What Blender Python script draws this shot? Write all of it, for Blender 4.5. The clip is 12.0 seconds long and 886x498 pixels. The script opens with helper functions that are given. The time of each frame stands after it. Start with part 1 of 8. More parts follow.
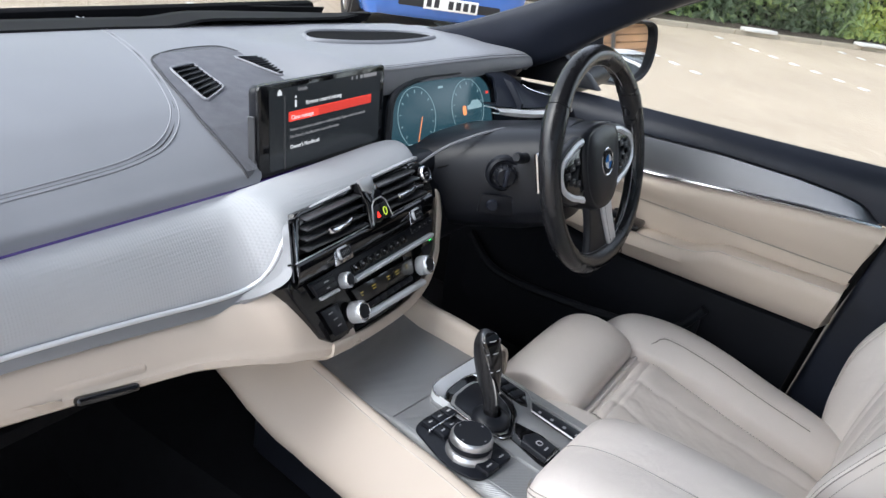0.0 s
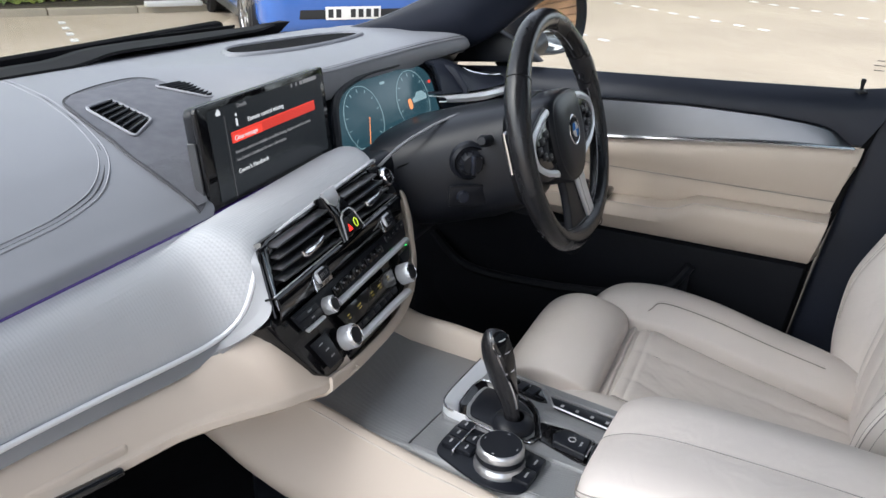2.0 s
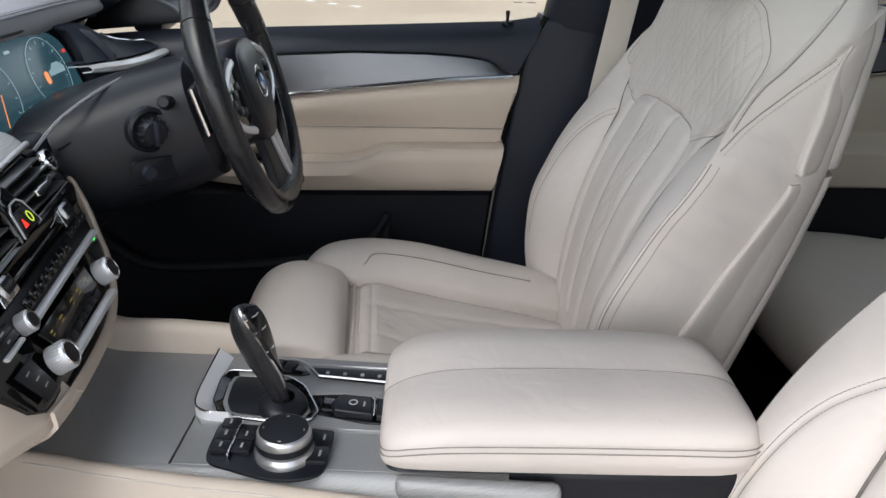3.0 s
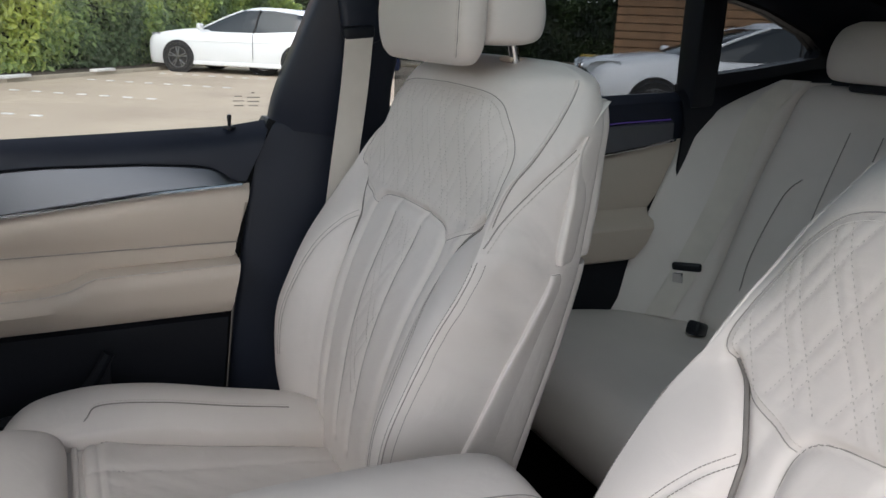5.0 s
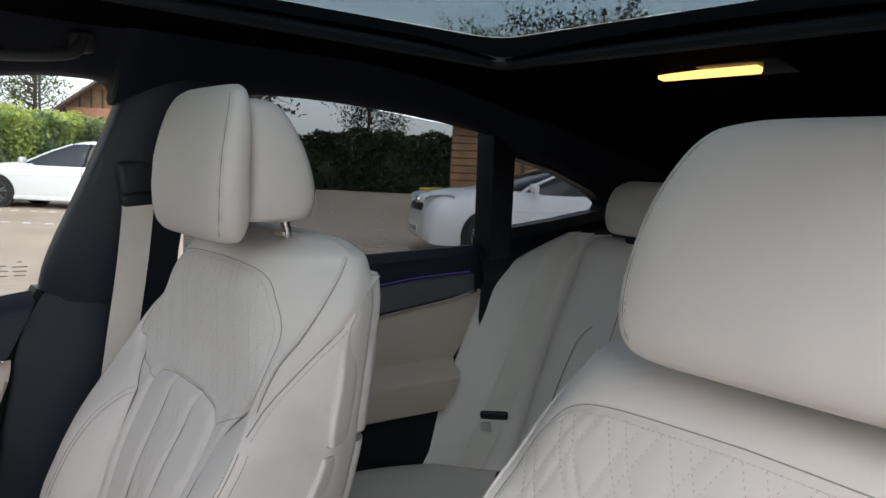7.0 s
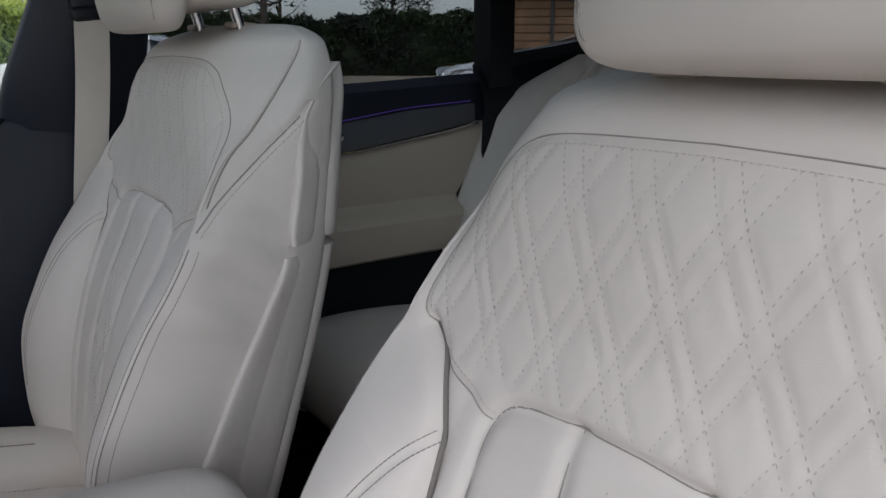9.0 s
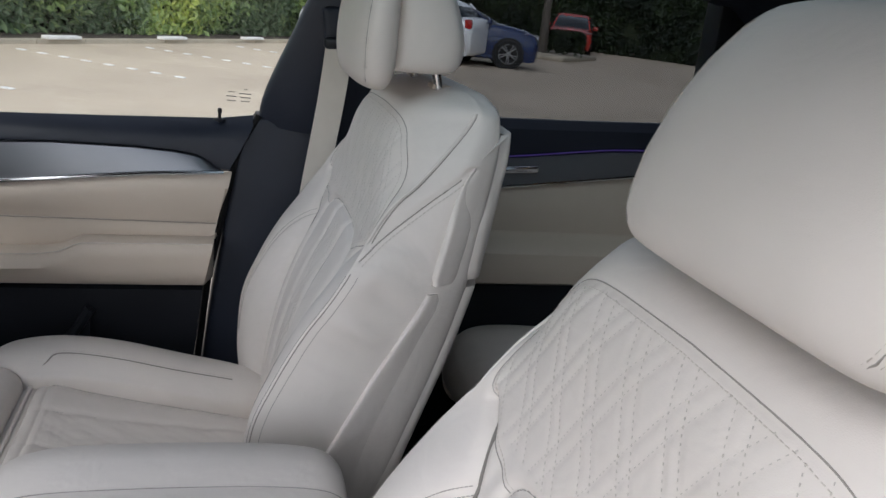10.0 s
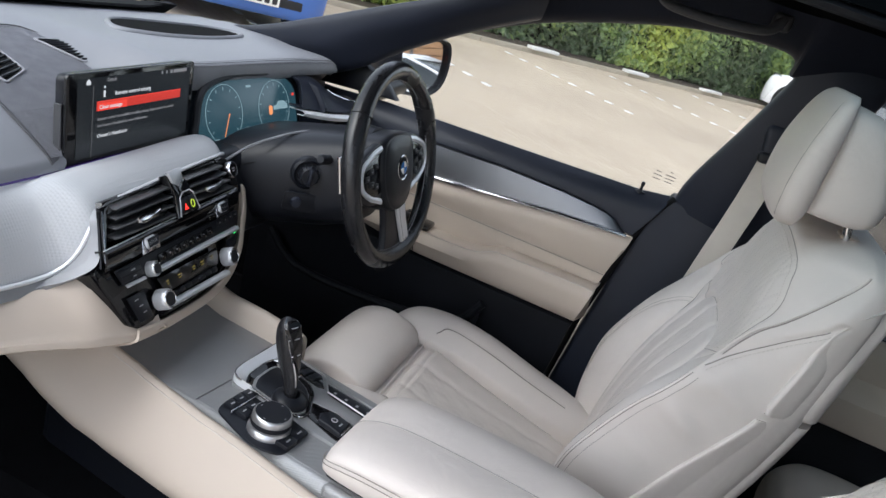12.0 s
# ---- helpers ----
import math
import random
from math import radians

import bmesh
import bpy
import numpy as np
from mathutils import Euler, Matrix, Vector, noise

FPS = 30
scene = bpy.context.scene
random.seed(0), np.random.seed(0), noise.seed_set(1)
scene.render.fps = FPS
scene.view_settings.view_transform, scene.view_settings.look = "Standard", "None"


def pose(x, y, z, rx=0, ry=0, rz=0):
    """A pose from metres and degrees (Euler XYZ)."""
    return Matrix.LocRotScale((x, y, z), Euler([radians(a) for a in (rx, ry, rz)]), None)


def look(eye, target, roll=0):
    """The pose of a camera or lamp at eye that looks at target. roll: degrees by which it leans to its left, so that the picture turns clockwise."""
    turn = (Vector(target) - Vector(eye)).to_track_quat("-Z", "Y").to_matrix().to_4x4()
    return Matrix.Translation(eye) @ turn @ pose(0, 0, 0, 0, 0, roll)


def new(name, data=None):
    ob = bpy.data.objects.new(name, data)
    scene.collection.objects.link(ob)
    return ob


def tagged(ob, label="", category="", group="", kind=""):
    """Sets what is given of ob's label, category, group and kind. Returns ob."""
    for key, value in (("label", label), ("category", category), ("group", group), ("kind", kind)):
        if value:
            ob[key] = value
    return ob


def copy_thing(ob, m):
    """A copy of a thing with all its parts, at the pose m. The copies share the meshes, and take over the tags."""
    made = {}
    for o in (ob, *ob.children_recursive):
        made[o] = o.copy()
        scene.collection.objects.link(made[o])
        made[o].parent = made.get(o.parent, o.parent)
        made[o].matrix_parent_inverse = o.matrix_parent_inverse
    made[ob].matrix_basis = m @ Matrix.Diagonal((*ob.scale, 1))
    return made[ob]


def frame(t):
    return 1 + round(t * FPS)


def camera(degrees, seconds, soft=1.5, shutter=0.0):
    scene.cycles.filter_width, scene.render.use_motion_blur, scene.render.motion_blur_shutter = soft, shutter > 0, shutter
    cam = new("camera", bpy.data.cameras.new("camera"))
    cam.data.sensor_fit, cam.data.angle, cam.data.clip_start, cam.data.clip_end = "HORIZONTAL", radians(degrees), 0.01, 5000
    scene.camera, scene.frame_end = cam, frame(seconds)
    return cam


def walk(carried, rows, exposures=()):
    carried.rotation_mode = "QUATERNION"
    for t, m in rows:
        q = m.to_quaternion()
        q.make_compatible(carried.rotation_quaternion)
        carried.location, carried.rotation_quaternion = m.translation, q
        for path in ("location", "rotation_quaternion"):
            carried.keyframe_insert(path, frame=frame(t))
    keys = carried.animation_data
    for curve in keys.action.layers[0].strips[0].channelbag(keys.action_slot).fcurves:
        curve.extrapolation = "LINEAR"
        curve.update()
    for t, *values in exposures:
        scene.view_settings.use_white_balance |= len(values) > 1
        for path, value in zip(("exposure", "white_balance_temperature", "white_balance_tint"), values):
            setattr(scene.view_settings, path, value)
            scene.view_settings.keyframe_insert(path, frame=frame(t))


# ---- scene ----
cam = camera(59.8, 12.0)
PATH = [
    (0, (-0.801, -0.365, 1.302), (0.793, 0.496, 0.456), 10.8),
    (0.5, (-0.79, -0.359, 1.309), (0.794, 0.578, 0.528), 10.3),
    (1, (-0.788, -0.353, 1.303), (0.777, 0.569, 0.466), 10.8),
    (1.5, (-0.785, -0.344, 1.297), (0.774, 0.578, 0.448), 11.0),
    (2, (-0.756, -0.281, 1.255), (0.915, 0.45, 0.434), 2.2),
    (2.5, (-0.727, -0.19, 1.203), (1.092, 0.021, 0.399), -1.1),
    (3, (-0.713, -0.16, 1.175), (1.108, -0.328, 0.365), 2.2),
    (3.2, (-0.675, -0.138, 1.144), (1.118, -0.523, 0.346), 3.1),
    (4.8, (-0.589, -0.145, 1.143), (1.108, -0.988, 0.503), 2.7),
    (5, (-0.594, -0.144, 1.162), (1.126, -1.005, 0.612), 2.6),
    (5.5, (-0.602, -0.143, 1.18), (1.151, -1.028, 0.804), 2.3),
    (6, (-0.599, -0.148, 1.195), (1.161, -1.056, 0.917), 1.8),
    (6.5, (-0.602, -0.193, 1.212), (1.032, -1.323, 0.989), 2.4),
    (6.7, (-0.607, -0.212, 1.216), (0.97, -1.424, 1.011), 2.7),
    (8.3, (-0.696, -0.308, 1.247), (0.958, -1.38, 0.908), 4.5),
    (8.5, (-0.695, -0.318, 1.201), (0.985, -1.342, 0.841), 5.0),
    (9, (-0.61, -0.339, 1.098), (0.975, -1.451, 0.597), -0.1),
    (9.5, (-0.609, -0.353, 1.097), (0.95, -1.488, 0.566), 1.8),
    (10, (-0.747, -0.401, 1.237), (1.076, -0.959, 0.634), 7.0),
    (10.5, (-0.829, -0.367, 1.354), (1.021, -0.439, 0.596), 8.4),
    (11, (-0.851, -0.353, 1.374), (0.933, -0.042, 0.523), 10.5),
    (11.5, (-0.874, -0.399, 1.355), (0.919, 0.032, 0.582), 17.2),
    (12, (-0.895, -0.391, 1.34), (0.925, 0.005, 0.613), 19.0),
]
walk(cam, [(t, look(eye, target, roll)) for t, eye, target, roll in PATH], [(0.0, 1.74, 6250, 10), (2.0, 1.64, 6350, 10), (3.2, 1.34, 6480, 10), (4.8, 1.12, 6350, 10), (6.7, 1.12, 6320, 10), (8.3, 1.16, 6240, 10), (8.7, 1.0, 6180, 10), (9.0, 0.66, 6150, 10), (9.6, 0.62, 6150, 10), (10.0, 1.10, 6200, 10), (10.5, 1.38, 6100, 10), (11.5, 1.43, 6160, 10), (12.0, 1.44, 6200, 10)])

# ---- sky and sun: bright overcast ----
world = bpy.data.worlds.new("sky")
scene.world = world
world.use_nodes = True
wn = world.node_tree
wn.nodes.clear()
sky = wn.nodes.new("ShaderNodeTexSky")
sky.sky_type = "NISHITA"
sky.sun_disc = False
sky.sun_elevation, sky.sun_rotation = radians(45), radians(-53)
sky.air_density, sky.dust_density, sky.ozone_density = 1.0, 1.5, 1.5
soft_sky = wn.nodes.new("ShaderNodeHueSaturation")
soft_sky.inputs["Saturation"].default_value = 0.34
wbg = wn.nodes.new("ShaderNodeBackground")
wbg.inputs["Strength"].default_value = 0.15
wout = wn.nodes.new("ShaderNodeOutputWorld")
wn.links.new(sky.outputs[0], soft_sky.inputs["Color"])
wn.links.new(soft_sky.outputs[0], wbg.inputs["Color"])
wn.links.new(wbg.outputs[0], wout.inputs["Surface"])
sun = new("sun", bpy.data.lights.new("sun", "SUN"))
sun.data.energy, sun.data.angle, sun.data.color = 0.5, radians(50), (1.0, 0.985, 0.965)
sun.matrix_world = look((-12, 9, 15), (0, 0, 0))


# ---- materials ----
def mat(name, color, rough=0.5, metal=0.0, vary=0.15, scale=8.0, bump=0.0, bscale=300.0, spec=0.5, kind="noise", coat=0.0, rvary=0.1, wrinkle=0.0):
    """A surface with large-scale tone variation and a fine relief."""
    m = bpy.data.materials.new(name)
    m.use_nodes = True
    nt = m.node_tree
    b = nt.nodes["Principled BSDF"]
    b.inputs["Roughness"].default_value, b.inputs["Metallic"].default_value = rough, metal
    b.inputs["Specular IOR Level"].default_value = spec
    b.inputs["Coat Weight"].default_value = coat
    tc = nt.nodes.new("ShaderNodeTexCoord")
    n1 = nt.nodes.new("ShaderNodeTexNoise")
    n1.inputs["Scale"].default_value, n1.inputs["Detail"].default_value = scale, 5
    nt.links.new(tc.outputs["Object"], n1.inputs["Vector"])
    r = nt.nodes.new("ShaderNodeValToRGB")
    r.color_ramp.elements[0].position, r.color_ramp.elements[1].position = 0.3, 0.7
    r.color_ramp.elements[0].color = (*[c * (1 - vary) for c in color], 1)
    r.color_ramp.elements[1].color = (*[min(1, c * (1 + vary * 0.6)) for c in color], 1)
    nt.links.new(n1.outputs["Fac"], r.inputs["Fac"])
    nt.links.new(r.outputs["Color"], b.inputs["Base Color"])
    mr = nt.nodes.new("ShaderNodeMapRange")
    mr.inputs["To Min"].default_value, mr.inputs["To Max"].default_value = max(0.02, rough - rvary), min(1, rough + rvary)
    nt.links.new(n1.outputs["Fac"], mr.inputs["Value"])
    nt.links.new(mr.outputs[0], b.inputs["Roughness"])
    if bump:
        if kind == "leather":
            t = nt.nodes.new("ShaderNodeTexVoronoi")
            t.feature = "DISTANCE_TO_EDGE"
            t.inputs["Scale"].default_value = bscale
            out = t.outputs["Distance"]
        elif kind == "weave":
            t = nt.nodes.new("ShaderNodeTexVoronoi")
            t.inputs["Scale"].default_value = bscale
            t.inputs["Randomness"].default_value = 0.0
            out = t.outputs["Distance"]
        elif kind == "lines":
            t = nt.nodes.new("ShaderNodeTexWave")
            t.bands_direction = "DIAGONAL"
            t.inputs["Scale"].default_value, t.inputs["Distortion"].default_value = bscale, 0.0
            out = t.outputs["Fac"]
        else:
            t = nt.nodes.new("ShaderNodeTexNoise")
            t.inputs["Scale"].default_value, t.inputs["Detail"].default_value = bscale, 6
            out = t.outputs["Fac"]
        nt.links.new(tc.outputs["Object"], t.inputs["Vector"])
        bp = nt.nodes.new("ShaderNodeBump")
        bp.inputs["Strength"].default_value, bp.inputs["Distance"].default_value = bump, 0.001
        nt.links.new(out, bp.inputs["Height"])
        nt.links.new(bp.outputs["Normal"], b.inputs["Normal"])
        if wrinkle:
            wv, wb = nt.nodes.new("ShaderNodeTexNoise"), nt.nodes.new("ShaderNodeBump")
            wv.inputs["Scale"].default_value, wv.inputs["Detail"].default_value, wv.inputs["Distortion"].default_value = 16.0, 3, 0.8
            wb.inputs["Strength"].default_value, wb.inputs["Distance"].default_value = wrinkle, 0.008
            nt.links.new(tc.outputs["Object"], wv.inputs["Vector"])
            nt.links.new(wv.outputs["Fac"], wb.inputs["Height"])
            nt.links.new(wb.outputs["Normal"], bp.inputs["Normal"])
    return m


def glow(name, color, strength):
    m = bpy.data.materials.new(name)
    m.use_nodes = True
    b = m.node_tree.nodes["Principled BSDF"]
    b.inputs["Base Color"].default_value = (0.01, 0.01, 0.01, 1)
    b.inputs["Emission Color"].default_value = (*color, 1)
    b.inputs["Emission Strength"].default_value = strength
    b.inputs["Roughness"].default_value = 0.25
    return m


def glass(name, tint, gloss=1.0):
    m = bpy.data.materials.new(name)
    m.use_nodes = True
    nt = m.node_tree
    nt.nodes.clear()
    tr, gl = nt.nodes.new("ShaderNodeBsdfTransparent"), nt.nodes.new("ShaderNodeBsdfGlossy")
    tr.inputs["Color"].default_value = (*tint, 1)
    gl.inputs["Roughness"].default_value = 0.02
    fr, mx, o = nt.nodes.new("ShaderNodeLayerWeight"), nt.nodes.new("ShaderNodeMixShader"), nt.nodes.new("ShaderNodeOutputMaterial")
    fr.inputs["Blend"].default_value = 0.5
    pw, ml = nt.nodes.new("ShaderNodeMath"), nt.nodes.new("ShaderNodeMath")
    pw.operation, ml.operation = "POWER", "MULTIPLY_ADD"
    pw.inputs[1].default_value = 4.5
    ml.inputs[1].default_value, ml.inputs[2].default_value = 0.5 * gloss, 0.025 * gloss
    nt.links.new(fr.outputs["Facing"], pw.inputs[0])
    nt.links.new(pw.outputs[0], ml.inputs[0])
    nt.links.new(ml.outputs[0], mx.inputs[0])
    nt.links.new(tr.outputs[0], mx.inputs[1])
    nt.links.new(gl.outputs[0], mx.inputs[2])
    nt.links.new(mx.outputs[0], o.inputs["Surface"])
    return m


CREAM = mat("cream_leather", (0.652, 0.597, 0.556), 0.5, vary=0.06, scale=5, bump=0.14, bscale=700, kind="leather", wrinkle=0.24)
CREAM_D = mat("cream_panel", (0.515, 0.44, 0.368), 0.5, vary=0.06, scale=4, bump=0.1, bscale=800, kind="leather", wrinkle=0.06)
THREAD = mat("cream_thread", (0.54, 0.49, 0.44), 0.8, vary=0.1, scale=60)
# shade of the seats' bolster grooves, put into a dark tone
GROOVE_SHADE = mat("groove_shade_grey", (0.20, 0.182, 0.165), 0.85, vary=0.1, scale=60)
QUILT = mat("quilting_thread", (0.50, 0.46, 0.42), 0.8, vary=0.1, scale=60)
# shade in the seams painted as a dark tone; darker stitching shares it
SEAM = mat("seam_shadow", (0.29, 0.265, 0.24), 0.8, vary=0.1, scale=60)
GREY_L = mat("grey_dash_leather", (0.225, 0.23, 0.25), 0.45, vary=0.1, scale=6, bump=0.15, bscale=900, kind="leather")
GREY_T = mat("grey_thread", (0.32, 0.32, 0.345), 0.8, vary=0.1, scale=60)
BLACK = mat("black_plastic", (0.0095, 0.0108, 0.0150), 0.36, vary=0.15, scale=9, bump=0.1, bscale=700, spec=0.3)
DOORLOW = mat("dark_door_plastic", (0.008, 0.009, 0.012), 0.5, vary=0.15, scale=9, bump=0.2, bscale=700, spec=0.18)
NAVY = mat("dark_soft_trim", (0.014, 0.0175, 0.029), 0.46, vary=0.12, scale=7, bump=0.12, bscale=900, kind="leather", spec=0.35)
CARPET = mat("black_carpet", (0.005, 0.005, 0.006), 0.95, vary=0.3, scale=40, bump=0.6, bscale=500, spec=0.1)
RAILM = mat("dark_rail_fabric", (0.0115, 0.0142, 0.0235), 0.6, vary=0.12, scale=12, bump=0.2, bscale=900, spec=0.15)
LINER = mat("black_headliner", (0.004, 0.0042, 0.005), 0.95, vary=0.15, scale=30, bump=0.3, bscale=900, spec=0.05)
GLOSS = mat("gloss_black", (0.006, 0.006, 0.007), 0.06, vary=0.1, scale=5, rvary=0.02)
CHROME = mat("satin_chrome", (0.75, 0.75, 0.77), 0.16, 1.0, vary=0.05, scale=12, rvary=0.04)
ALU = mat("brushed_aluminium", (0.70, 0.71, 0.73), 0.38, 0.6, vary=0.05, scale=9, rvary=0.05)
MESH = mat("woven_aluminium_trim", (0.49, 0.50, 0.515), 0.60, 0.14, vary=0.06, scale=6, bump=0.5, bscale=270, kind="weave", rvary=0.05)
CONS = mat("woven_grey_trim", (0.33, 0.335, 0.34), 0.36, 0.35, vary=0.08, scale=6, bump=0.45, bscale=170, kind="lines", rvary=0.05)
SATIN = mat("satin_silver", (0.78, 0.79, 0.81), 0.33, 0.35, vary=0.04, scale=9, rvary=0.05)
KNOBM = mat("dark_brushed_metal", (0.50, 0.505, 0.52), 0.3, 0.85, vary=0.06, scale=20, rvary=0.05)
SLAT = mat("satin_vent_slat", (0.055, 0.056, 0.06), 0.28, vary=0.1, scale=9, rvary=0.05)
BANDM = mat("brushed_band", (0.27, 0.275, 0.29), 0.5, 0.3, vary=0.06, scale=9, rvary=0.05)
DOORTRIM = mat("dark_metal_trim", (0.20, 0.205, 0.22), 0.36, 1.0, vary=0.1, scale=3, bump=0.1, bscale=300, rvary=0.05)
MESHD = mat("dark_woven_inlay", (0.09, 0.09, 0.10), 0.5, vary=0.1, scale=8, bump=0.3, bscale=190, kind="lines")
WHEEL_L = mat("black_wheel_leather", (0.014, 0.0142, 0.0165), 0.26, vary=0.12, scale=14, bump=0.12, bscale=900, kind="leather")
BELT = mat("beige_webbing", (0.62, 0.57, 0.51), 0.7, vary=0.06, scale=20, bump=0.15, bscale=300, kind="lines")
PRINT = mat("printed_mark", (0.34, 0.34, 0.35), 0.6, vary=0.1, scale=60)
GLASS = glass("clear_glass", (0.95, 0.96, 0.95), 0.45)
TINT = glass("privacy_glass", (0.36, 0.37, 0.38), 0.3)
TINT_L = glass("light_privacy_glass", (0.44, 0.452, 0.462), 0.3)


# ---- mesh tools ----
def part(name, bm, material, parent=None, label="", sharp=38):
    me = bpy.data.meshes.new(name)
    bmesh.ops.recalc_face_normals(bm, faces=bm.faces)
    bm.to_mesh(me)
    bm.free()
    me.polygons.foreach_set("use_smooth", [True] * len(me.polygons))
    me.set_sharp_from_angle(angle=radians(sharp))
    me.materials.append(material)
    ob = new(name, me)
    if parent:
        ob.parent = parent
    if label:
        ob["label"] = label
    return ob


def empty(name, m=None, label="", category="", group="", kind=""):
    ob = new(name)
    ob.empty_display_size = 0.05
    if m is not None:
        ob.matrix_basis = m
    return tagged(ob, label, category, group, kind)


def rbox(sx, sy, sz, r=0.004, seg=2, m=None, bm=None):
    """A box with rounded edges, centred at m."""
    t = bmesh.new()
    bmesh.ops.create_cube(t, size=1, matrix=Matrix.Diagonal((sx, sy, sz, 1)))
    if r:
        bmesh.ops.bevel(t, geom=t.edges[:], offset=min(r, 0.49 * min(sx, sy, sz)), segments=seg, profile=0.5, affect="EDGES")
    if m is not None:
        t.transform(m)
    return t if bm is None else add(bm, t)


def add(bm, other):
    me = bpy.data.meshes.new("tmp")
    other.to_mesh(me)
    other.free()
    bm.from_mesh(me)
    bpy.data.meshes.remove(me)
    return bm


def lathe(profile, n=32, m=None):
    """A turned solid: (radius, z) pairs."""
    bm = bmesh.new()
    rings = []
    for r, z in profile:
        if r < 1e-6:
            rings.append([bm.verts.new((0, 0, z))])
        else:
            rings.append([bm.verts.new((r * math.cos(2 * math.pi * k / n), r * math.sin(2 * math.pi * k / n), z)) for k in range(n)])
    for a, b in zip(rings, rings[1:]):
        for k in range(n):
            q = (k + 1) % n
            if len(a) == 1 and len(b) > 1:
                bm.faces.new((a[0], b[k], b[q]))
            elif len(b) == 1 and len(a) > 1:
                bm.faces.new((a[k], a[q], b[0]))
            elif len(a) > 1:
                bm.faces.new((a[k], a[q], b[q], b[k]))
    if m is not None:
        bm.transform(m)
    return bm


def crom(pts, n, closed=False):
    """n points evenly spread in parameter on a smooth curve through pts."""
    p = np.array(pts, float)
    k = len(p)
    t = np.linspace(0, k if closed else k - 1, n, endpoint=not closed)
    i = np.floor(t).astype(int)
    if not closed:
        i = np.minimum(i, k - 2)
    f = (t - i)[:, None]
    g = (lambda j: p[j % k]) if closed else (lambda j: p[np.clip(j, 0, k - 1)])
    a, b, c, d = g(i - 1), g(i), g(i + 1), g(i + 2)
    return 0.5 * (2 * b + (c - a) * f + (2 * a - 5 * b + 4 * c - d) * f ** 2 + (3 * b - a - 3 * c + d) * f ** 3)


def loft(rings, caps=True, closed=True):
    bm = bmesh.new()
    vs = [[bm.verts.new(tuple(p)) for p in r] for r in rings]
    n = len(vs[0])
    for a, b in zip(vs, vs[1:]):
        for k in range(n if closed else n - 1):
            q = (k + 1) % n
            bm.faces.new((a[k], a[q], b[q], b[k]))
    if caps and closed:
        bm.faces.new(vs[0])
        bm.faces.new(vs[-1][::-1])
    return bm


def sheet(rows, thick=0.0, out=(0, 0, 1)):
    """A skin through rows of points, with a thickness laid against the direction out."""
    bm = loft(rows, False, False)
    bmesh.ops.remove_doubles(bm, verts=bm.verts, dist=1e-5)
    bmesh.ops.dissolve_degenerate(bm, edges=bm.edges, dist=1e-5)
    if thick:
        bmesh.ops.recalc_face_normals(bm, faces=bm.faces)
        f = bm.faces[:]
        s = sum((x.normal for x in f), Vector()).dot(Vector(out))
        if s < 0:
            bmesh.ops.reverse_faces(bm, faces=f)
        bm.normal_update()
        rim = [e for e in bm.edges if e.is_boundary]
        back = {v: bm.verts.new(v.co - v.normal * thick) for v in bm.verts[:]}
        for x in f:
            bm.faces.new([back[v] for v in reversed(x.verts)])
        for e in rim:
            a, b = e.verts
            bm.faces.new((a, b, back[b], back[a]))
    return bm


def tube(pts, r, n=10, closed=False, flat=1.0):
    """A round bar along points; r a number or one per point; flat squeezes it across."""
    p = [Vector(q) for q in pts]
    k = len(p)
    rs = r if isinstance(r, (list, tuple, np.ndarray)) else [r] * k
    rings = []
    up = None
    for i in range(k):
        d = (p[(i + 1) % k] - p[i - 1]) if closed else (p[min(i + 1, k - 1)] - p[max(i - 1, 0)])
        d.normalize()
        if up is None:
            up = Vector((0, 0, 1)) if abs(d.z) < 0.9 else Vector((1, 0, 0))
        up = (up - d * up.dot(d)).normalized()
        s = d.cross(up)
        rings.append([p[i] + rs[i] * (math.cos(2 * math.pi * j / n) * s + flat * math.sin(2 * math.pi * j / n) * up) for j in range(n)])
    if closed:
        rings.append(rings[0])
        bm = loft(rings, False)
        bmesh.ops.remove_doubles(bm, verts=bm.verts, dist=1e-6)
        return bm
    return loft(rings)


def prism(outline, depth, r=0.0, m=None, seg=2):
    """A plate: a flat outline (x, y) from z = 0 to depth, with rounded rims."""
    bm = bmesh.new()
    lo = [bm.verts.new((x, y, 0)) for x, y in outline]
    f = bm.faces.new(lo)
    e = bmesh.ops.extrude_face_region(bm, geom=[f])
    bmesh.ops.translate(bm, vec=(0, 0, depth), verts=[v for v in e["geom"] if isinstance(v, bmesh.types.BMVert)])
    if r:
        rim = [ed for ed in bm.edges if abs(ed.verts[0].co.z - ed.verts[1].co.z) < 1e-9]
        bmesh.ops.bevel(bm, geom=rim, offset=r, segments=seg, profile=0.5, affect="EDGES")
    bmesh.ops.recalc_face_normals(bm, faces=bm.faces)
    if m is not None:
        bm.transform(m)
    return bm


def rounded(corners, f=0.2, n=4):
    """A polygon with its corners rounded, each cut at the share f of its sides."""
    out, c = [], [Vector(q) for q in corners]
    for k in range(len(c)):
        a, b, d = c[k - 1], c[k], c[(k + 1) % len(c)]
        p, q = b.lerp(a, f), b.lerp(d, f)
        for j in range(n + 1):
            t = j / n
            out.append(tuple(p * (1 - t) ** 2 + b * 2 * t * (1 - t) + q * t ** 2))
    return out


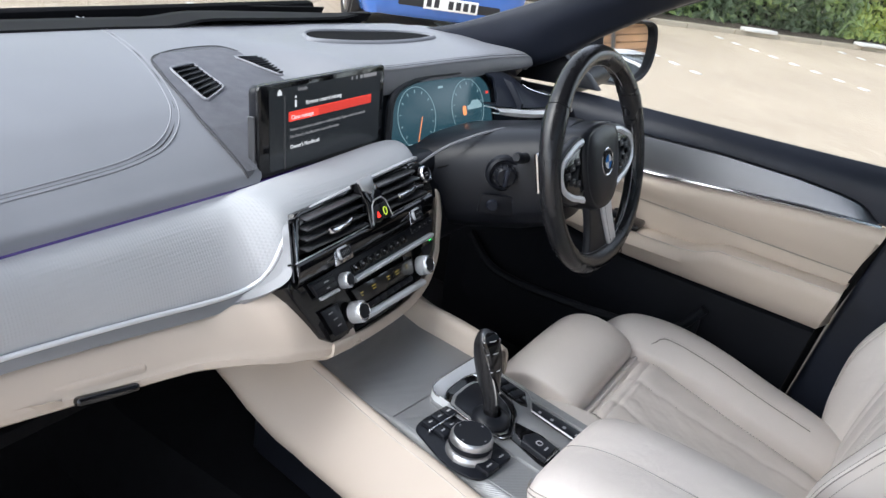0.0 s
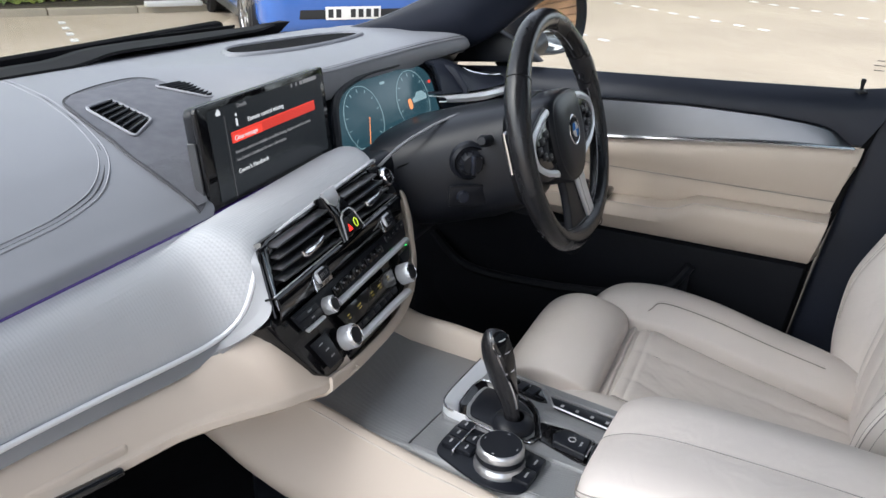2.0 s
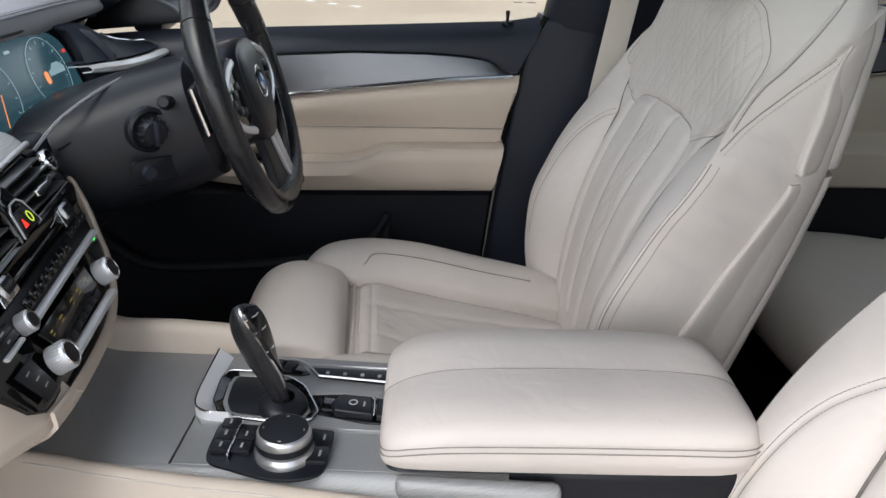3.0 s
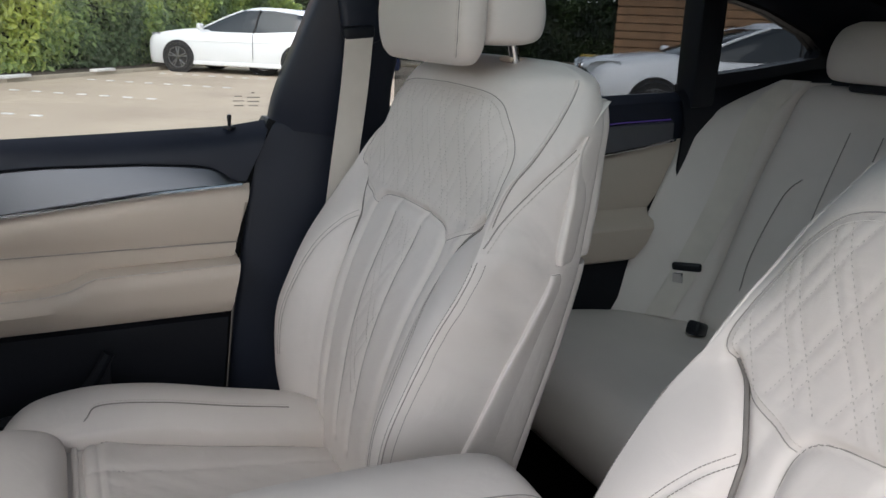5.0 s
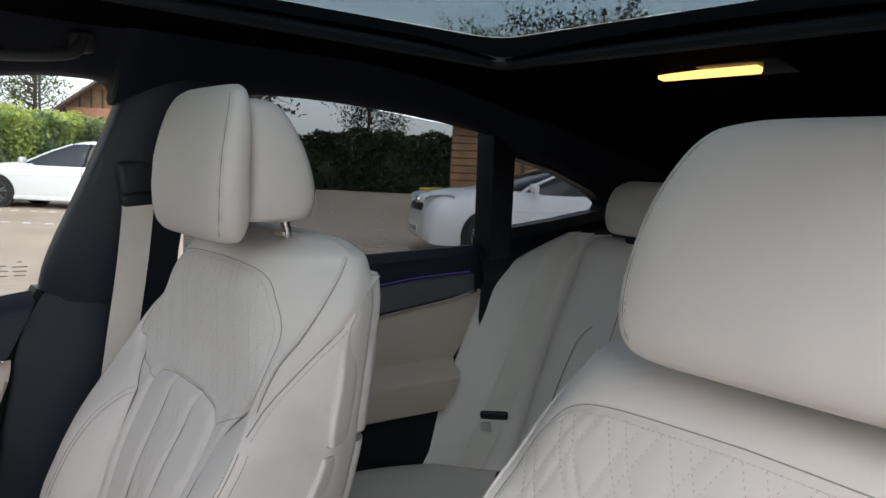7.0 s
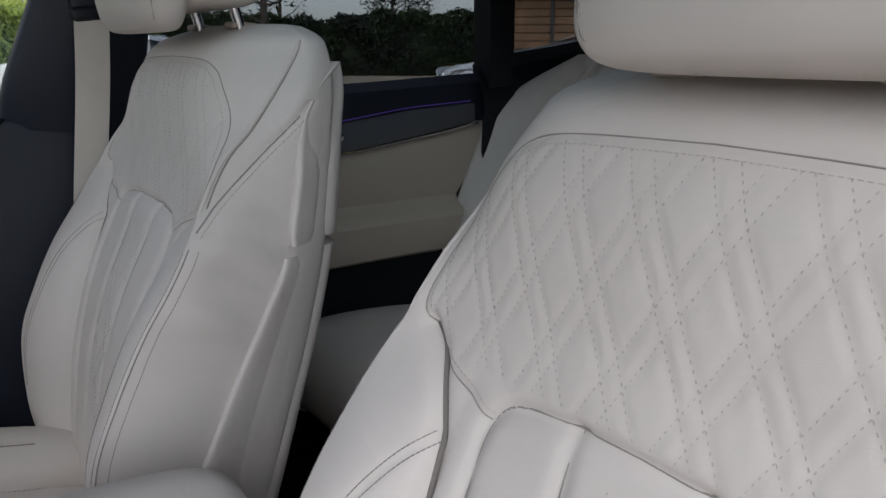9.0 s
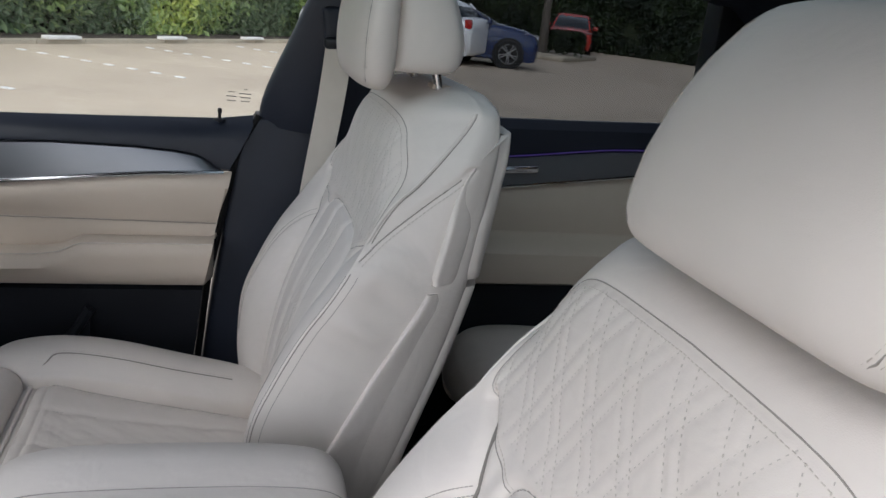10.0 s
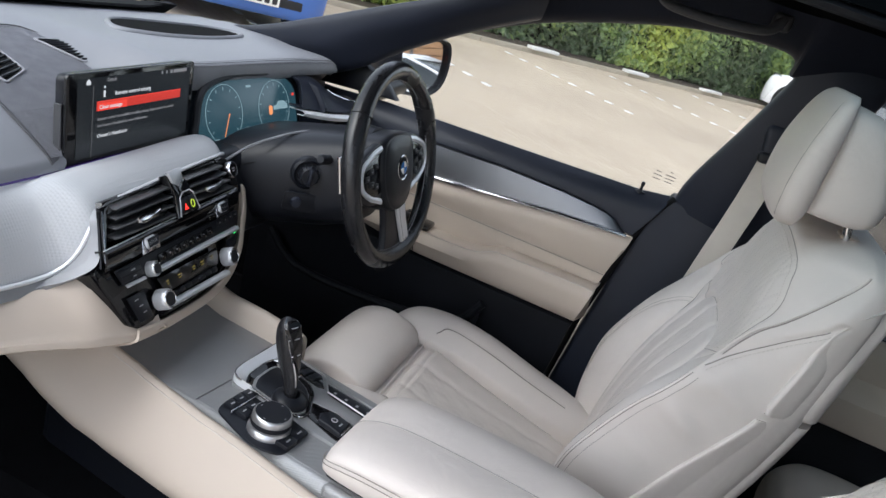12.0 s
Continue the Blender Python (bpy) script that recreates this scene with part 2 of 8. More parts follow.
def rrect(w, h, r, n=5):
    """The outline of a rounded rectangle."""
    out = []
    for cx, cy, a in ((w / 2 - r, h / 2 - r, 0), (-w / 2 + r, h / 2 - r, 90), (-w / 2 + r, -h / 2 + r, 180), (w / 2 - r, -h / 2 + r, 270)):
        out += [(cx + r * math.cos(radians(a + 90 * k / n)), cy + r * math.sin(radians(a + 90 * k / n))) for k in range(n + 1)]
    return out


def basis(o, ax, ay, az):
    m = Matrix((ax, ay, az)).transposed().to_4x4()
    m.translation = Vector(o)
    return m


def side(x):
    """Maps an outline drawn in (y, z) into the plane x, its depth growing outwards."""
    return basis((x, 0, 0), (0, 1, 0), (0, 0, 1), (1, 0, 0))


def words(name, text, size, m, material, parent=None):
    """Flat lettering as a mesh."""
    cu = bpy.data.curves.new(name, "FONT")
    cu.body, cu.size, cu.extrude = text, size, 0.0002
    tmp = new("tmp", cu)
    me = bpy.data.meshes.new_from_object(tmp)
    bpy.data.objects.remove(tmp)
    me.materials.clear()
    me.materials.append(material)
    ob = new(name, me)
    if parent:
        ob.parent = parent
    ob.matrix_basis = m
    return ob


def lerp(x, xs, ys):
    return float(np.interp(x, xs, ys))


def oval(cx, cy, w, h, p=3.2, n=16):
    out = []
    for k in range(n):
        a = 2 * math.pi * k / n
        ca, sa = math.cos(a), math.sin(a)
        out.append((cx + w * abs(ca) ** (2 / p) * (1 if ca > 0 else -1), cy + h * abs(sa) ** (2 / p) * (1 if sa > 0 else -1)))
    return out

# ---- the car's shell ----


def structure(name, bm, material, label):
    return tagged(part(name, bm, material), label, "", "", "structure")


# carpeted floor pan with a raised tunnel and sills
rows = []
for y in np.linspace(1.05, -2.0, 40):
    zf = lerp(y, [-2.0, -1.35, -1.2, 0.55, 0.95, 1.05], [0.52, 0.50, 0.31, 0.31, 0.55, 0.75])
    rows.append([(x, y, zf + dz) for x, dz in ((-0.80, 0.08), (-0.74, 0.08), (-0.70, 0.0), (-0.22, 0.0), (-0.16, 0.14), (0, 0.17), (0.16, 0.14), (0.22, 0.0), (0.70, 0.0), (0.74, 0.08), (0.80, 0.08))])
structure("floor", sheet(rows, 0.03, (0, 0, 1)), CARPET, "black carpet covering the footwells of the car")

# headliner with the panoramic roof opening
SR_X, SR_Y0, SR_Y1 = 0.40, -0.30, -1.125


def roof_z(x, y):
    return 1.445 - 0.13 * abs(x) ** 2.2 - 0.10 * max(0, y + 0.25) ** 1.2 - 0.20 * max(0, -0.95 - y) ** 1.4


xs = sorted(list(np.linspace(-0.62, 0.66, 25)) + [-SR_X, SR_X])
ys = sorted(list(np.linspace(-2.05, 0.16, 33)) + [SR_Y0, SR_Y1])
bm = bmesh.new()
gv = [[bm.verts.new((x, y, roof_z(x, y))) for x in xs] for y in ys]
for j in range(len(ys) - 1):
    for i in range(len(xs) - 1):
        cx, cy = (xs[i] + xs[i + 1]) / 2, (ys[j] + ys[j + 1]) / 2
        if abs(cx) < SR_X and SR_Y1 < cy < SR_Y0 or cx > 0.585 and cy > -0.05:
            continue
        bm.faces.new((gv[j][i], gv[j][i + 1], gv[j + 1][i + 1], gv[j + 1][i]))
bmesh.ops.solidify(bm, geom=bm.faces[:], thickness=-0.03)
structure("ceiling", bm, LINER, "black fabric headliner with a large sunroof opening")
sun_roof = empty("sunroof", None, "tinted panoramic glass sunroof set in the black headliner", "sunroof")
o = part("pane", rbox(2 * SR_X + 0.40, SR_Y0 - SR_Y1 + 0.36, 0.006, 0.002, 1, pose(0, (SR_Y0 + SR_Y1) / 2, 1.478)), glass("roof_glass", (0.42, 0.47, 0.48)), sun_roof)
ring = [(x, y, roof_z(x, y) - 0.004) for x, y in [(a, b + (SR_Y0 + SR_Y1) / 2) for a, b in rrect(2 * SR_X + 0.035, SR_Y0 - SR_Y1 + 0.035, 0.05, 6)]]
part("rim", tube(ring, 0.011, 8, True), BLACK, sun_roof)
mid_y = (SR_Y0 + SR_Y1) / 2
skirt = [[(x, y + mid_y, roof_z(x, y + mid_y) + 0.004) for x, y in rrect(2 * SR_X + 0.03, SR_Y0 - SR_Y1 + 0.03, 0.045, 6)]]
for k, z in ((0.3, 1.452), (0.9, 1.466), (1.0, 1.474)):
    skirt.append([(x, y + mid_y, z) for x, y in rrect(2 * SR_X + 0.03 + 0.25 * k, SR_Y0 - SR_Y1 + 0.03 + 0.20 * k, 0.06, 6)])
part("frame", loft(skirt, False), LINER, sun_roof, "black frame between the headliner and the glass")

# driver's side of the shell: rail above the windows, pillars
rail_top = [(0.42, 1.07), (0.21, 1.176), (0.06, 1.25), (-0.1, 1.345), (-0.28, 1.405), (-0.5, 1.42), (-1.0, 1.41), (-1.5, 1.34), (-2.05, 1.20)]
win_top = [(0.12, 1.13), (0.066, 1.165), (-0.085, 1.237), (-0.29, 1.303), (-0.43, 1.330), (-0.525, 1.335), (-0.558, 1.325), (-0.575, 1.295), (-0.75, 1.33), (-0.92, 1.338), (-1.15, 1.325), (-1.36, 1.298), (-1.43, 1.262), (-1.56, 1.232), (-1.70, 1.185), (-1.75, 1.15), (-1.95, 1.05)]
n = 60
wt = crom([(y, z) for y, z in win_top], n)
rows = []
for k in range(n):
    y, z = wt[k]
    zt = max(z + 0.03, float(np.interp(-y, [-q[0] for q in rail_top], [q[1] for q in rail_top])))
    xt = 0.62 if y < 0.1 else 0.62 - 0.1 * (y - 0.1)
    tuck = 0.055 * min(1, max(0, (y + 0.10) / 0.13))
    rows.append([(0.70 + tuck, y, z), (0.665 + tuck, y, z + 0.004), (0.645 + tuck, y, z + 0.02), (0.60 + tuck, y, (z + zt) / 2 + 0.02), (xt - 0.06 + tuck, y, zt + 0.02), (xt - 0.05 + tuck, y, zt + 0.06)])
structure("roof_rail_trim", sheet(rows, 0.02, (-1, 0, 0)), RAILM, "dark fabric trim over the side windows")

# A pillar on the driver's side
a_hi = [(0.66, 0.66, 0.985), (0.645, 0.57, 1.012), (0.640, 0.48, 1.043), (0.632, 0.37, 1.094), (0.618, 0.21, 1.174), (0.597, 0.06, 1.245), (0.57, -0.1, 1.33)]
a_lo = [(0.74, 0.60, 0.90), (0.73, 0.48, 0.93), (0.70, 0.36, 0.97), (0.675, 0.26, 1.022), (0.667, 0.165, 1.093), (0.657, 0.04, 1.175), (0.65, -0.09, 1.245)]
hi, lo = crom(a_hi, 44), crom(a_lo, 44)
rows = [[tuple(q) for q in crom([h + (0.05, 0.03, -0.02), h, h * 0.66 + l * 0.34 + np.array((-0.020, -0.009, 0)), h * 0.3 + l * 0.7 + np.array((-0.015, -0.008, 0)), l, l + (0.06, 0.02, 0)], 26)] for h, l in zip(hi, lo)]
structure("wall_windscreen_pillar", sheet(rows, 0.006, (-1, 0, 0)), NAVY, "black soft-trimmed windscreen pillar on the driver's side")
# and on the open passenger side, with sill, rail and rear quarter closing the shell
pl = crom([(-0.66, 0.60, 0.99), (-0.62, 0.28, 1.13), (-0.60, 0.0, 1.345)], 10)
structure("wall_passenger_pillar", tube(pl, 0.03, 10), NAVY, "black windscreen pillar on the passenger side")
structure("wall_passenger_rail", tube(crom([(-0.60, 0.0, 1.345), (-0.62, -0.5, 1.425), (-0.60, -1.2, 1.40), (-0.56, -2.0, 1.2)], 12), 0.025, 10), LINER, "black fabric rail over the passenger doors")
structure("wall_passenger_rear", prism([(-0.55, 0.3), (-0.62, 1.0), (-0.62, 1.36), (-0.82, 1.38), (-0.75, 1.0), (-1.4, 1.02), (-1.42, 1.25), (-2.05, 1.2), (-2.05, 0.3)], 0.06, 0.01, side(-0.80)), BLACK, "black trim of the rear passenger side")
structure("wall_passenger_sill", rbox(0.14, 1.5, 0.12, 0.02, 3, pose(-0.80, -0.05, 0.34)), BLACK, "black door sill on the passenger side")

for x in (-0.77, 0.77):
    structure("wall_kick_panel", rbox(0.03, 0.74, 0.68, 0.01, 2, pose(x, 0.69, 0.60)), CARPET, "black carpeted panel beside the footwell")

# B pillar
structure("wall_door_pillar_lower", prism([(-0.462, 1.0), (-0.43, 0.95), (-0.39, 0.66), (-0.362, 0.40), (-0.36, 0.30), (-0.78, 0.30), (-0.74, 1.0)], 0.08, 0.012, side(0.715), 3), NAVY, "dark lower trim of the pillar between the doors")
bp_f = crom([(0.735, -0.465, 0.985), (0.715, -0.475, 1.05), (0.690, -0.525, 1.18), (0.67, -0.568, 1.30), (0.668, -0.575, 1.35)], 16)
bp_b = crom([(0.735, -0.69, 0.96), (0.715, -0.68, 1.05), (0.685, -0.695, 1.18), (0.66, -0.72, 1.30), (0.664, -0.74, 1.35)], 16)
rows = []
for f, b in zip(bp_f, bp_b):
    rows.append([tuple(q) for q in crom([f + (0.05, -0.005, 0), f, f * 0.88 + b * 0.12 + np.array((-0.018, 0, 0)), f * 0.5 + b * 0.5 + np.array((-0.030, 0, 0)), f * 0.12 + b * 0.88 + np.array((-0.018, 0, 0)), b, b + (0.05, 0, 0)], 30)])
structure("wall_door_pillar_upper", sheet(rows, 0.008, (-1, 0, 0)), NAVY, "dark upper trim of the pillar between the doors")

# rear end: hatch trim, parcel shelf, rear pillars
structure("wall_rear", prism([(-0.78, 0.3), (0.78, 0.3), (0.78, 1.02), (-0.78, 1.02)], 0.05, 0.01, basis((0, -2.0, 0), (1, 0, 0), (0, 0, 1), (0, -1, 0))), BLACK, "black trim closing the boot")
structure("parcel_shelf", rbox(1.36, 0.32, 0.03, 0.008, 2, pose(0, -1.86, 1.02)), CARPET, "black fabric parcel shelf behind the rear seats")
structure("wall_rear_pillar", prism([(-1.36, 1.32), (-1.365, 1.02), (-1.43, 1.02), (-1.425, 1.28)], 0.06, 0.008, side(0.68), 2), BLACK, "black pillar behind the rear door window")
hole = [(-1.437, 1.252), (-1.437, 1.092), (-1.55, 1.105), (-1.74, 1.133), (-1.75, 1.15), (-1.70, 1.182), (-1.56, 1.228)]
bm = bmesh.new()
outer = [(-1.425, 1.30), (-1.425, 1.02), (-1.55, 1.03), (-1.85, 1.06), (-2.0, 1.10), (-1.80, 1.22), (-1.60, 1.28)]
va = [[bm.verts.new((x, y, z)) for y, z in ring_] for x, ring_ in ((0.69, outer), (0.69, hole), (0.73, hole), (0.73, outer))]
for a, b in zip(va, va[1:]):
    for k in range(7):
        bm.faces.new((a[k], a[(k + 1) % 7], b[(k + 1) % 7], b[k]))
structure("wall_rear_quarter", bm, BLACK, "black trim round the small rear quarter window")
for nm, outline, x, gm, lab in (("window_1", [(0.36, 0.93), (0.066, 1.18), (-0.29, 1.32), (-0.53, 1.34), (-0.56, 1.30), (-0.45, 0.95)], 0.748, GLASS, "clear side window glass of the driver's door"),
                               ("window_2", [(-0.70, 0.95), (-0.70, 1.345), (-0.92, 1.35), (-1.37, 1.31), (-1.38, 0.98)], 0.744, TINT_L, "privacy-tinted side window glass of the rear door"),
                               ("window_3", hole, 0.712, TINT_L, "privacy-tinted quarter window glass")):
    o = structure(nm, prism(outline, 0.004, 0, side(x)), gm, lab)
    o.visible_shadow = nm != "window_1"
# two panes out of view, tinted deeper than windows 2 and 3 to dim the rear
o = structure("window_4", sheet([[(-0.78, y, 1.0), (-0.71, y, 1.25), (-0.625, y, 1.42 - 0.10 * max(0, -1.3 - y))] for y in np.linspace(-0.62, -2.05, 8)], 0.004, (-1, 0, 0)), TINT, "privacy-tinted rear side window glass")
o = structure("window_5", sheet([[(x, -2.02, 1.0), (x, -2.045, 1.12), (x, -2.05, 1.30)] for x in np.linspace(-0.72, 0.72, 6)], 0.004, (0, -1, 0)), TINT, "privacy-tinted rear window glass")
etch = mat("etched_marks", (0.24, 0.22, 0.20), 0.8)
mk = empty("window_marking", None, "small etched safety marking on the window glass", "marking")
for a, b, w in ((-0.405, 1.042, 0.012), (-0.405, 1.034, 0.018), (-0.405, 1.026, 0.016), (-0.43, 1.048, 0.006), (-0.43, 1.040, 0.022), (-0.43, 1.033, 0.02), (-0.43, 1.026, 0.016)):
    part("bar", rbox(0.001, w, 0.0014, 0, 1, pose(0.7465, a - 0.01, b - 0.005)), etch, mk)
o = structure("windscreen", sheet([[(-0.70, 0.95, 0.975), (0, 1.02, 0.975), (0.70, 0.95, 0.975)], [(-0.58, 0.12, 1.36), (0, 0.18, 1.39), (0.58, 0.12, 1.36)]], 0.004, (0, -1, 0)), GLASS, "clear front windscreen glass")
o.visible_shadow = False
frit = mat("black_ceramic_band", (0.008, 0.008, 0.009), 0.75, spec=0.15)
structure("windscreen_band", sheet([[(x, 0.945 + 0.07 * (1 - (x / 0.7) ** 2), 0.950) for x in np.linspace(-0.74, 0.74, 15)], [(x, 0.935 + 0.07 * (1 - (x / 0.7) ** 2), 0.9745) for x in np.linspace(-0.74, 0.74, 15)]], 0.003, (0, -1, 0)), frit, "black ceramic band along the foot of the windscreen")
bonnet = mat("black_car_paint", (0.012, 0.012, 0.014), 0.12, coat=0.6, vary=0.05)
structure("bonnet", sheet([[(x, y, 0.95 - 0.05 * (abs(x) / 0.85) ** 2 - 0.30 * (y - 0.95)) for x in np.linspace(-0.85, 0.85, 13)] for y in np.linspace(1.04, 1.9, 8)], 0.01, (0, 0, 1)), bonnet, "black painted bonnet sloping away from the windscreen")


# ---- driver's door ----
door = empty("front_door", None, "closed front car door with cream panel and dark metal trim", "car door")
belt_z = lambda y: lerp(-y, [-0.34, -0.204, 0.0, 0.2, 0.395, 0.47], [0.945, 0.958, 0.967, 0.976, 0.986, 0.998])
tt = lambda y: lerp(-y, [-0.34, -0.20, -0.062, 0.114, 0.25, 0.32, 0.355, 0.375, 0.388, 0.40], [0.885, 0.905, 0.925, 0.935, 0.935, 0.931, 0.926, 0.918, 0.906, 0.900])
tb = lambda y: lerp(-y, [-0.34, -0.001, 0.268, 0.40, 0.45], [0.838, 0.860, 0.890, 0.899, 0.902])
yy = np.linspace(0.34, -0.455, 84)
rear = lambda z: lerp(z, [0.30, 0.45, 0.683, 0.914, 1.0], [-0.352, -0.352, -0.374, -0.418, -0.458])


def clip_rear(y, z):
    return max(y, rear(z))


rows = [[(0.76, clip_rear(y, belt_z(y)), belt_z(y) - 0.02), (0.755, clip_rear(y, belt_z(y)), belt_z(y)), (0.735, clip_rear(y, belt_z(y)), belt_z(y) + 0.003), (0.712, clip_rear(y, belt_z(y)), belt_z(y) - 0.012), (0.702, clip_rear(y, belt_z(y) - .02), belt_z(y) - 0.032), (0.702, clip_rear(y, tt(y)), tt(y)), (0.712, clip_rear(y, tt(y)), tt(y) - 0.006)] for y in yy]
part("upper_pad", sheet(rows, 0.004, (-1, 0, 0)), NAVY, door, "dark soft pad below the window")
rows = [[(0.712, clip_rear(y, tt(y)), tt(y) + 0.001), (0.698, clip_rear(y, tt(y)), tt(y) - 0.004 * min(1, (tt(y) - tb(y)) / 0.02)), (0.694, clip_rear(y, tt(y)), tt(y) * 0.55 + tb(y) * 0.45), (0.69, clip_rear(y, tb(y)), tb(y) + 0.001)] for y in np.linspace(0.34, -0.40, 80)]
part("metal_trim", sheet(rows, 0.003, (-1, 0, 0)), DOORTRIM, door, "dark brushed metal trim strip")
part("chrome_strip", tube([(0.687, clip_rear(y, tb(y)), tb(y) - 0.002) for y in np.linspace(0.34, -0.405, 24)], 0.004, 8), CHROME, door, "thin satin chrome strip")
# cream panel, drawn as sections down the door
rows = []
for y in np.linspace(0.32, -0.44, 48):
    top = tb(y) - 0.004
    prof = [(0.70, top), (0.689, top - 0.012), (0.687, top - 0.03), (0.692, 0.815), (0.699, 0.80), (0.700, 0.793), (0.698, 0.785), (0.70, 0.77), (0.70, 0.70)]
    rows.append([(x, clip_rear(y, z), z) for x, z in prof])
part("cream_panel", sheet(rows, 0.005, (-1, 0, 0)), CREAM_D, door, "smooth cream leather door panel")
arm_top = lambda y: lerp(-y, [-0.30, -0.10, -0.01, 0.10, 0.135, 0.165, 0.39], [0.735, 0.744, 0.747, 0.750, 0.756, 0.772, 0.776])
rows = []
for y in np.linspace(0.25, -0.42, 60):
    t = arm_top(y)
    fade = lerp(-y, [-0.25, -0.05, 0.02, 0.40], [0.035, 0.0, 0.0, 0.0])
    bot = lerp(-y, [-0.25, -0.0, 0.374], [0.700, 0.684, 0.685])
    prof = [(0.702, t - 0.006), (0.685, t - 0.002), (0.662, t), (0.648, t - 0.004), (0.641, t - 0.014), (0.640, t - 0.03), (0.645, bot + 0.03), (0.652, bot + 0.008), (0.662, bot), (0.72, bot)]
    rows.append([(x + fade, clip_rear(y, z), z) for x, z in prof])
rows.append([(0.71, rows[-1][0][1] - 0.001, q[2]) for q in rows[-1]])
part("armrest", sheet(rows, 0.004, (-1, 0, 0)), CREAM_D, door, "padded cream armrest with a stepped grip")
part("stitching", tube([(0.645, clip_rear(y, 0.77), arm_top(y) - 0.004) for y in np.linspace(0.1, -0.40, 40)], 0.0011, 5), THREAD, door)
part("stitching", tube([(0.6955, clip_rear(y, 0.8), 0.797) for y in np.linspace(0.1, -0.42, 30)], 0.0012, 5), SEAM, door)
part("pull_cup", rbox(0.02, 0.13, 0.05, 0.012, 3, pose(0.715, 0.03, 0.775)), CREAM_D, door)
part("window_switch", rbox(0.05, 0.09, 0.014, 0.005, 2, pose(0.668, 0.035, 0.752)), GLOSS, door, "gloss black window switches")
for k in range(4):
    part("switch_key", rbox(0.016, 0.018, 0.008, 0.003, 2, pose(0.66 + 0.02 * (k % 2), 0.02 + 0.028 * (k // 2), 0.762)), BLACK, door)
rows = []
for y in np.linspace(0.42, -0.40, 40):
    prof = [(0.70, 0.69), (0.675, 0.67), (0.672, 0.60), (0.678, 0.52), (0.69, 0.42), (0.705, 0.34)]
    rows.append([(x, clip_rear(y, z), z) for x, z in prof])
part("lower_panel", sheet(rows, 0.005, (-1, 0, 0)), DOORLOW, door, "black lower door panel")
pk = crom([(0.36, 0.60), (0.28, 0.535), (0.12, 0.53), (-0.06, 0.55), (-0.14, 0.58), (-0.18, 0.64)], 30)
part("pocket_rim", tube([(0.655, y, z) for y, z in pk], 0.010, 8), DOORLOW, door, "raised rim of the black door pocket")
part("pocket", sheet([[(0.655, y, z), (0.645, y, z - 0.05), (0.66, y, z - 0.14)] for y, z in pk], 0.004, (-1, 0, 0)), DOORLOW, door)
part("door_handle", rbox(0.02, 0.10, 0.018, 0.007, 3, pose(0.69, 0.15, 0.885, 4, 0, 0)), CHROME, door, "chrome inner door handle")
part("handle_recess", rbox(0.012, 0.13, 0.04, 0.01, 3, pose(0.697, 0.145, 0.885, 4, 0, 0)), BLACK, door)
part("lock_pin", lathe([(0, 0.016), (0.0035, 0.015), (0.0042, 0.010), (0.003, 0.004), (0.003, -0.01)], 12, pose(0.728, -0.395, 0.993)), BLACK, door, "small black lock pin")
part("lock_collar", lathe([(0.010, 0.003), (0.011, 0.0), (0.004, 0.004), (0.004, -0.004)], 16, pose(0.728, -0.395, 0.986)), BLACK, door)
part("door_seal", tube([(0.722, rear(z) - 0.008, z) for z in np.linspace(0.32, 1.0, 20)], 0.007, 8), frit, door, "black rubber door seal")

# exterior mirror
mir = empty("door_mirror", None, "black exterior door mirror reflecting the car park", "mirror")
m_n = Vector((-0.302, -0.947, 0.150)).normalized()
m_x = Vector((0.95, -0.303, 0.0)).normalized()
mo = basis((0.952, 0.222, 1.026), m_x, m_n.cross(m_x), m_n)
o1 = [(-0.105, 0.045), (-0.095, -0.04), (-0.07, -0.068), (0.03, -0.072), (0.085, -0.045), (0.105, 0.01), (0.095, 0.062), (0.05, 0.073), (-0.08, 0.068)]
oc = crom(o1, 36, True)
part("housing", loft([[mo @ Vector((x * s, y * s, z)) for x, y in oc] for s, z in ((0.90, -0.004), (0.90, 0.020), (0.96, 0.024), (1.00, 0.014), (1.02, -0.02), (0.94, -0.07), (0.70, -0.105), (0.33, -0.12))]), BLACK, mir, "black housing")
mirror_m = mat("mirror_glass", (0.9, 0.9, 0.9), 0.02, 1.0, vary=0.0, rvary=0.0)
part("mirror_glass", loft([[mo @ Vector((x * s, y * s, z)) for x, y in oc] for s, z in ((0.88, -0.002), (0.88, 0.010))]), mirror_m, mir, "mirror glass")
part("foot", tube(crom([(0.74, 0.25, 0.975), (0.80, 0.24, 0.975), (0.88, 0.235, 0.985)], 8), [0.03, 0.03, 0.03, 0.028, 0.028, 0.028, 0.03, 0.03], 10), BLACK, mir, "black mirror foot")
part("sail_panel", prism([(0.36, 0.955), (0.17, 0.975), (0.20, 1.0), (0.30, 1.045)], 0.03, 0.006, side(0.715)), BLACK, mir, "black triangular sail panel")


# ---- dashboard ----
dash = empty("dashboard", None, "grey leather dashboard with woven aluminium trim and cream lower half", "dashboard")


def smoothstep(t):
    t = min(1, max(0, t))
    return t * t * (3 - 2 * t)


def hood(x):
    return smoothstep((x - 0.09) / 0.09)


def pad_z(x, y):
    """Height of the passenger half of the pad."""
    return lerp(y, [0.296, 0.305, 0.335, 0.38, 0.44, 0.52, 0.60, 0.70, 0.83, 0.93], [0.914, 0.926, 0.941, 0.960, 0.978, 0.992, 1.0, 1.003, 1.0, 0.985])


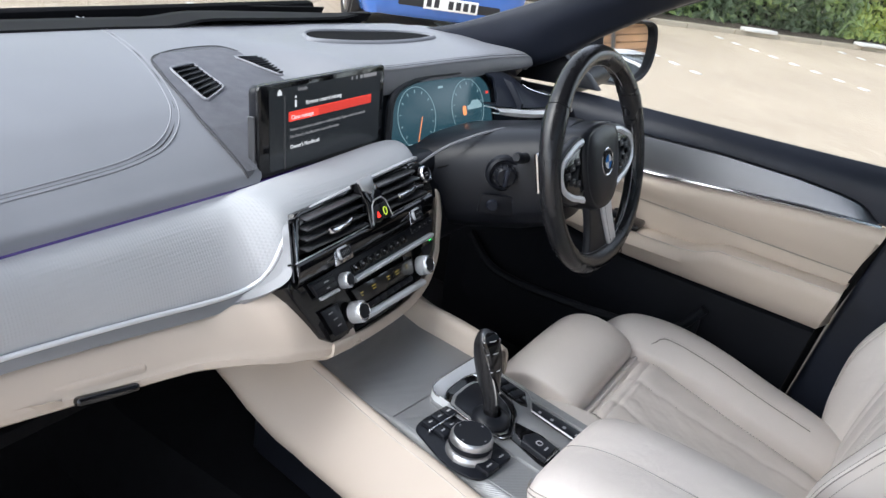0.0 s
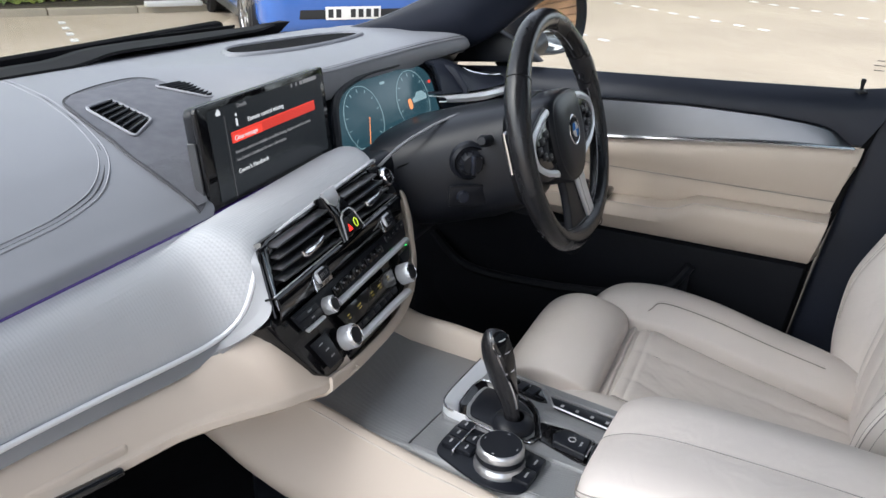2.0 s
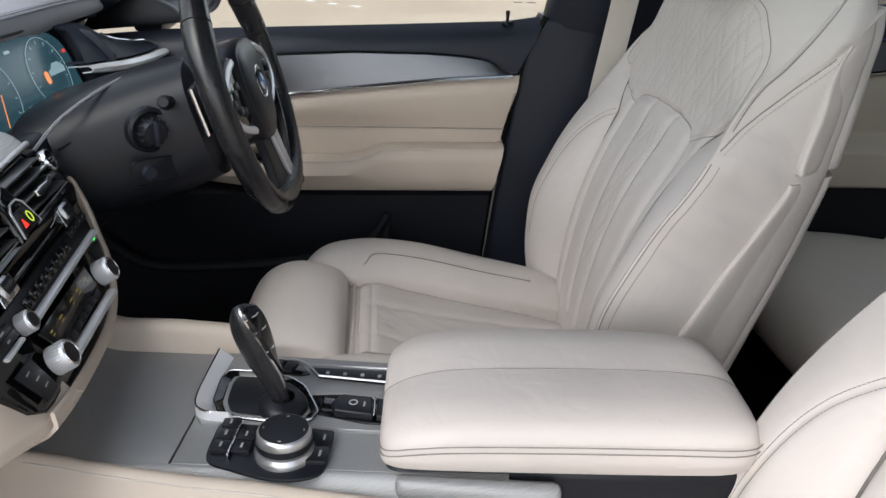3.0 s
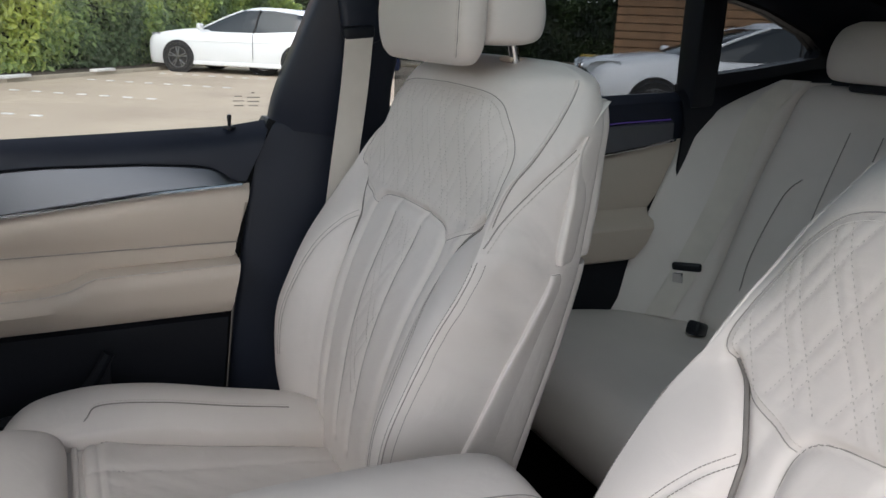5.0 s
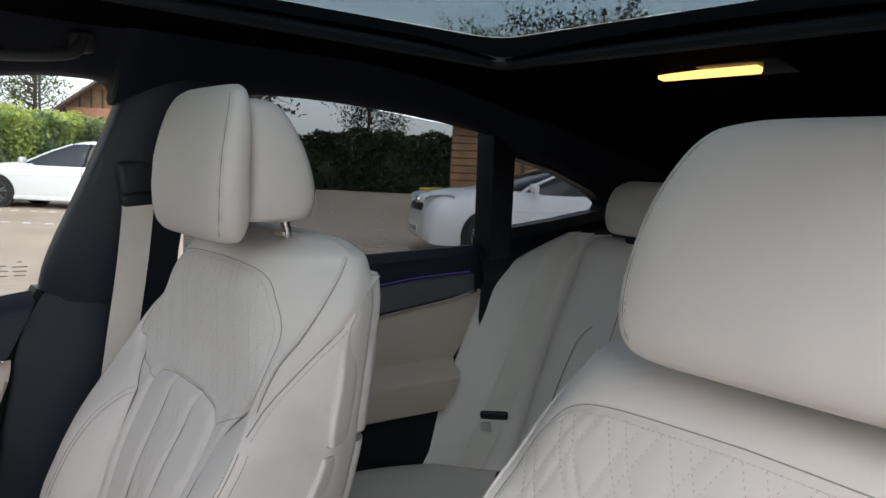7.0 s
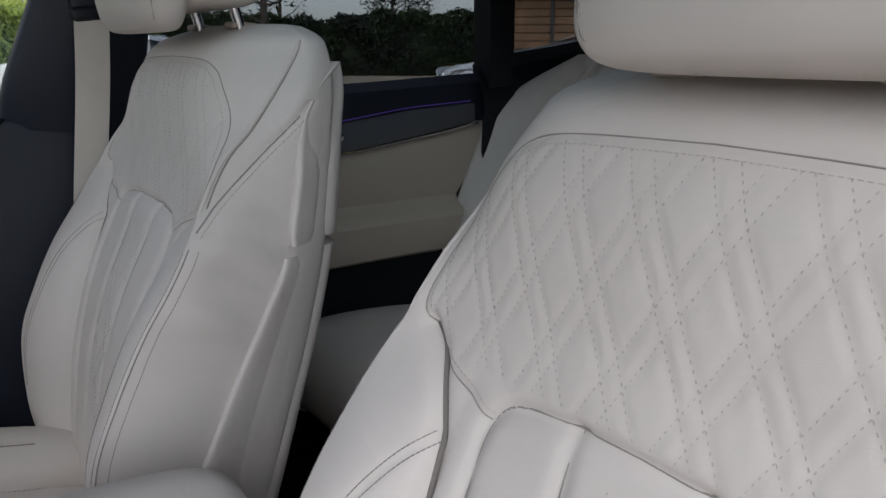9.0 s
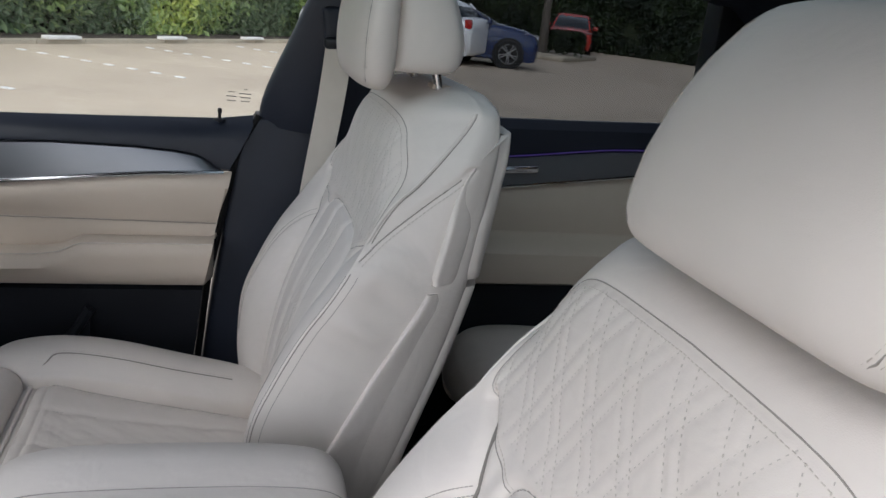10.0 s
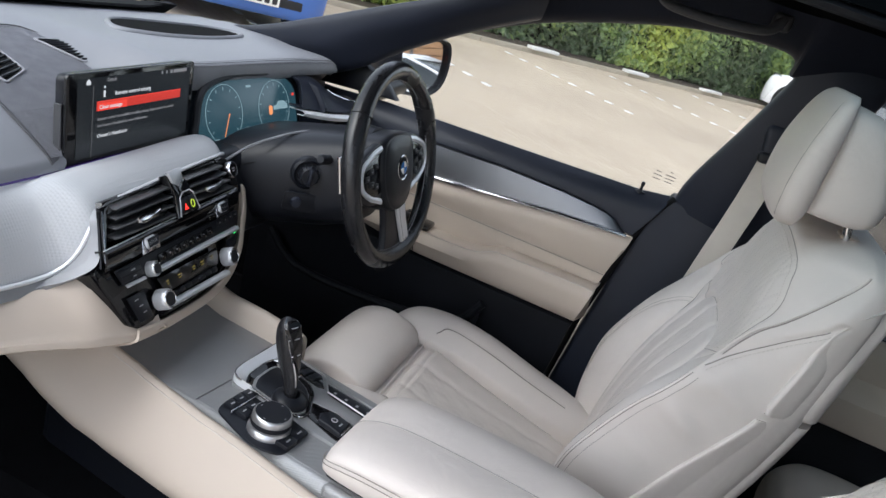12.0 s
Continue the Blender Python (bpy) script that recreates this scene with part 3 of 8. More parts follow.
def rear_y(x):
    """Rear edge of the pad at the foot of the windscreen."""
    return lerp(x, [-0.76, -0.40, -0.165, 0.06, 0.235, 0.42, 0.668], [0.85, 0.852, 0.848, 0.832, 0.80, 0.755, 0.70])


def lip(x):
    """The instrument hood's seam (y, z) and its lower edge."""
    k = smoothstep((x - 0.612) / 0.05)
    return (lerp(x, [0.18, 0.24, 0.42, 0.52, 0.60, 0.64], [0.358, 0.346, 0.335, 0.320, 0.296, 0.286]) + 0.03 * k * k,
            lerp(x, [0.20, 0.42, 0.52, 0.60, 0.64], [1.019, 1.020, 1.023, 1.026, 1.026]) - 0.024 * k,
            lerp(x, [0.20, 0.43, 0.637, 0.66], [0.975, 0.983, 1.004, 0.99]) - 0.004 * k)


rows = []
for x in list(np.linspace(-0.76, -0.12, 26)) + list(np.linspace(-0.105, 0.24, 46)) + list(np.linspace(0.26, 0.60, 18)) + list(np.linspace(0.612, 0.668, 10)):
    h = hood(x)
    wy = rear_y(x)
    ymin = lerp(x, [-0.100, -0.075, 0.09], [0.296, 0.335, 0.375])
    sy_, sz_, lz_ = lip(x)
    base = [(wy, 0.985), (wy - 0.03, 0.999), (min(0.70, wy - 0.08), 1.003)] + [(y, pad_z(x, y)) for y in (ymin + (v - 0.296) * (0.70 - ymin) / 0.404 for v in (0.60, 0.52, 0.44, 0.40, 0.365, 0.335, 0.318, 0.305, 0.299, 0.296))]
    hood_p = [(wy, 0.983), (wy - 0.03, 0.998), (min(0.68, wy - 0.08), 1.006), (0.58, 1.014), (0.50, 1.020), (0.44, 1.023), (sy_ + 0.045, sz_ + 0.004), (sy_ + 0.012, sz_ + 0.003), (sy_, sz_ - 0.001), (sy_ - 0.005, (sz_ + lz_) / 2), (sy_ - 0.004, lz_ + 0.004), (sy_ + 0.004, lz_), (sy_ + 0.05, lz_ + 0.003)]
    rows.append([(x, b[0] * (1 - h) + p[0] * h, b[1] * (1 - h) + p[1] * h) for b, p in zip(base, hood_p)])
dense = []
for r in rows:
    dense.append([tuple(q) for q in crom(r, 49)])
hs = [(x, *lip(x)) for x in np.linspace(0.19, 0.63, 30)]
part("hood_seam", tube([(x, y + 0.004, z + 0.0012) for x, y, z, _l in hs], 0.0012, 5), mat("hood_seam_dark", (0.05, 0.05, 0.055), 0.8), dash)
for off in (0.009, -0.001):
    part("stitching", tube([(x, y + off, z + (0.0028 if off > 0 else -0.0008)) for x, y, z, _l in hs], 0.0008, 5), GREY_T, dash)
part("top_pad", sheet(dense, 0.004, (0, 0, 1)), GREY_L, dash, "grey leather dashboard top")


def on_pad(pts, lift=0.001):
    return [(x, y, pad_z(x, y) + lift) for x, y in pts]


sm = crom([(-0.76, 0.342), (-0.60, 0.345), (-0.44, 0.347), (-0.314, 0.352), (-0.247, 0.359), (-0.19, 0.377), (-0.139, 0.42), (-0.105, 0.479), (-0.068, 0.569), (-0.043, 0.642), (-0.015, 0.74), (0.005, 0.83)], 90)
for off in (-0.0045, 0.0045):
    part("stitching", tube(on_pad([(x + off * 0.7, y - off) for x, y in sm], 0.0005), 0.0009, 5), GREY_T, dash)
part("seam", tube(on_pad(sm, -0.0006), 0.0010, 5), mat("dark_seam", (0.03, 0.03, 0.034), 0.8), dash)
# woven inlay with demister vents
inl = crom([(-0.122, 0.300), (-0.115, 0.399), (-0.085, 0.504), (-0.058, 0.569), (-0.021, 0.592), (0.043, 0.603), (0.095, 0.597), (0.114, 0.565), (0.125, 0.51), (0.141, 0.46), (0.150, 0.34)], 50)
foot_y = lambda x: lerp(x, [-0.106, -0.075, 0.15], [0.300, 0.340, 0.362])
inl = [(x, max(y, foot_y(x))) for x, y in inl]
rows = []
for t in np.linspace(0, 1, 24):
    rows.append([(a[0] * (1 - t) + b[0] * t, max(a[1] * (1 - t) + b[1] * t, foot_y(a[0] * (1 - t) + b[0] * t))) for a, b in zip(inl[:25], inl[::-1][:25])])
part("woven_inlay", sheet([on_pad(r, 0.003) for r in rows], 0.004, (0, 0, 1)), MESHD, dash, "dark finely ribbed inlay")
bm = bmesh.new()
for y in np.arange(0.306, 0.590, 0.0018):
    x0 = lerp(y, [0.300, 0.399, 0.504, 0.569, 0.592], [-0.120, -0.113, -0.083, -0.056, -0.022])
    x1 = lerp(y, [0.34, 0.46, 0.51, 0.565, 0.597], [0.148, 0.139, 0.123, 0.112, 0.093])
    x1 = min(x1, lerp(y, [0.300, 0.340, 0.362], [-0.106, -0.075, 0.15]))
    z = pad_z(0, y) + 0.0034
    vs = [bm.verts.new((x, y + dy, z + dz)) for x in (x0, x1) for dy, dz in ((-0.0006, -0.0006), (-0.00025, 0.0004), (0.00025, 0.0004), (0.0006, -0.0006))]
    for k in range(3):
        bm.faces.new((vs[k], vs[k + 1], vs[k + 5], vs[k + 4]))
part("ribs", bm, GREY_T, dash, "fine grey ribs of the inlay")
part("inlay_rim", tube(on_pad(inl, 0.0028), 0.0014, 6), mat("inlay_groove", (0.05, 0.05, 0.056), 0.7), dash)
for quad, nn in (([(-0.059, 0.528), (-0.013, 0.537), (-0.021, 0.459), (-0.077, 0.433)], 7), ([(0.079, 0.543), (0.117, 0.536), (0.141, 0.471), (0.105, 0.470)], 9)):
    qx, qy = sum(q[0] for q in quad) / 4, sum(q[1] for q in quad) / 4
    rim_c = on_pad([(qx + (x - qx) * 1.05, qy + (y - qy) * 1.05) for x, y in rounded(quad, 0.16, 4)], 0.006)
    v = part("demister_vent", loft([[(x, y, z - 0.002) for x, y, z in rim_c], [(x, y, z - 0.0005) for x, y, z in rim_c]]), frit, dash, "slotted black demister vent")
    part("rim", tube(rim_c, 0.0018, 6, True), GREY_T, v)
    for k in range(nn):
        u = (k + 0.5) / nn
        p0, p1 = Vector(quad[0]).lerp(Vector(quad[3]), u), Vector(quad[1]).lerp(Vector(quad[2]), u)
        c = (p0 + p1) / 2
        part("slat", rbox((p1 - p0).length * 0.96, 0.0032, 0.006, 0.001, 1, pose(c.x, c.y, pad_z(c.x, c.y) + 0.0065, 30, 0, math.degrees(math.atan2(p1.y - p0.y, p1.x - p0.x)))), BLACK, v)
# black strip along the rear edge of the pad
rows = []
for x in np.linspace(-0.75, 0.61, 46):
    y0 = lerp(x, [-0.76, -0.22, 0.0, 0.355, 0.50, 0.61], [0.755, 0.748, 0.733, 0.684, 0.672, 0.70])
    y1 = rear_y(x)
    zf = lambda y: pad_z(x, y) + 0.0040 + 0.012 * hood(x) * smoothstep((0.86 - y) / 0.10)
    rows.append([(x, y0, zf(y0) - 0.004), (x, y0 + 0.002, zf(y0)), (x, (y0 + y1) / 2, zf((y0 + y1) / 2)), (x, y1 - 0.03, zf(y1 - 0.03)), (x, y1 + 0.004, 0.990)])
part("screen_edge_strip", sheet(rows, 0.003, (0, 0, 1)), frit, dash, "black strip at the foot of the windscreen", 60)
# centre speaker well near the windscreen
spk = crom([(0.265, 0.565), (0.255, 0.525), (0.32, 0.482), (0.43, 0.460), (0.54, 0.472), (0.52, 0.525), (0.42, 0.570), (0.32, 0.602)], 44, True)


def hood_z(y):
    return lerp(y, [0.36, 0.43, 0.50, 0.58, 0.68], [1.023, 1.0235, 1.020, 1.014, 1.006])


spc = (sum(q[0] for q in spk) / len(spk), sum(q[1] for q in spk) / len(spk))
ring_at = lambda k, dz: [(spc[0] + (x - spc[0]) * k, spc[1] + (y - spc[1]) * k, hood_z(y) + dz) for x, y in spk]
# flat disc on the pad; shade of the uncut well is painted near-black
part("speaker_grille", loft([ring_at(0.97, -0.012), ring_at(0.97, 0.0025)]), CARPET, dash, "flat speaker grille, near-black for the shade of its well")
part("speaker_rim", loft([ring_at(1.06, -0.006), ring_at(1.05, 0.001), ring_at(1.02, 0.0055), ring_at(0.99, 0.0060), ring_at(0.965, 0.0030), ring_at(0.95, -0.004)], False), GREY_L, dash, "raised grey lip round the speaker", 70)

# metal trim below the pad: bulges towards the cabin near the centre
EDGE = [(-0.76, 0.264, 0.845), (-0.62, 0.262, 0.836), (-0.49, 0.260, 0.830), (-0.36, 0.246, 0.824), (-0.25, 0.230, 0.818), (-0.205, 0.222, 0.820), (-0.182, 0.213, 0.832), (-0.170, 0.206, 0.852), (-0.156, 0.206, 0.877), (-0.140, 0.211, 0.895), (-0.112, 0.217, 0.902), (-0.03, 0.223, 0.908), (0.06, 0.230, 0.9125), (0.145, 0.237, 0.9145), (0.178, 0.246, 0.909), (0.195, 0.260, 0.897)]
CREST = [(-0.76, 0.300, 0.912), (-0.62, 0.300, 0.912), (-0.49, 0.299, 0.912), (-0.36, 0.298, 0.912), (-0.26, 0.298, 0.912), (-0.22, 0.298, 0.912), (-0.195, 0.298, 0.912), (-0.18, 0.298, 0.911), (-0.165, 0.299, 0.911), (-0.15, 0.300, 0.910), (-0.11, 0.303, 0.909), (-0.03, 0.307, 0.909), (0.06, 0.313, 0.909), (0.14, 0.318, 0.909), (0.18, 0.316, 0.906), (0.20, 0.30, 0.898)]
ed, cr = crom(EDGE, 120), crom(CREST, 120)
rows = []
for c_, e_ in zip(cr, ed):
    flat_k = smoothstep((e_[0] + 0.23) / 0.15)
    m1 = c_ * 0.72 + e_ * 0.28 + np.array((0, -0.010 + 0.004 * flat_k, 0.006 + 0.012 * flat_k))
    m2 = c_ * 0.30 + e_ * 0.70 + np.array((0, -0.009 + 0.005 * flat_k, 0.004 + 0.010 * flat_k))
    rows.append([tuple(q) for q in crom([c_, m1, m2, e_, e_ + np.array((0, 0.010, -0.004))], 18)])
part("metal_trim", sheet(rows, 0.004, (0, -1, 0.5)), MESH, dash, "woven aluminium trim panel", 60)
part("chrome_edge", tube([tuple(q + np.array((0, -0.0035, 0.0015))) for q in ed[:-6]], 0.0030, 8), SATIN, dash, "satin chrome edge strip")
BAND = [(-0.76, 0.262, 0.829), (-0.62, 0.260, 0.820), (-0.49, 0.257, 0.814), (-0.36, 0.240, 0.808), (-0.25, 0.222, 0.802), (-0.211, 0.212, 0.811), (-0.190, 0.182, 0.835), (-0.174, 0.172, 0.852), (-0.160, 0.185, 0.875), (-0.150, 0.197, 0.894), (-0.128, 0.203, 0.902)]
band = [[tuple(a), tuple(a * 0.6 + b * 0.4 + np.array((0, -0.003, -0.001))), tuple(a * 0.15 + b * 0.85 + np.array((0, -0.003, -0.001))), tuple(b), tuple(b + np.array((0.002, 0.012, -0.001)))] for a, b in zip(crom(EDGE[:11], 90), crom(BAND, 90))]
part("silver_band", sheet(band, 0.003, (0, -1, 0.3)), BANDM, dash, "matt silver band")
te = cr[58:]
ambient = glow("violet_ambient_line", (0.22, 0.12, 0.75), 0.055)
part("ambient_line", tube([(x, 0.2925, 0.9145) for x in np.linspace(-0.76, -0.15, 12)], 0.0014, 6), ambient, dash, "thin violet ambient light line")
part("ambient_line", tube([tuple(q + (0, -0.002, 0.002)) for q in te], 0.0013, 6), ambient, dash, "thin violet ambient light line")

# cream lower dashboard with the glovebox
rows = []
for x in np.linspace(-0.76, -0.085, 60):
    k = min(1, max(0, (x + 0.30) / 0.20))
    f = k * k * (3 - 2 * k)
    zb = 0.762 - 0.022 * f
    yt = lerp(x, [-0.76, -0.49, -0.36, -0.25, -0.205, -0.18, -0.15, -0.085], [0.264, 0.259, 0.242, 0.224, 0.206, 0.180, 0.162, 0.150])
    zt = lerp(x, [-0.76, -0.49, -0.36, -0.25, -0.205, -0.18, -0.15, -0.085], [0.830, 0.815, 0.809, 0.803, 0.812, 0.828, 0.803, 0.775])
    yl = lerp(x, [-0.76, -0.5, -0.4, -0.3, -0.2, -0.14, -0.085], [0.262, 0.244, 0.218, 0.190, 0.142, 0.124, 0.120])
    mid = lambda q, d: (x, yt + (yl - yt) * q - d, zt + (zb - zt) * q)
    rows.append([tuple(q) for q in crom([(x, yt + 0.014, zt + 0.002), mid(0.06, 0.0), mid(0.35, 0.006), mid(0.72, 0.006), (x, yl, zb + 0.012), (x, yl + 0.006, zb), (x, yt + 0.05, zb - 0.012), (x, yt + 0.16, zb - 0.016)], 24)])
part("lower_panel", sheet(rows, 0.006, (0, -1, 0)), CREAM_D, dash, "cream lower dashboard and glovebox front")
part("glovebox_handle", rbox(0.066, 0.014, 0.010, 0.004, 3, pose(-0.392, 0.213, 0.770, -20, 3, -14)), GLOSS, dash, "gloss black glovebox handle")
part("glovebox_recess", rbox(0.10, 0.010, 0.024, 0.005, 3, pose(-0.392, 0.225, 0.776, -14, 3, -14)), CREAM_D, dash)
part("underside", rbox(0.72, 0.50, 0.02, 0.006, 2, pose(-0.42, 0.52, 0.72)), CARPET, dash)
part("bulkhead", rbox(1.5, 0.03, 0.72, 0.01, 2, pose(0, 0.98, 0.62)), CARPET, dash)
# driver's side: black lower dash, end vent
part("binnacle_base", rbox(0.50, 0.24, 0.05, 0.02, 3, pose(0.40, 0.36, 0.862, -10, 0, 0)), BLACK, dash)
part("knee_panel", sheet([[tuple(q) for q in crom([(x, 0.26, 0.872), (x, 0.225, 0.85), (x, 0.21, 0.79), (x, 0.24, 0.735), (x, 0.34, 0.70)], 14)] for x in np.linspace(0.14, 0.66, 12)], 0.006, (0, -1, 0)), BLACK, dash, "black knee panel under the steering column")
part("cream_edge", tube(crom([(0.115, 0.19, 0.745), (0.16, 0.20, 0.772), (0.22, 0.23, 0.775), (0.30, 0.25, 0.77)], 14), 0.012, 8, False, 0.7), CREAM_D, dash, "cream edge beside the centre stack")
part("binnacle_side", prism([(0.36, 0.885), (0.25, 0.905), (0.245, 0.95), (0.275, 0.985), (0.36, 1.0), (0.50, 1.0)], 0.012, 0.004, side(0.53)), NAVY, dash)
part("hood_end", rbox(0.26, 0.06, 0.105, 0.012, 3, pose(0.63, 0.39, 0.950)), NAVY, dash)
wedge_t = crom([(0.50, 0.300, 0.992), (0.56, 0.298, 0.990), (0.617, 0.284, 0.962), (0.66, 0.262, 0.950), (0.70, 0.250, 0.945)], 24)
wedge_b = crom([(0.488, 0.275, 0.944), (0.54, 0.247, 0.942), (0.60, 0.228, 0.940), (0.66, 0.222, 0.938), (0.70, 0.222, 0.936)], 24)
part("corner_wedge", sheet([[tuple(a + np.array((0, 0.03, 0.004))), tuple(a), tuple(a * 0.5 + b * 0.5 + np.array((0, -0.004, 0))), tuple(b), tuple(b + np.array((0, 0.03, -0.004)))] for a, b in zip(wedge_t, wedge_b)], 0.004, (0, -1, 0)), NAVY, dash, "dark soft corner of the dashboard", 60)
blade = [[(x, y + 0.03, z + 0.004), (x, y, z + h_), (x, y - 0.006, z + h_ * 0.3), (x, y - 0.004, z - h_ * 0.6), (x, y + 0.010, z - h_)] for x, y, z, h_ in crom([(0.488, 0.272, 0.934, 0.006), (0.52, 0.250, 0.932, 0.008), (0.56, 0.230, 0.930, 0.008), (0.62, 0.216, 0.929, 0.007), (0.70, 0.212, 0.926, 0.006)], 24)]
part("silver_blade", sheet(blade, 0.002, (0, -1, 0)), SATIN, dash, "satin silver blade over the end vent")
ev = part("end_vent", rbox(0.16, 0.05, 0.06, 0.014, 4, pose(0.622, 0.285, 0.905, -10, 0, -6)), BLACK, dash, "end air vent with chrome bar")
for k in range(3):
    part("slat", rbox(0.145, 0.014, 0.0025, 0.001, 1, pose(0.622, 0.258, 0.888 + 0.013 * k, -14, 0, -6)), GLOSS, ev)
part("chrome_bar", tube(crom([(0.538, 0.272, 0.930), (0.60, 0.250, 0.934), (0.70, 0.240, 0.930)], 12), 0.009, 8, False, 0.5), CHROME, ev, "chrome bar")
part("corner_strip", tube([tuple(q + np.array((0, -0.002, 0.001))) for q in wedge_t[10:]], 0.0022, 8), CHROME, dash)

# ---- centre display ----
disp = empty("display_screen", None, "wide freestanding display showing a warning message", "screen")
tl, tr = Vector((-0.098, 0.317, 1.035)), Vector((0.183, 0.3284, 1.036))
blp = Vector((-0.104, 0.303, 0.909))
ax = (tr - tl).normalized()
up = (tl + Vector((0, 0, 0)) - blp)
up = (up - ax * up.dot(ax)).normalized()
nrm = ax.cross(up)
W, Hh = 0.281, 0.127
DM = basis((tl + tr) / 2 - up * Hh / 2, ax, up, nrm)
part("bezel", prism(rrect(W, Hh, 0.007), 0.006, 0.0015, DM @ pose(0, 0, -0.006)), GLOSS, disp, "gloss black bezel")
part("casing", prism(rrect(W - 0.004, Hh - 0.004, 0.01), 0.014, 0.004, DM @ pose(0, 0, -0.021)), BLACK, disp, "black plastic casing")
part("side_rim", rbox(0.003, Hh - 0.04, 0.012, 0.001, 1, DM @ pose(-W / 2 - 0.001, -0.02, -0.012)), SLAT, disp)
part("foot", rbox(0.12, 0.05, 0.03, 0.008, 2, DM @ pose(0, -0.045, -0.036)), BLACK, disp)
panel_m = glow("screen_black", (0.010, 0.012, 0.014), 0.5)
part("panel", prism(rrect(W - 0.03, Hh - 0.018, 0.003), 0.0006, 0, DM @ pose(0.004, 0.001, 0.0001)), panel_m, disp, "lit screen panel")
red, redd, white, dim = glow("red_bar_light", (0.60, 0.045, 0.03), 0.55), glow("dark_red_light", (0.36, 0.028, 0.02), 0.6), glow("white_text_light", (0.85, 0.87, 0.9), 0.30), glow("dim_text_light", (0.55, 0.55, 0.58), 0.15)
part("red_band", prism(rrect(0.190, 0.0125, 0.001), 0.0003, 0, DM @ pose(0.0105, 0.0155, 0.0008)), redd, disp, "dark red highlight bar")
part("red_band", prism(rrect(0.060, 0.0105, 0.001), 0.0003, 0, DM @ pose(-0.0525, 0.0145, 0.0013)), red, disp, "bright red highlight bar")
part("red_line", prism(rrect(0.190, 0.0012, 0.0005), 0.0003, 0, DM @ pose(0.0105, 0.0220, 0.0013)), red, disp)
for txt, size, a, b, mm in (("Details", 0.0075, -0.062, 0.049, dim), ("Remote control missing", 0.0088, -0.045, 0.0285, white), ("Close message", 0.0085, -0.0755, 0.0118, white),
                            ("Remote control not available or malfunctioning. Engine cannot be started.", 0.0062, -0.078, -0.004, dim), ("See Owner's Handbook for more information.", 0.0062, -0.078, -0.0135, dim), ("Owner's Handbook", 0.0085, -0.078, -0.0285, white)):
    words("text", txt, size * 0.93, DM @ pose(a - 0.0045, b, 0.0018), mm, disp)
part("icon", prism(rrect(0.0035, 0.0095, 0.001), 0.0004, 0, DM @ pose(-0.0705, 0.0325, 0.0012)), white, disp)
part("icon", prism(rrect(0.0035, 0.0032, 0.0012), 0.0004, 0, DM @ pose(-0.0705, 0.0415, 0.0012)), white, disp)
part("icon", prism([(-0.004, -0.003), (0.004, -0.003), (0.004, 0.001), (0, 0.005), (-0.004, 0.001)], 0.0004, 0, DM @ pose(-0.1025, 0.050, 0.0012)), white, disp)
for k, w in enumerate((0.003, 0.003, 0.006, 0.012, 0.012, 0.010)):
    part("status_bar", prism(rrect(w, 0.005, 0.0005), 0.0004, 0, DM @ pose(0.055 + 0.0115 * k, 0.052, 0.0012)), dim, disp)
part("divider", prism(rrect(0.0009, 0.10, 0.0003), 0.0003, 0, DM @ pose(-0.0925, -0.005, 0.0012)), glow("faint_line_light", (0.5, 0.5, 0.52), 0.07), disp)

# ---- instrument cluster ----
clu = empty("instrument_cluster", None, "curved digital instrument display with two dials under the hood", "instrument panel")
CM = basis((0.370, 0.318, 0.936), Vector((1, -0.06, 0)).normalized(), Vector((0.0, 0.32, 0.947)), Vector((1, -0.06, 0)).normalized().cross(Vector((0.0, 0.32, 0.947))))
lens = crom([(-0.145, -0.045), (-0.150, 0.0), (-0.125, 0.045), (-0.06, 0.062), (0.02, 0.063), (0.10, 0.060), (0.143, 0.035), (0.150, -0.01), (0.135, -0.05), (0.0, -0.058)], 50, True)
part("panel", prism([tuple(q) for q in lens], 0.004, 0.001, CM), glow("cluster_blue", (0.032, 0.085, 0.112), 0.27), clu, "dark teal lit display")
part("surround", tube([CM @ Vector((x * 1.03, y * 1.04, 0.0)) for x, y in lens], 0.007, 8, True), BLACK, clu)
part("shroud", rbox(0.36, 0.02, 0.16, 0.02, 3, CM @ pose(0, 0, -0.02) @ pose(0, 0, 0, 90, 0, 0)), BLACK, clu)
dial, amber = glow("dial_light", (0.45, 0.68, 0.75), 0.20), glow("amber_light", (0.85, 0.30, 0.10), 0.42)
for cx, rr in ((-0.085, 0.052), (0.070, 0.052)):
    arc = [CM @ Vector((cx + rr * math.cos(radians(a)), rr * math.sin(radians(a)), 0.0055)) for a in range(-60, 250, 8)]
    part("dial_ring", tube(arc, 0.0005, 5), dial, clu, "pale dial ring")
    for a in range(-40, 230, 26):
        part("dial_mark", rbox(0.005, 0.0010, 0.0006, 0, 1, CM @ pose(cx + rr * 0.86 * math.cos(radians(a)), rr * 0.86 * math.sin(radians(a)), 0.0055, 0, 0, a)), dial, clu)
part("needle", rbox(0.044, 0.0011, 0.0008, 0, 1, CM @ pose(-0.080, -0.020, 0.006, 0, 0, 66)), amber, clu, "orange needle")
part("warning_icon", prism(rrect(0.011, 0.018, 0.005), 0.0008, 0, CM @ pose(0.058, -0.004, 0.0048)), amber, clu, "orange warning symbol")
car_ic = [(-0.03, -0.006), (0.03, -0.006), (0.03, 0.002), (0.014, 0.010), (-0.008, 0.010), (-0.018, 0.003), (-0.03, 0.001)]
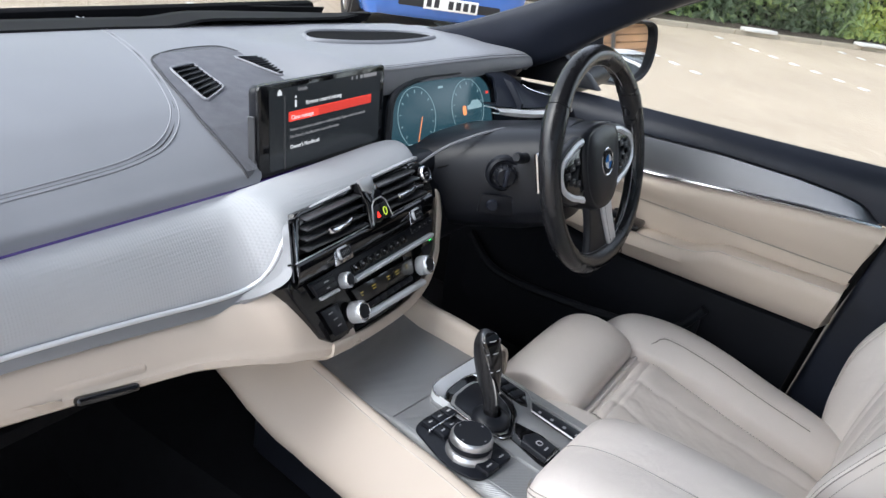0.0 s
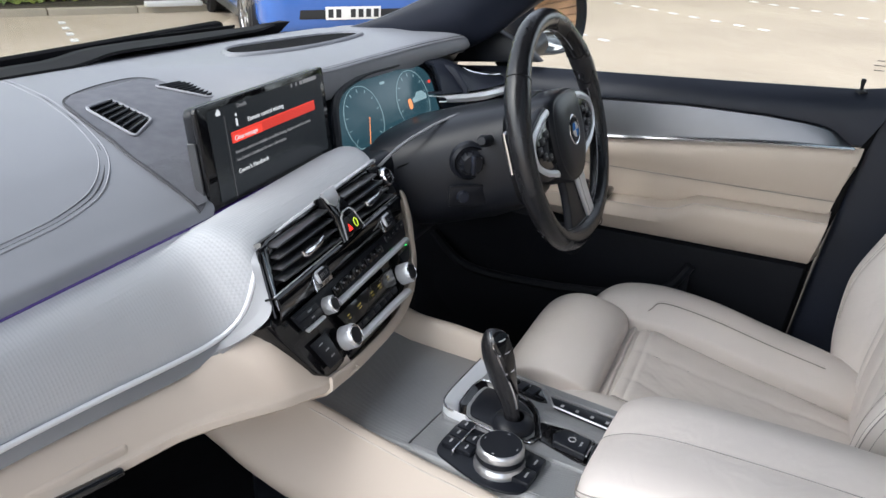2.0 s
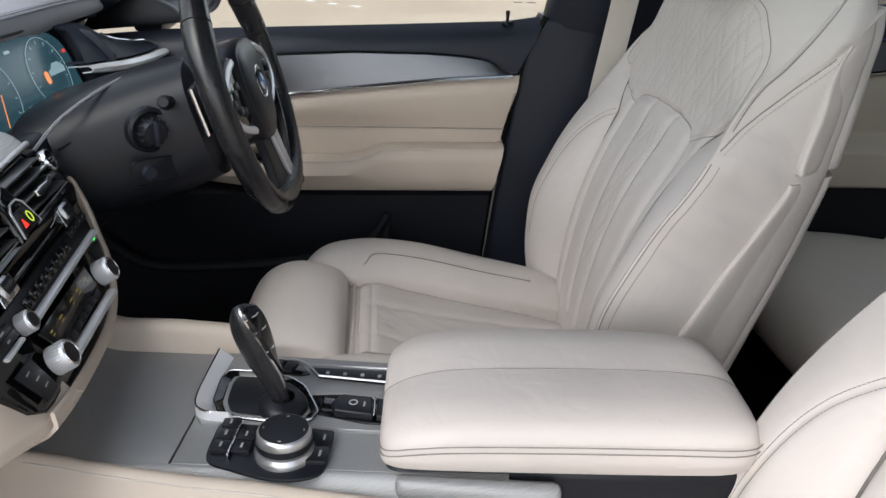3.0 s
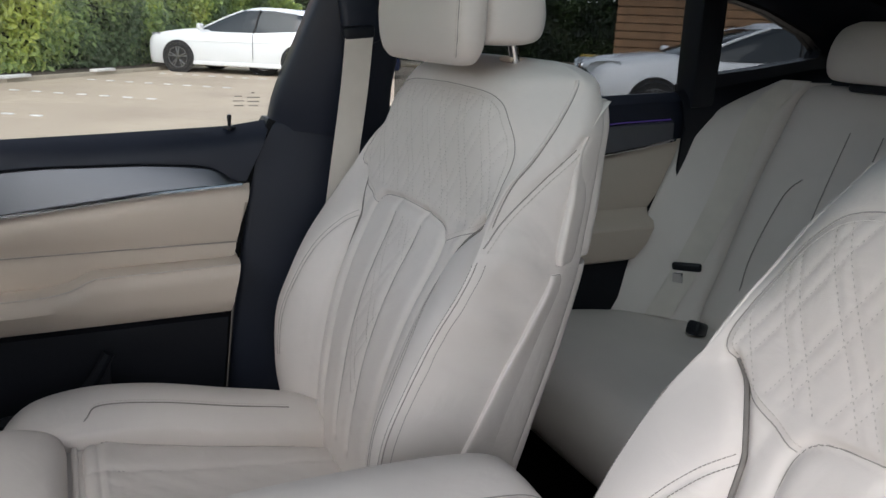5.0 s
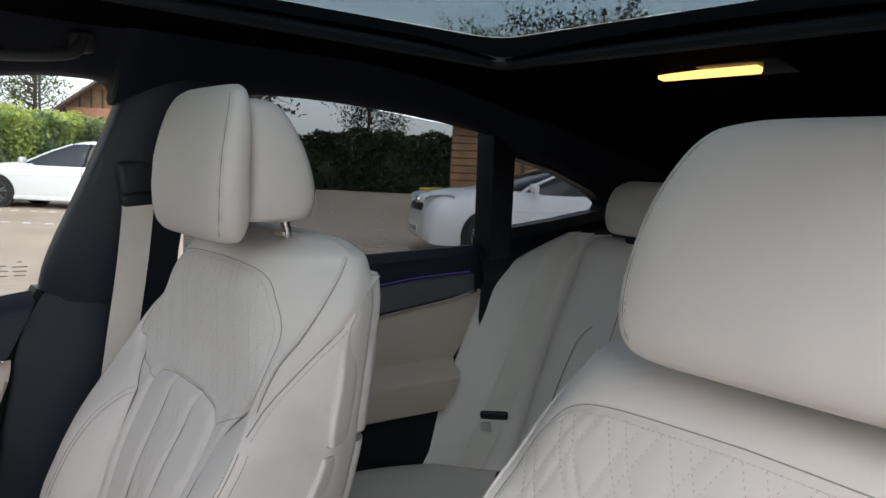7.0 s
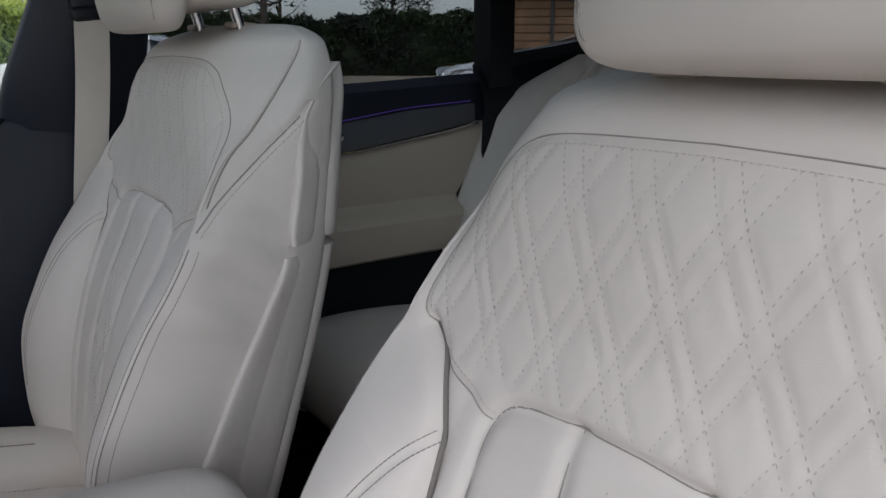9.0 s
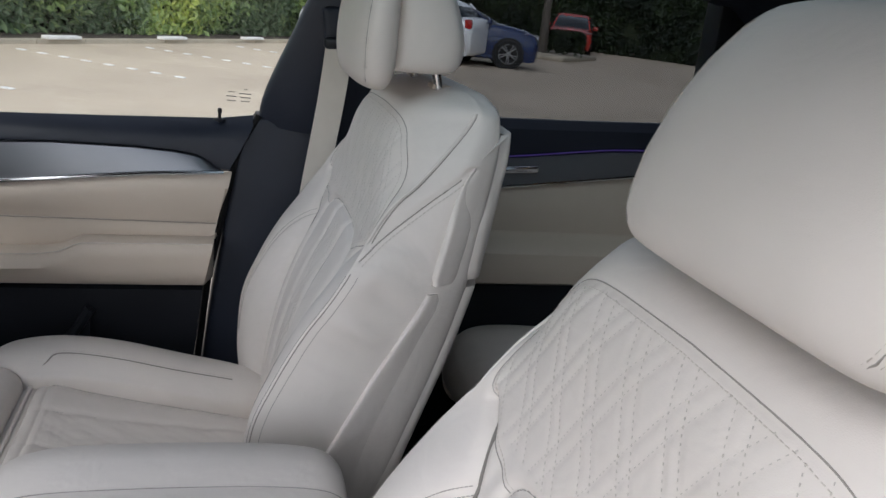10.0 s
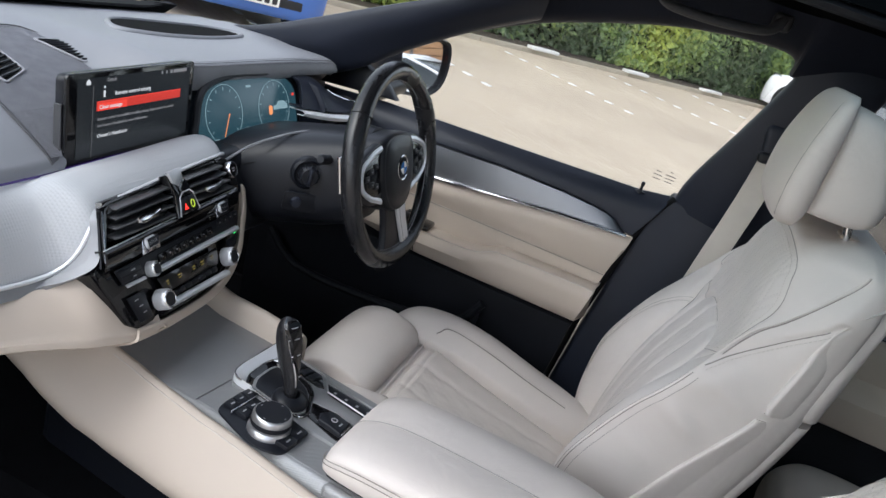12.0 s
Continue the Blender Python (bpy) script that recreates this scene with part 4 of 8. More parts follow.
part("car_icon", prism([(x * 0.8, y) for x, y in car_ic], 0.0006, 0, CM @ pose(0.092, 0.002, 0.0048)), dial, clu)
part("red_icon", prism(rrect(0.007, 0.005, 0.001), 0.0006, 0, CM @ pose(0.138, 0.022, 0.0048)), red, clu)
for a, b, w in ((-0.01, 0.045, 0.014), (-0.005, -0.044, 0.02), (-0.11, -0.044, 0.012), (0.13, -0.035, 0.012), (-0.02, -0.03, 0.006)):
    part("readout", prism(rrect(w, 0.004, 0.001), 0.0006, 0, CM @ pose(a, b, 0.0048)), dial, clu)

# ---- centre stack: vents, radio and climate panel ----
stack = empty("centre_stack", None, "gloss black centre stack with air vents and climate controls", "control panel")
sx = Vector((0.9945, 0.105, 0)).normalized()
sy = Vector((0, 0.49, 0.872))
sy = (sy - sx * sy.dot(sx)).normalized()
SM = basis((0.002, 0.178, 0.835), sx, sy, sx.cross(sy))
face = [(-0.130, 0.087), (0.150, 0.090), (0.186, 0.083), (0.206, 0.066), (0.208, 0.030), (0.196, 0.0), (0.172, -0.030), (0.150, -0.055), (0.100, -0.084), (0.030, -0.097), (-0.078, -0.093), (-0.138, -0.084), (-0.155, -0.070), (-0.168, -0.036), (-0.180, -0.008), (-0.183, 0.008), (-0.168, 0.022)]
part("face", prism(face, 0.07, 0.004, SM @ pose(0, 0, -0.074)), GLOSS, stack, "gloss black fascia")
well_l = [(-0.150, 0.038), (-0.012, 0.032), (-0.004, 0.083), (-0.128, 0.083)]
well_r = [(0.048, 0.037), (0.166, 0.031), (0.142, 0.082), (0.036, 0.083)]
for w in (well_l, well_r):
    v = part("air_vent", prism(w, 0.002, 0.0008, SM @ pose(0, 0, -0.003)), frit, stack, "air vent with horizontal slats")
    for k in range(4):
        u = (k + 0.5) / 4
        a, b = Vector(w[0]).lerp(Vector(w[3]), u), Vector(w[1]).lerp(Vector(w[2]), u)
        c, ln = (a + b) / 2, (b - a).length
        part("slat", rbox(ln, 0.0026, 0.016, 0.0010, 2, SM @ pose(c.x, c.y, 0.006, 24, 0, math.degrees(math.atan2(b.y - a.y, b.x - a.x)))), SLAT, v)
    a, b = Vector(w[0]).lerp(Vector(w[3]), 0.42), Vector(w[1]).lerp(Vector(w[2]), 0.42)
    c = a.lerp(b, 0.50)
    part("tab", prism([(-0.026, -0.003), (-0.018, -0.0065), (0.010, -0.0055), (0.027, -0.001), (0.026, 0.004), (0.010, 0.002), (-0.014, 0.0035), (-0.026, 0.0035)], 0.007, 0.002, SM @ pose(c.x, c.y - 0.004, 0.012)), CHROME, v, "chrome vent tab")
part("vent_frame", tube([SM @ Vector((x, y, 0.0015)) for x, y in ((-0.176, 0.012), (-0.150, 0.078), (-0.127, 0.0845), (0.142, 0.0855), (0.158, 0.060), (0.172, 0.028))], 0.0018, 8), GLOSS, stack)
part("side_lip", prism([(-0.170, 0.020), (-0.156, 0.034), (-0.130, 0.083), (-0.147, 0.083)], 0.009, 0.003, SM @ pose(0, 0, -0.004)), GLOSS, stack)
part("side_chrome", tube([SM @ Vector(q) for q in ((-0.146, 0.078, 0.004), (-0.158, 0.048, 0.006), (-0.170, 0.018, 0.006), (-0.150, 0.034, 0.008))], 0.0014, 6), CHROME, stack)
lip = []
for a in np.linspace(-0.172, 0.172, 24):
    y_ = 0.030 - 0.018 * (a + 0.172) * 0.35
    lip.append([SM @ Vector((a, y, z)) for y, z in ((y_ + 0.004, -0.003), (y_ + 0.003, 0.010), (y_ - 0.001, 0.0135), (y_ - 0.008, 0.012), (y_ - 0.022, 0.005), (y_ - 0.028, -0.003))])
part("vent_lower_lip", sheet(lip, 0.002, sx.cross(sy)), GLOSS, stack, "gloss black lip below the vents")
part("lip_line", tube([r[1] for r in lip], 0.0009, 5), ALU, stack)
for a, b in ((-0.083, 0.018), (0.112, 0.014)):
    part("thumb_bezel", prism([(a - 0.022, b - 0.012), (a + 0.018, b - 0.013), (a + 0.022, b + 0.010), (a - 0.014, b + 0.011)], 0.002, 0.0008, SM @ pose(0, 0, 0.0105)), CHROME, stack)
    wheel_ = part("thumb_wheel", lathe([(0, -0.011), (0.008, -0.011), (0.0095, -0.009), (0.0095, 0.009), (0.008, 0.011), (0, 0.011)], 20, SM @ pose(a, b, 0.0075, 0, 90, 0)), ALU, stack, "ribbed silver thumb wheel")
    for k in range(6):
        part("rib", rbox(0.002, 0.012, 0.0014, 0, 1, SM @ pose(a - 0.009 + 0.0036 * k, b, 0.0168)), BLACK, wheel_)
fin = [(-0.013, 0.092), (0.024, 0.093), (0.040, 0.064), (0.047, 0.028), (-0.010, 0.028), (-0.004, 0.060)]
part("centre_fin", prism(fin, 0.016, 0.005, SM), GLOSS, stack, "gloss black fin between the vents")
part("fin_cap", prism([(-0.011, 0.096), (0.023, 0.097), (0.022, 0.080), (0.008, 0.072), (-0.006, 0.080)], 0.006, 0.002, SM @ pose(0, 0, 0.0125)), ALU, stack, "silver cap of the fin")
part("hazard_button", prism([(-0.004, 0.032), (0.0185, 0.032), (0.0185, 0.054), (0.006, 0.054)], 0.003, 0.001, SM @ pose(0, 0, 0.0155)), BLACK, stack, "hazard light button")
part("lock_button", prism([(0.0205, 0.032), (0.042, 0.031), (0.036, 0.054), (0.0205, 0.054)], 0.003, 0.001, SM @ pose(0, 0, 0.0155)), BLACK, stack, "airflow button")
part("fin_arch", tube([SM @ Vector(q) for q in ((-0.006, 0.030, 0.0165), (0.003, 0.056, 0.0172), (0.012, 0.062, 0.0172), (0.030, 0.062, 0.0172), (0.038, 0.056, 0.0172), (0.045, 0.030, 0.0165))], 0.0011, 6), ALU, stack)
part("red_triangle", prism([(0.0045, 0.037), (0.0145, 0.037), (0.0095, 0.046)], 0.0005, 0, SM @ pose(0, 0, 0.0187)), glow("hazard_red", (0.9, 0.03, 0.02), 0.8), stack)
part("green_ring", tube([SM @ Vector((0.0275 + 0.0042 * math.cos(q / 3), 0.042 + 0.0055 * math.sin(q / 3), 0.0188)) for q in range(19)], 0.0007, 5, True), glow("amber_green", (0.5, 0.65, 0.05), 0.5), stack)
# start button
sb = part("start_button", lathe([(0, 0.0075), (0.009, 0.007), (0.0098, 0.005), (0.0098, 0.0)], 28, SM @ pose(0.183, 0.060, 0.0)), GLOSS, stack, "round start button in a chrome ring")
part("ring", lathe([(0.0105, 0.0), (0.0105, 0.008), (0.0125, 0.0085), (0.014, 0.006), (0.0145, 0.0)], 28, SM @ pose(0.183, 0.060, 0.0)), CHROME, sb)
part("label_bar", rbox(0.008, 0.0015, 0.0004, 0, 1, SM @ pose(0.183, 0.062, 0.0076)), PRINT, sb)
part("label_bar", rbox(0.008, 0.0015, 0.0004, 0, 1, SM @ pose(0.183, 0.058, 0.0076)), PRINT, sb)
# radio row
part("radio_panel", prism([(-0.155, 0.002), (0.168, -0.004), (0.158, -0.026), (-0.146, -0.021)], 0.003, 0.001, SM), BLACK, stack, "row of radio buttons")
part("disc_slot", rbox(0.17, 0.0018, 0.001, 0, 1, SM @ pose(-0.005, 0.0005, 0.0032, 0, 0, -1)), frit, stack)
for k in range(8):
    a = -0.058 + 0.0185 * k
    part("key", rbox(0.0165, 0.012, 0.004, 0.0012, 2, SM @ pose(a, -0.0115 - 0.012 * (a + 0.06), 0.0032)), GLOSS, stack)
    part("key_mark", rbox(0.003, 0.0014, 0.0004, 0, 1, SM @ pose(a, -0.011 - 0.012 * (a + 0.06), 0.0054)), PRINT, stack)
for k in range(4):
    part("key", rbox(0.016, 0.0095, 0.004, 0.0012, 2, SM @ pose(0.106 + 0.0165 * k, -0.0085 - 0.009 * (k % 2) * 0, 0.0032)), BLACK, stack)
    part("key_mark", rbox(0.004, 0.0013, 0.0004, 0, 1, SM @ pose(0.106 + 0.0165 * k, -0.009, 0.0054)), PRINT, stack)
part("chrome_bar", tube([SM @ Vector((a, -0.0245 - 0.012 * (a + 0.07) / 0.5, 0.006)) for a in np.linspace(-0.070, 0.148, 12)], 0.0050, 8, False, 0.7), ALU, stack, "satin silver bar")
part("left_keys", prism([(-0.153, -0.001), (-0.106, -0.004), (-0.103, -0.020), (-0.147, -0.0175)], 0.005, 0.0015, SM), BLACK, stack)
part("key_gap", rbox(0.046, 0.0008, 0.0008, 0, 1, SM @ pose(-0.127, -0.0105, 0.0051, 0, 0, -3)), frit, stack)
for b, w_ in ((-0.0065, 0.009), (-0.0150, 0.006)):
    part("key_mark", rbox(w_, 0.0018, 0.0004, 0, 1, SM @ pose(-0.124, b, 0.0054)), PRINT, stack)
part("chrome_bar", tube([SM @ Vector((a, -0.0225 - 0.05 * (a + 0.142), 0.005)) for a in (-0.144, -0.125, -0.106)], 0.0030, 8, False, 0.7), ALU, stack, "satin silver bar")


def knob(a, b, r, h, label):
    k = part("knob", lathe([(0, h), (r * 0.86, h), (r * 0.93, h - 0.0015), (r * 0.95, h * 0.5), (r, 0.002), (r, 0.0)], 36, SM @ pose(a, b, 0.002)), ALU, stack, label)
    part("cap", lathe([(0, h + 0.0012), (r * 0.66, h + 0.001), (r * 0.7, h)], 28, SM @ pose(a, b, 0.002)), BLACK, k)
    part("ring", tube([SM @ Vector((a + r * 0.80 * math.cos(q * 0.2244), b + r * 0.80 * math.sin(q * 0.2244), h + 0.002)) for q in range(28)], r * 0.07, 6, True), CHROME, k)
    for q in range(30):
        an = q * math.pi / 15
        part("rib", rbox(0.0008, 0.0012, h * 0.8, 0, 1, SM @ pose(a + r * 0.975 * math.cos(an), b + r * 0.975 * math.sin(an), 0.002 + h * 0.45, 0, 0, math.degrees(an))), ALU, k)
    return k


knob(-0.089, -0.0180, 0.0105, 0.013, "small ribbed silver volume knob")
knob(-0.088, -0.0630, 0.0145, 0.018, "ribbed silver temperature knob")
knob(0.096, -0.0630, 0.0145, 0.018, "ribbed silver temperature knob")
part("climate_display", prism([(-0.078, -0.036), (0.080, -0.042), (0.074, -0.066), (-0.068, -0.060)], 0.003, 0.001, SM), mat("smoked_display", (0.03, 0.029, 0.028), 0.12, vary=0.1), stack, "climate display")
seg = glow("climate_digits", (0.55, 0.42, 0.10), 0.12)
for a, w_ in ((-0.060, 0.006), (-0.030, 0.010), (0.008, 0.008), (0.032, 0.010), (0.060, 0.006)):
    part("digit", rbox(w_, 0.0014, 0.0004, 0, 1, SM @ pose(a, -0.0475 - 0.03 * a, 0.0034)), seg, stack)
    part("digit", rbox(w_ * 0.8, 0.0012, 0.0004, 0, 1, SM @ pose(a, -0.0515 - 0.03 * a, 0.0034)), seg, stack)
for k in range(7):
    part("climate_key", rbox(0.0165, 0.007, 0.004, 0.001, 2, SM @ pose(-0.054 + 0.0185 * k, -0.067 - 0.0006 * k, 0.003)), BLACK, stack)
part("left_climate_keys", prism([(-0.148, -0.038), (-0.112, -0.040), (-0.108, -0.078), (-0.136, -0.076)], 0.002, 0.0015, SM), BLACK, stack)
for b, a in ((-0.046, -0.132), (-0.056, -0.126), (-0.066, -0.122)):
    part("key_mark", rbox(0.008, 0.0014, 0.0004, 0, 1, SM @ pose(a, b, 0.0024)), PRINT, stack)
part("right_climate_keys", prism([(0.114, -0.040), (0.152, -0.040), (0.138, -0.054), (0.116, -0.060)], 0.004, 0.0015, SM), BLACK, stack)
part("green_led", rbox(0.006, 0.0014, 0.0006, 0, 1, SM @ pose(0.142, -0.036, 0.004)), glow("led_green", (0.05, 0.9, 0.15), 0.9), stack)
part("chrome_bar", tube([SM @ Vector((a, -0.0765 - 0.010 * (a + 0.07) / 0.17, 0.005)) for a in np.linspace(-0.070, 0.088, 12)], 0.0062, 8, False, 0.7), ALU, stack, "satin silver bar")
part("cream_surround", sheet([[tuple(SM @ Vector(q)) for q in crom([(a, b, 0.0), (a * 1.02, b - 0.006, 0.001), (a * 1.06, b - 0.017, -0.012), (a * 1.06, b - 0.014, -0.10)], 10)] for a, b in crom([(-0.142, -0.083), (-0.078, -0.092), (0.03, -0.097), (0.100, -0.085), (0.150, -0.057), (0.173, -0.030), (0.197, 0.0), (0.210, 0.030)], 44)], 0.004, (0, -1, 0)), CREAM_D, dash, "cream surround under the centre stack")

# ---- steering wheel ----
WH = empty("steering_wheel", None, "black leather sports steering wheel with silver spokes", "steering wheel")
wt_ = radians(17)
WM = basis((0.371, 0.018, 0.939), (1, 0, 0), (0, math.sin(wt_), math.cos(wt_)), Vector((1, 0, 0)).cross(Vector((0, math.sin(wt_), math.cos(wt_))))) @ pose(0, 0, 0, 0, -1.5, 0)
R = 0.171
ringp, rr_ = [], []
for k in range(96):
    a = 2 * math.pi * k / 96
    rad = R - 0.010 * max(0, -math.sin(a)) ** 6
    grip = 0.0163 + 0.0022 * (math.exp(-((math.degrees(a) - 30) / 14) ** 2) + math.exp(-((math.degrees(a) - 150) / 14) ** 2))
    ringp.append(WM @ Vector((rad * math.cos(a), rad * math.sin(a), 0)))
    rr_.append(grip)
rim_p = part("rim", tube(ringp, rr_, 18, True), WHEEL_L, WH, "thick black leather rim")
for a0 in (38, 142, 250, 290):
    a = radians(a0)
    c = Vector((R * math.cos(a), R * math.sin(a), 0))
    circ = [WM @ (c + (0.0158 + (0.002 if a0 in (38, 142) else -0.0003)) * (math.cos(q * 0.35) * Vector((math.cos(a), math.sin(a), 0)) + math.sin(q * 0.35) * Vector((0, 0, 1)))) for q in range(18)]
    part("seam", tube(circ, 0.0009, 5, True), frit, rim_p)
part("stitching", tube([WM @ Vector(((R - 0.0158) * math.cos(2 * math.pi * k / 80), (R - 0.0158) * math.sin(2 * math.pi * k / 80) + (0.010 * max(0, -math.sin(2 * math.pi * k / 80)) ** 6), 0.002)) for k in range(80)], 0.0010, 5, True), GREY_T, rim_p)
hub = crom([(-0.056, 0.040), (-0.042, 0.058), (0, 0.064), (0.042, 0.058), (0.056, 0.040), (0.060, 0.0), (0.052, -0.040), (0.032, -0.066), (0, -0.074), (-0.032, -0.066), (-0.052, -0.040), (-0.060, 0.0)], 48, True)
part("airbag_cover", loft([[WM @ Vector((x * s * kx, y * s, z)) for x, y in hub] for s, kx, z in ((1.0, 1.06, -0.05), (1.03, 1.12, -0.025), (1.03, 1.14, -0.004), (1.02, 1.14, 0.004), (0.98, 1.12, 0.0105), (0.955, 1.11, 0.0118), (0.94, 1.10, 0.0112), (0.92, 1.10, 0.0122), (0.84, 1.1, 0.0150), (0.6, 1.1, 0.0175), (0.2, 1.0, 0.0180))]), BLACK, WH, "black airbag cover", 70)
part("hub_back", lathe([(0.05, -0.10), (0.075, -0.06), (0.07, -0.03), (0, -0.03)], 28, WM), BLACK, WH)
badge = part("badge", lathe([(0, 0.003), (0.0175, 0.003), (0.0178, 0.0)], 36, WM @ pose(0, 0.003, 0.0168)), mat("badge_black", (0.01, 0.01, 0.012), 0.2), WH, "round blue and white badge")
part("badge_ring", tube([WM @ Vector((0.0215 * math.cos(k * 0.1745), 0.003 + 0.0215 * math.sin(k * 0.1745), 0.0178)) for k in range(36)], 0.0014, 6, True), CHROME, badge)
for q, c in ((0, (0.85, 0.86, 0.87)), (1, (0.05, 0.22, 0.62)), (2, (0.85, 0.86, 0.87)), (3, (0.05, 0.22, 0.62))):
    wedge = [(0, 0)] + [(0.0115 * math.cos(radians(90 * q + s * 9)), 0.0115 * math.sin(radians(90 * q + s * 9))) for s in range(11)]
    part("badge_quarter", prism(wedge, 0.0006, 0, WM @ pose(0, 0.003, 0.0199)), mat("badge_enamel", c, 0.15, vary=0.02), badge)
spoke_o = [(0.058, 0.048), (0.105, 0.046), (0.148, 0.026), (0.158, 0.004), (0.150, -0.022), (0.110, -0.046), (0.062, -0.040)]
pad_o = [(0.060, 0.035), (0.104, 0.033), (0.134, 0.017), (0.140, 0.002), (0.132, -0.015), (0.104, -0.032), (0.062, -0.028)]
for s in (1, -1):
    sp = part("spoke", prism([tuple(q) for q in crom([(x * s, y) for x, y in spoke_o], 36, True)], 0.014, 0.004, WM @ pose(0, 0, -0.010)), BLACK, WH, "black side spoke")
    trim_c = crom([(x * s, y) for x, y in [(0.064, 0.050), (0.086, 0.047), (0.108, 0.040), (0.138, 0.026), (0.147, 0.004), (0.139, -0.020), (0.110, -0.038), (0.084, -0.046), (0.066, -0.052)]], 40)
    inner = [(x - s * 0.010 * math.cos(math.pi * (k / 39 - 0.5)), y * 0.80) for k, (x, y) in enumerate(trim_c)]
    part("silver_bracket", sheet([[WM @ Vector((*o_, 0.0)), WM @ Vector((*o_, 0.006)), WM @ Vector((o_[0] * 0.5 + i_[0] * 0.5, o_[1] * 0.5 + i_[1] * 0.5, 0.008)), WM @ Vector((*i_, 0.006)), WM @ Vector((*i_, 0.001))] for o_, i_ in zip(trim_c, inner)], 0.002, WM.to_3x3() @ Vector((0, 0, 1))), SATIN, sp, "silver bracket round the buttons")
    part("button_pad", prism([tuple(q) for q in crom([(x * s * 0.97, y * 0.95) for x, y in pad_o], 30, True)], 0.004, 0.0015, WM @ pose(0, 0, 0.001)), GLOSS, sp, "black button pad")
    for a, b in ((0.088, 0.018), (0.106, 0.012), (0.122, 0.002), (0.106, -0.010), (0.088, -0.016)):
        part("key", rbox(0.015, 0.010, 0.004, 0.0014, 2, WM @ pose(a * s, b, 0.006)), BLACK, sp)
        part("key_mark", rbox(0.005, 0.0016, 0.0006, 0, 1, WM @ pose(a * s, b, 0.0083)), PRINT, sp)
legs = [(-0.040, -0.058), (0.048, -0.058), (0.050, -0.085), (0.056, -0.120), (0.068, -0.154), (-0.048, -0.157), (-0.038, -0.120), (-0.036, -0.085)]
low = part("lower_spoke", prism([tuple(q) for q in legs], 0.014, 0.005, WM @ pose(0, 0, -0.013), 3), BLACK, WH, "black lower spoke with silver insets")
for s in (1,):
    bar = [(s * x, y) for x, y in ((-0.002, -0.062), (0.040, -0.062), (0.046, -0.100), (0.061, -0.148), (0.030, -0.152), (0.012, -0.105))]
    part("silver_inset", prism(bar, 0.006, 0.0022, WM @ pose(0, 0, 0.0005), 3), SATIN, low, "satin silver inset")
    part("groove", tube([WM @ Vector((s * x, y, 0.0058)) for x, y in ((0.012, -0.070), (0.022, -0.108), (0.037, -0.148))], 0.0010, 5), BLACK, low)
part("spoke_badge", rbox(0.010, 0.006, 0.001, 0.0003, 1, WM @ pose(0.048, -0.142, 0.0068)), PRINT, low)
part("paddle", prism([(-0.150, 0.040), (-0.095, 0.045), (-0.090, -0.012), (-0.150, -0.020)], 0.006, 0.002, WM @ pose(0, 0, -0.035)), CHROME, WH, "silver shift paddle")
part("paddle", prism([(0.150, 0.040), (0.095, 0.045), (0.090, -0.012), (0.150, -0.020)], 0.006, 0.002, WM @ pose(0, 0, -0.035)), CHROME, WH, "silver shift paddle")

col = empty("steering_column", None, "black plastic steering column cover with stalks and light switch", "steering column")
part("cowl", loft([[WM @ Vector((x, y, z)) for x, y in oval(0, cy_, sx_, sy_, 3.2, 36)] for z, sx_, sy_, cy_ in ((-0.045, 0.066, 0.062, -0.01), (-0.06, 0.092, 0.082, -0.018), (-0.12, 0.104, 0.087, -0.022), (-0.20, 0.130, 0.085, -0.022), (-0.27, 0.155, 0.08, -0.02))]), BLACK, col, "black cowl")
for s in (-1, 1):
    part("stalk", tube([WM @ Vector((s * 0.06, 0.02, -0.085)), WM @ Vector((s * 0.11, 0.025, -0.08)), WM @ Vector((s * 0.128, 0.030, -0.074)), WM @ Vector((s * 0.138, 0.032, -0.072))], [0.009, 0.008, 0.009, 0.006], 12), BLACK, col, "black control stalk")
part("cover_line", tube(crom([(0.238, 0.235, 0.884), (0.262, 0.205, 0.899), (0.300, 0.160, 0.912), (0.330, 0.128, 0.916)], 16), 0.0014, 6), frit, col)
part("cover_line", tube(crom([(0.195, 0.245, 0.895), (0.232, 0.222, 0.926), (0.30, 0.192, 0.948), (0.37, 0.165, 0.958), (0.44, 0.165, 0.955)], 20), 0.0024, 6), GREY_L, col, "pale edge line")
sw_m = basis((0.268, 0.128, 0.903), Vector((0.62, -0.78, 0)).normalized(), (0, 0, 1), Vector((-0.78, -0.62, 0)).normalized())
part("switch_dish", lathe([(0.030, -0.012), (0.029, -0.002), (0.025, 0.001), (0.021, -0.003), (0.0, -0.004)], 28, sw_m @ pose(0, 0, 0.002)), BLACK, col, "round dish behind the light switch")
ls = part("light_switch", lathe([(0, 0.016), (0.014, 0.016), (0.0165, 0.012), (0.0175, 0.0)], 24, sw_m), BLACK, col, "ribbed black rotary switch")
for k in range(12):
    part("rib", rbox(0.0035, 0.0022, 0.013, 0.0006, 1, sw_m @ pose(0.0172 * math.cos(k * 0.5236), 0.0172 * math.sin(k * 0.5236), 0.006, 0, 0, 30 * k)), BLACK, ls)
part("grip", rbox(0.007, 0.030, 0.008, 0.003, 2, sw_m @ pose(0, 0, 0.018)), NAVY, ls)
pl_m = basis((0.262, 0.128, 0.852), Vector((0.62, -0.78, 0)).normalized(), (0, 0, 1), Vector((-0.78, -0.62, 0)).normalized())
part("switch_plate", prism(rrect(0.060, 0.034, 0.006), 0.004, 0.0015, pl_m), BLACK, col, "black switch plate")
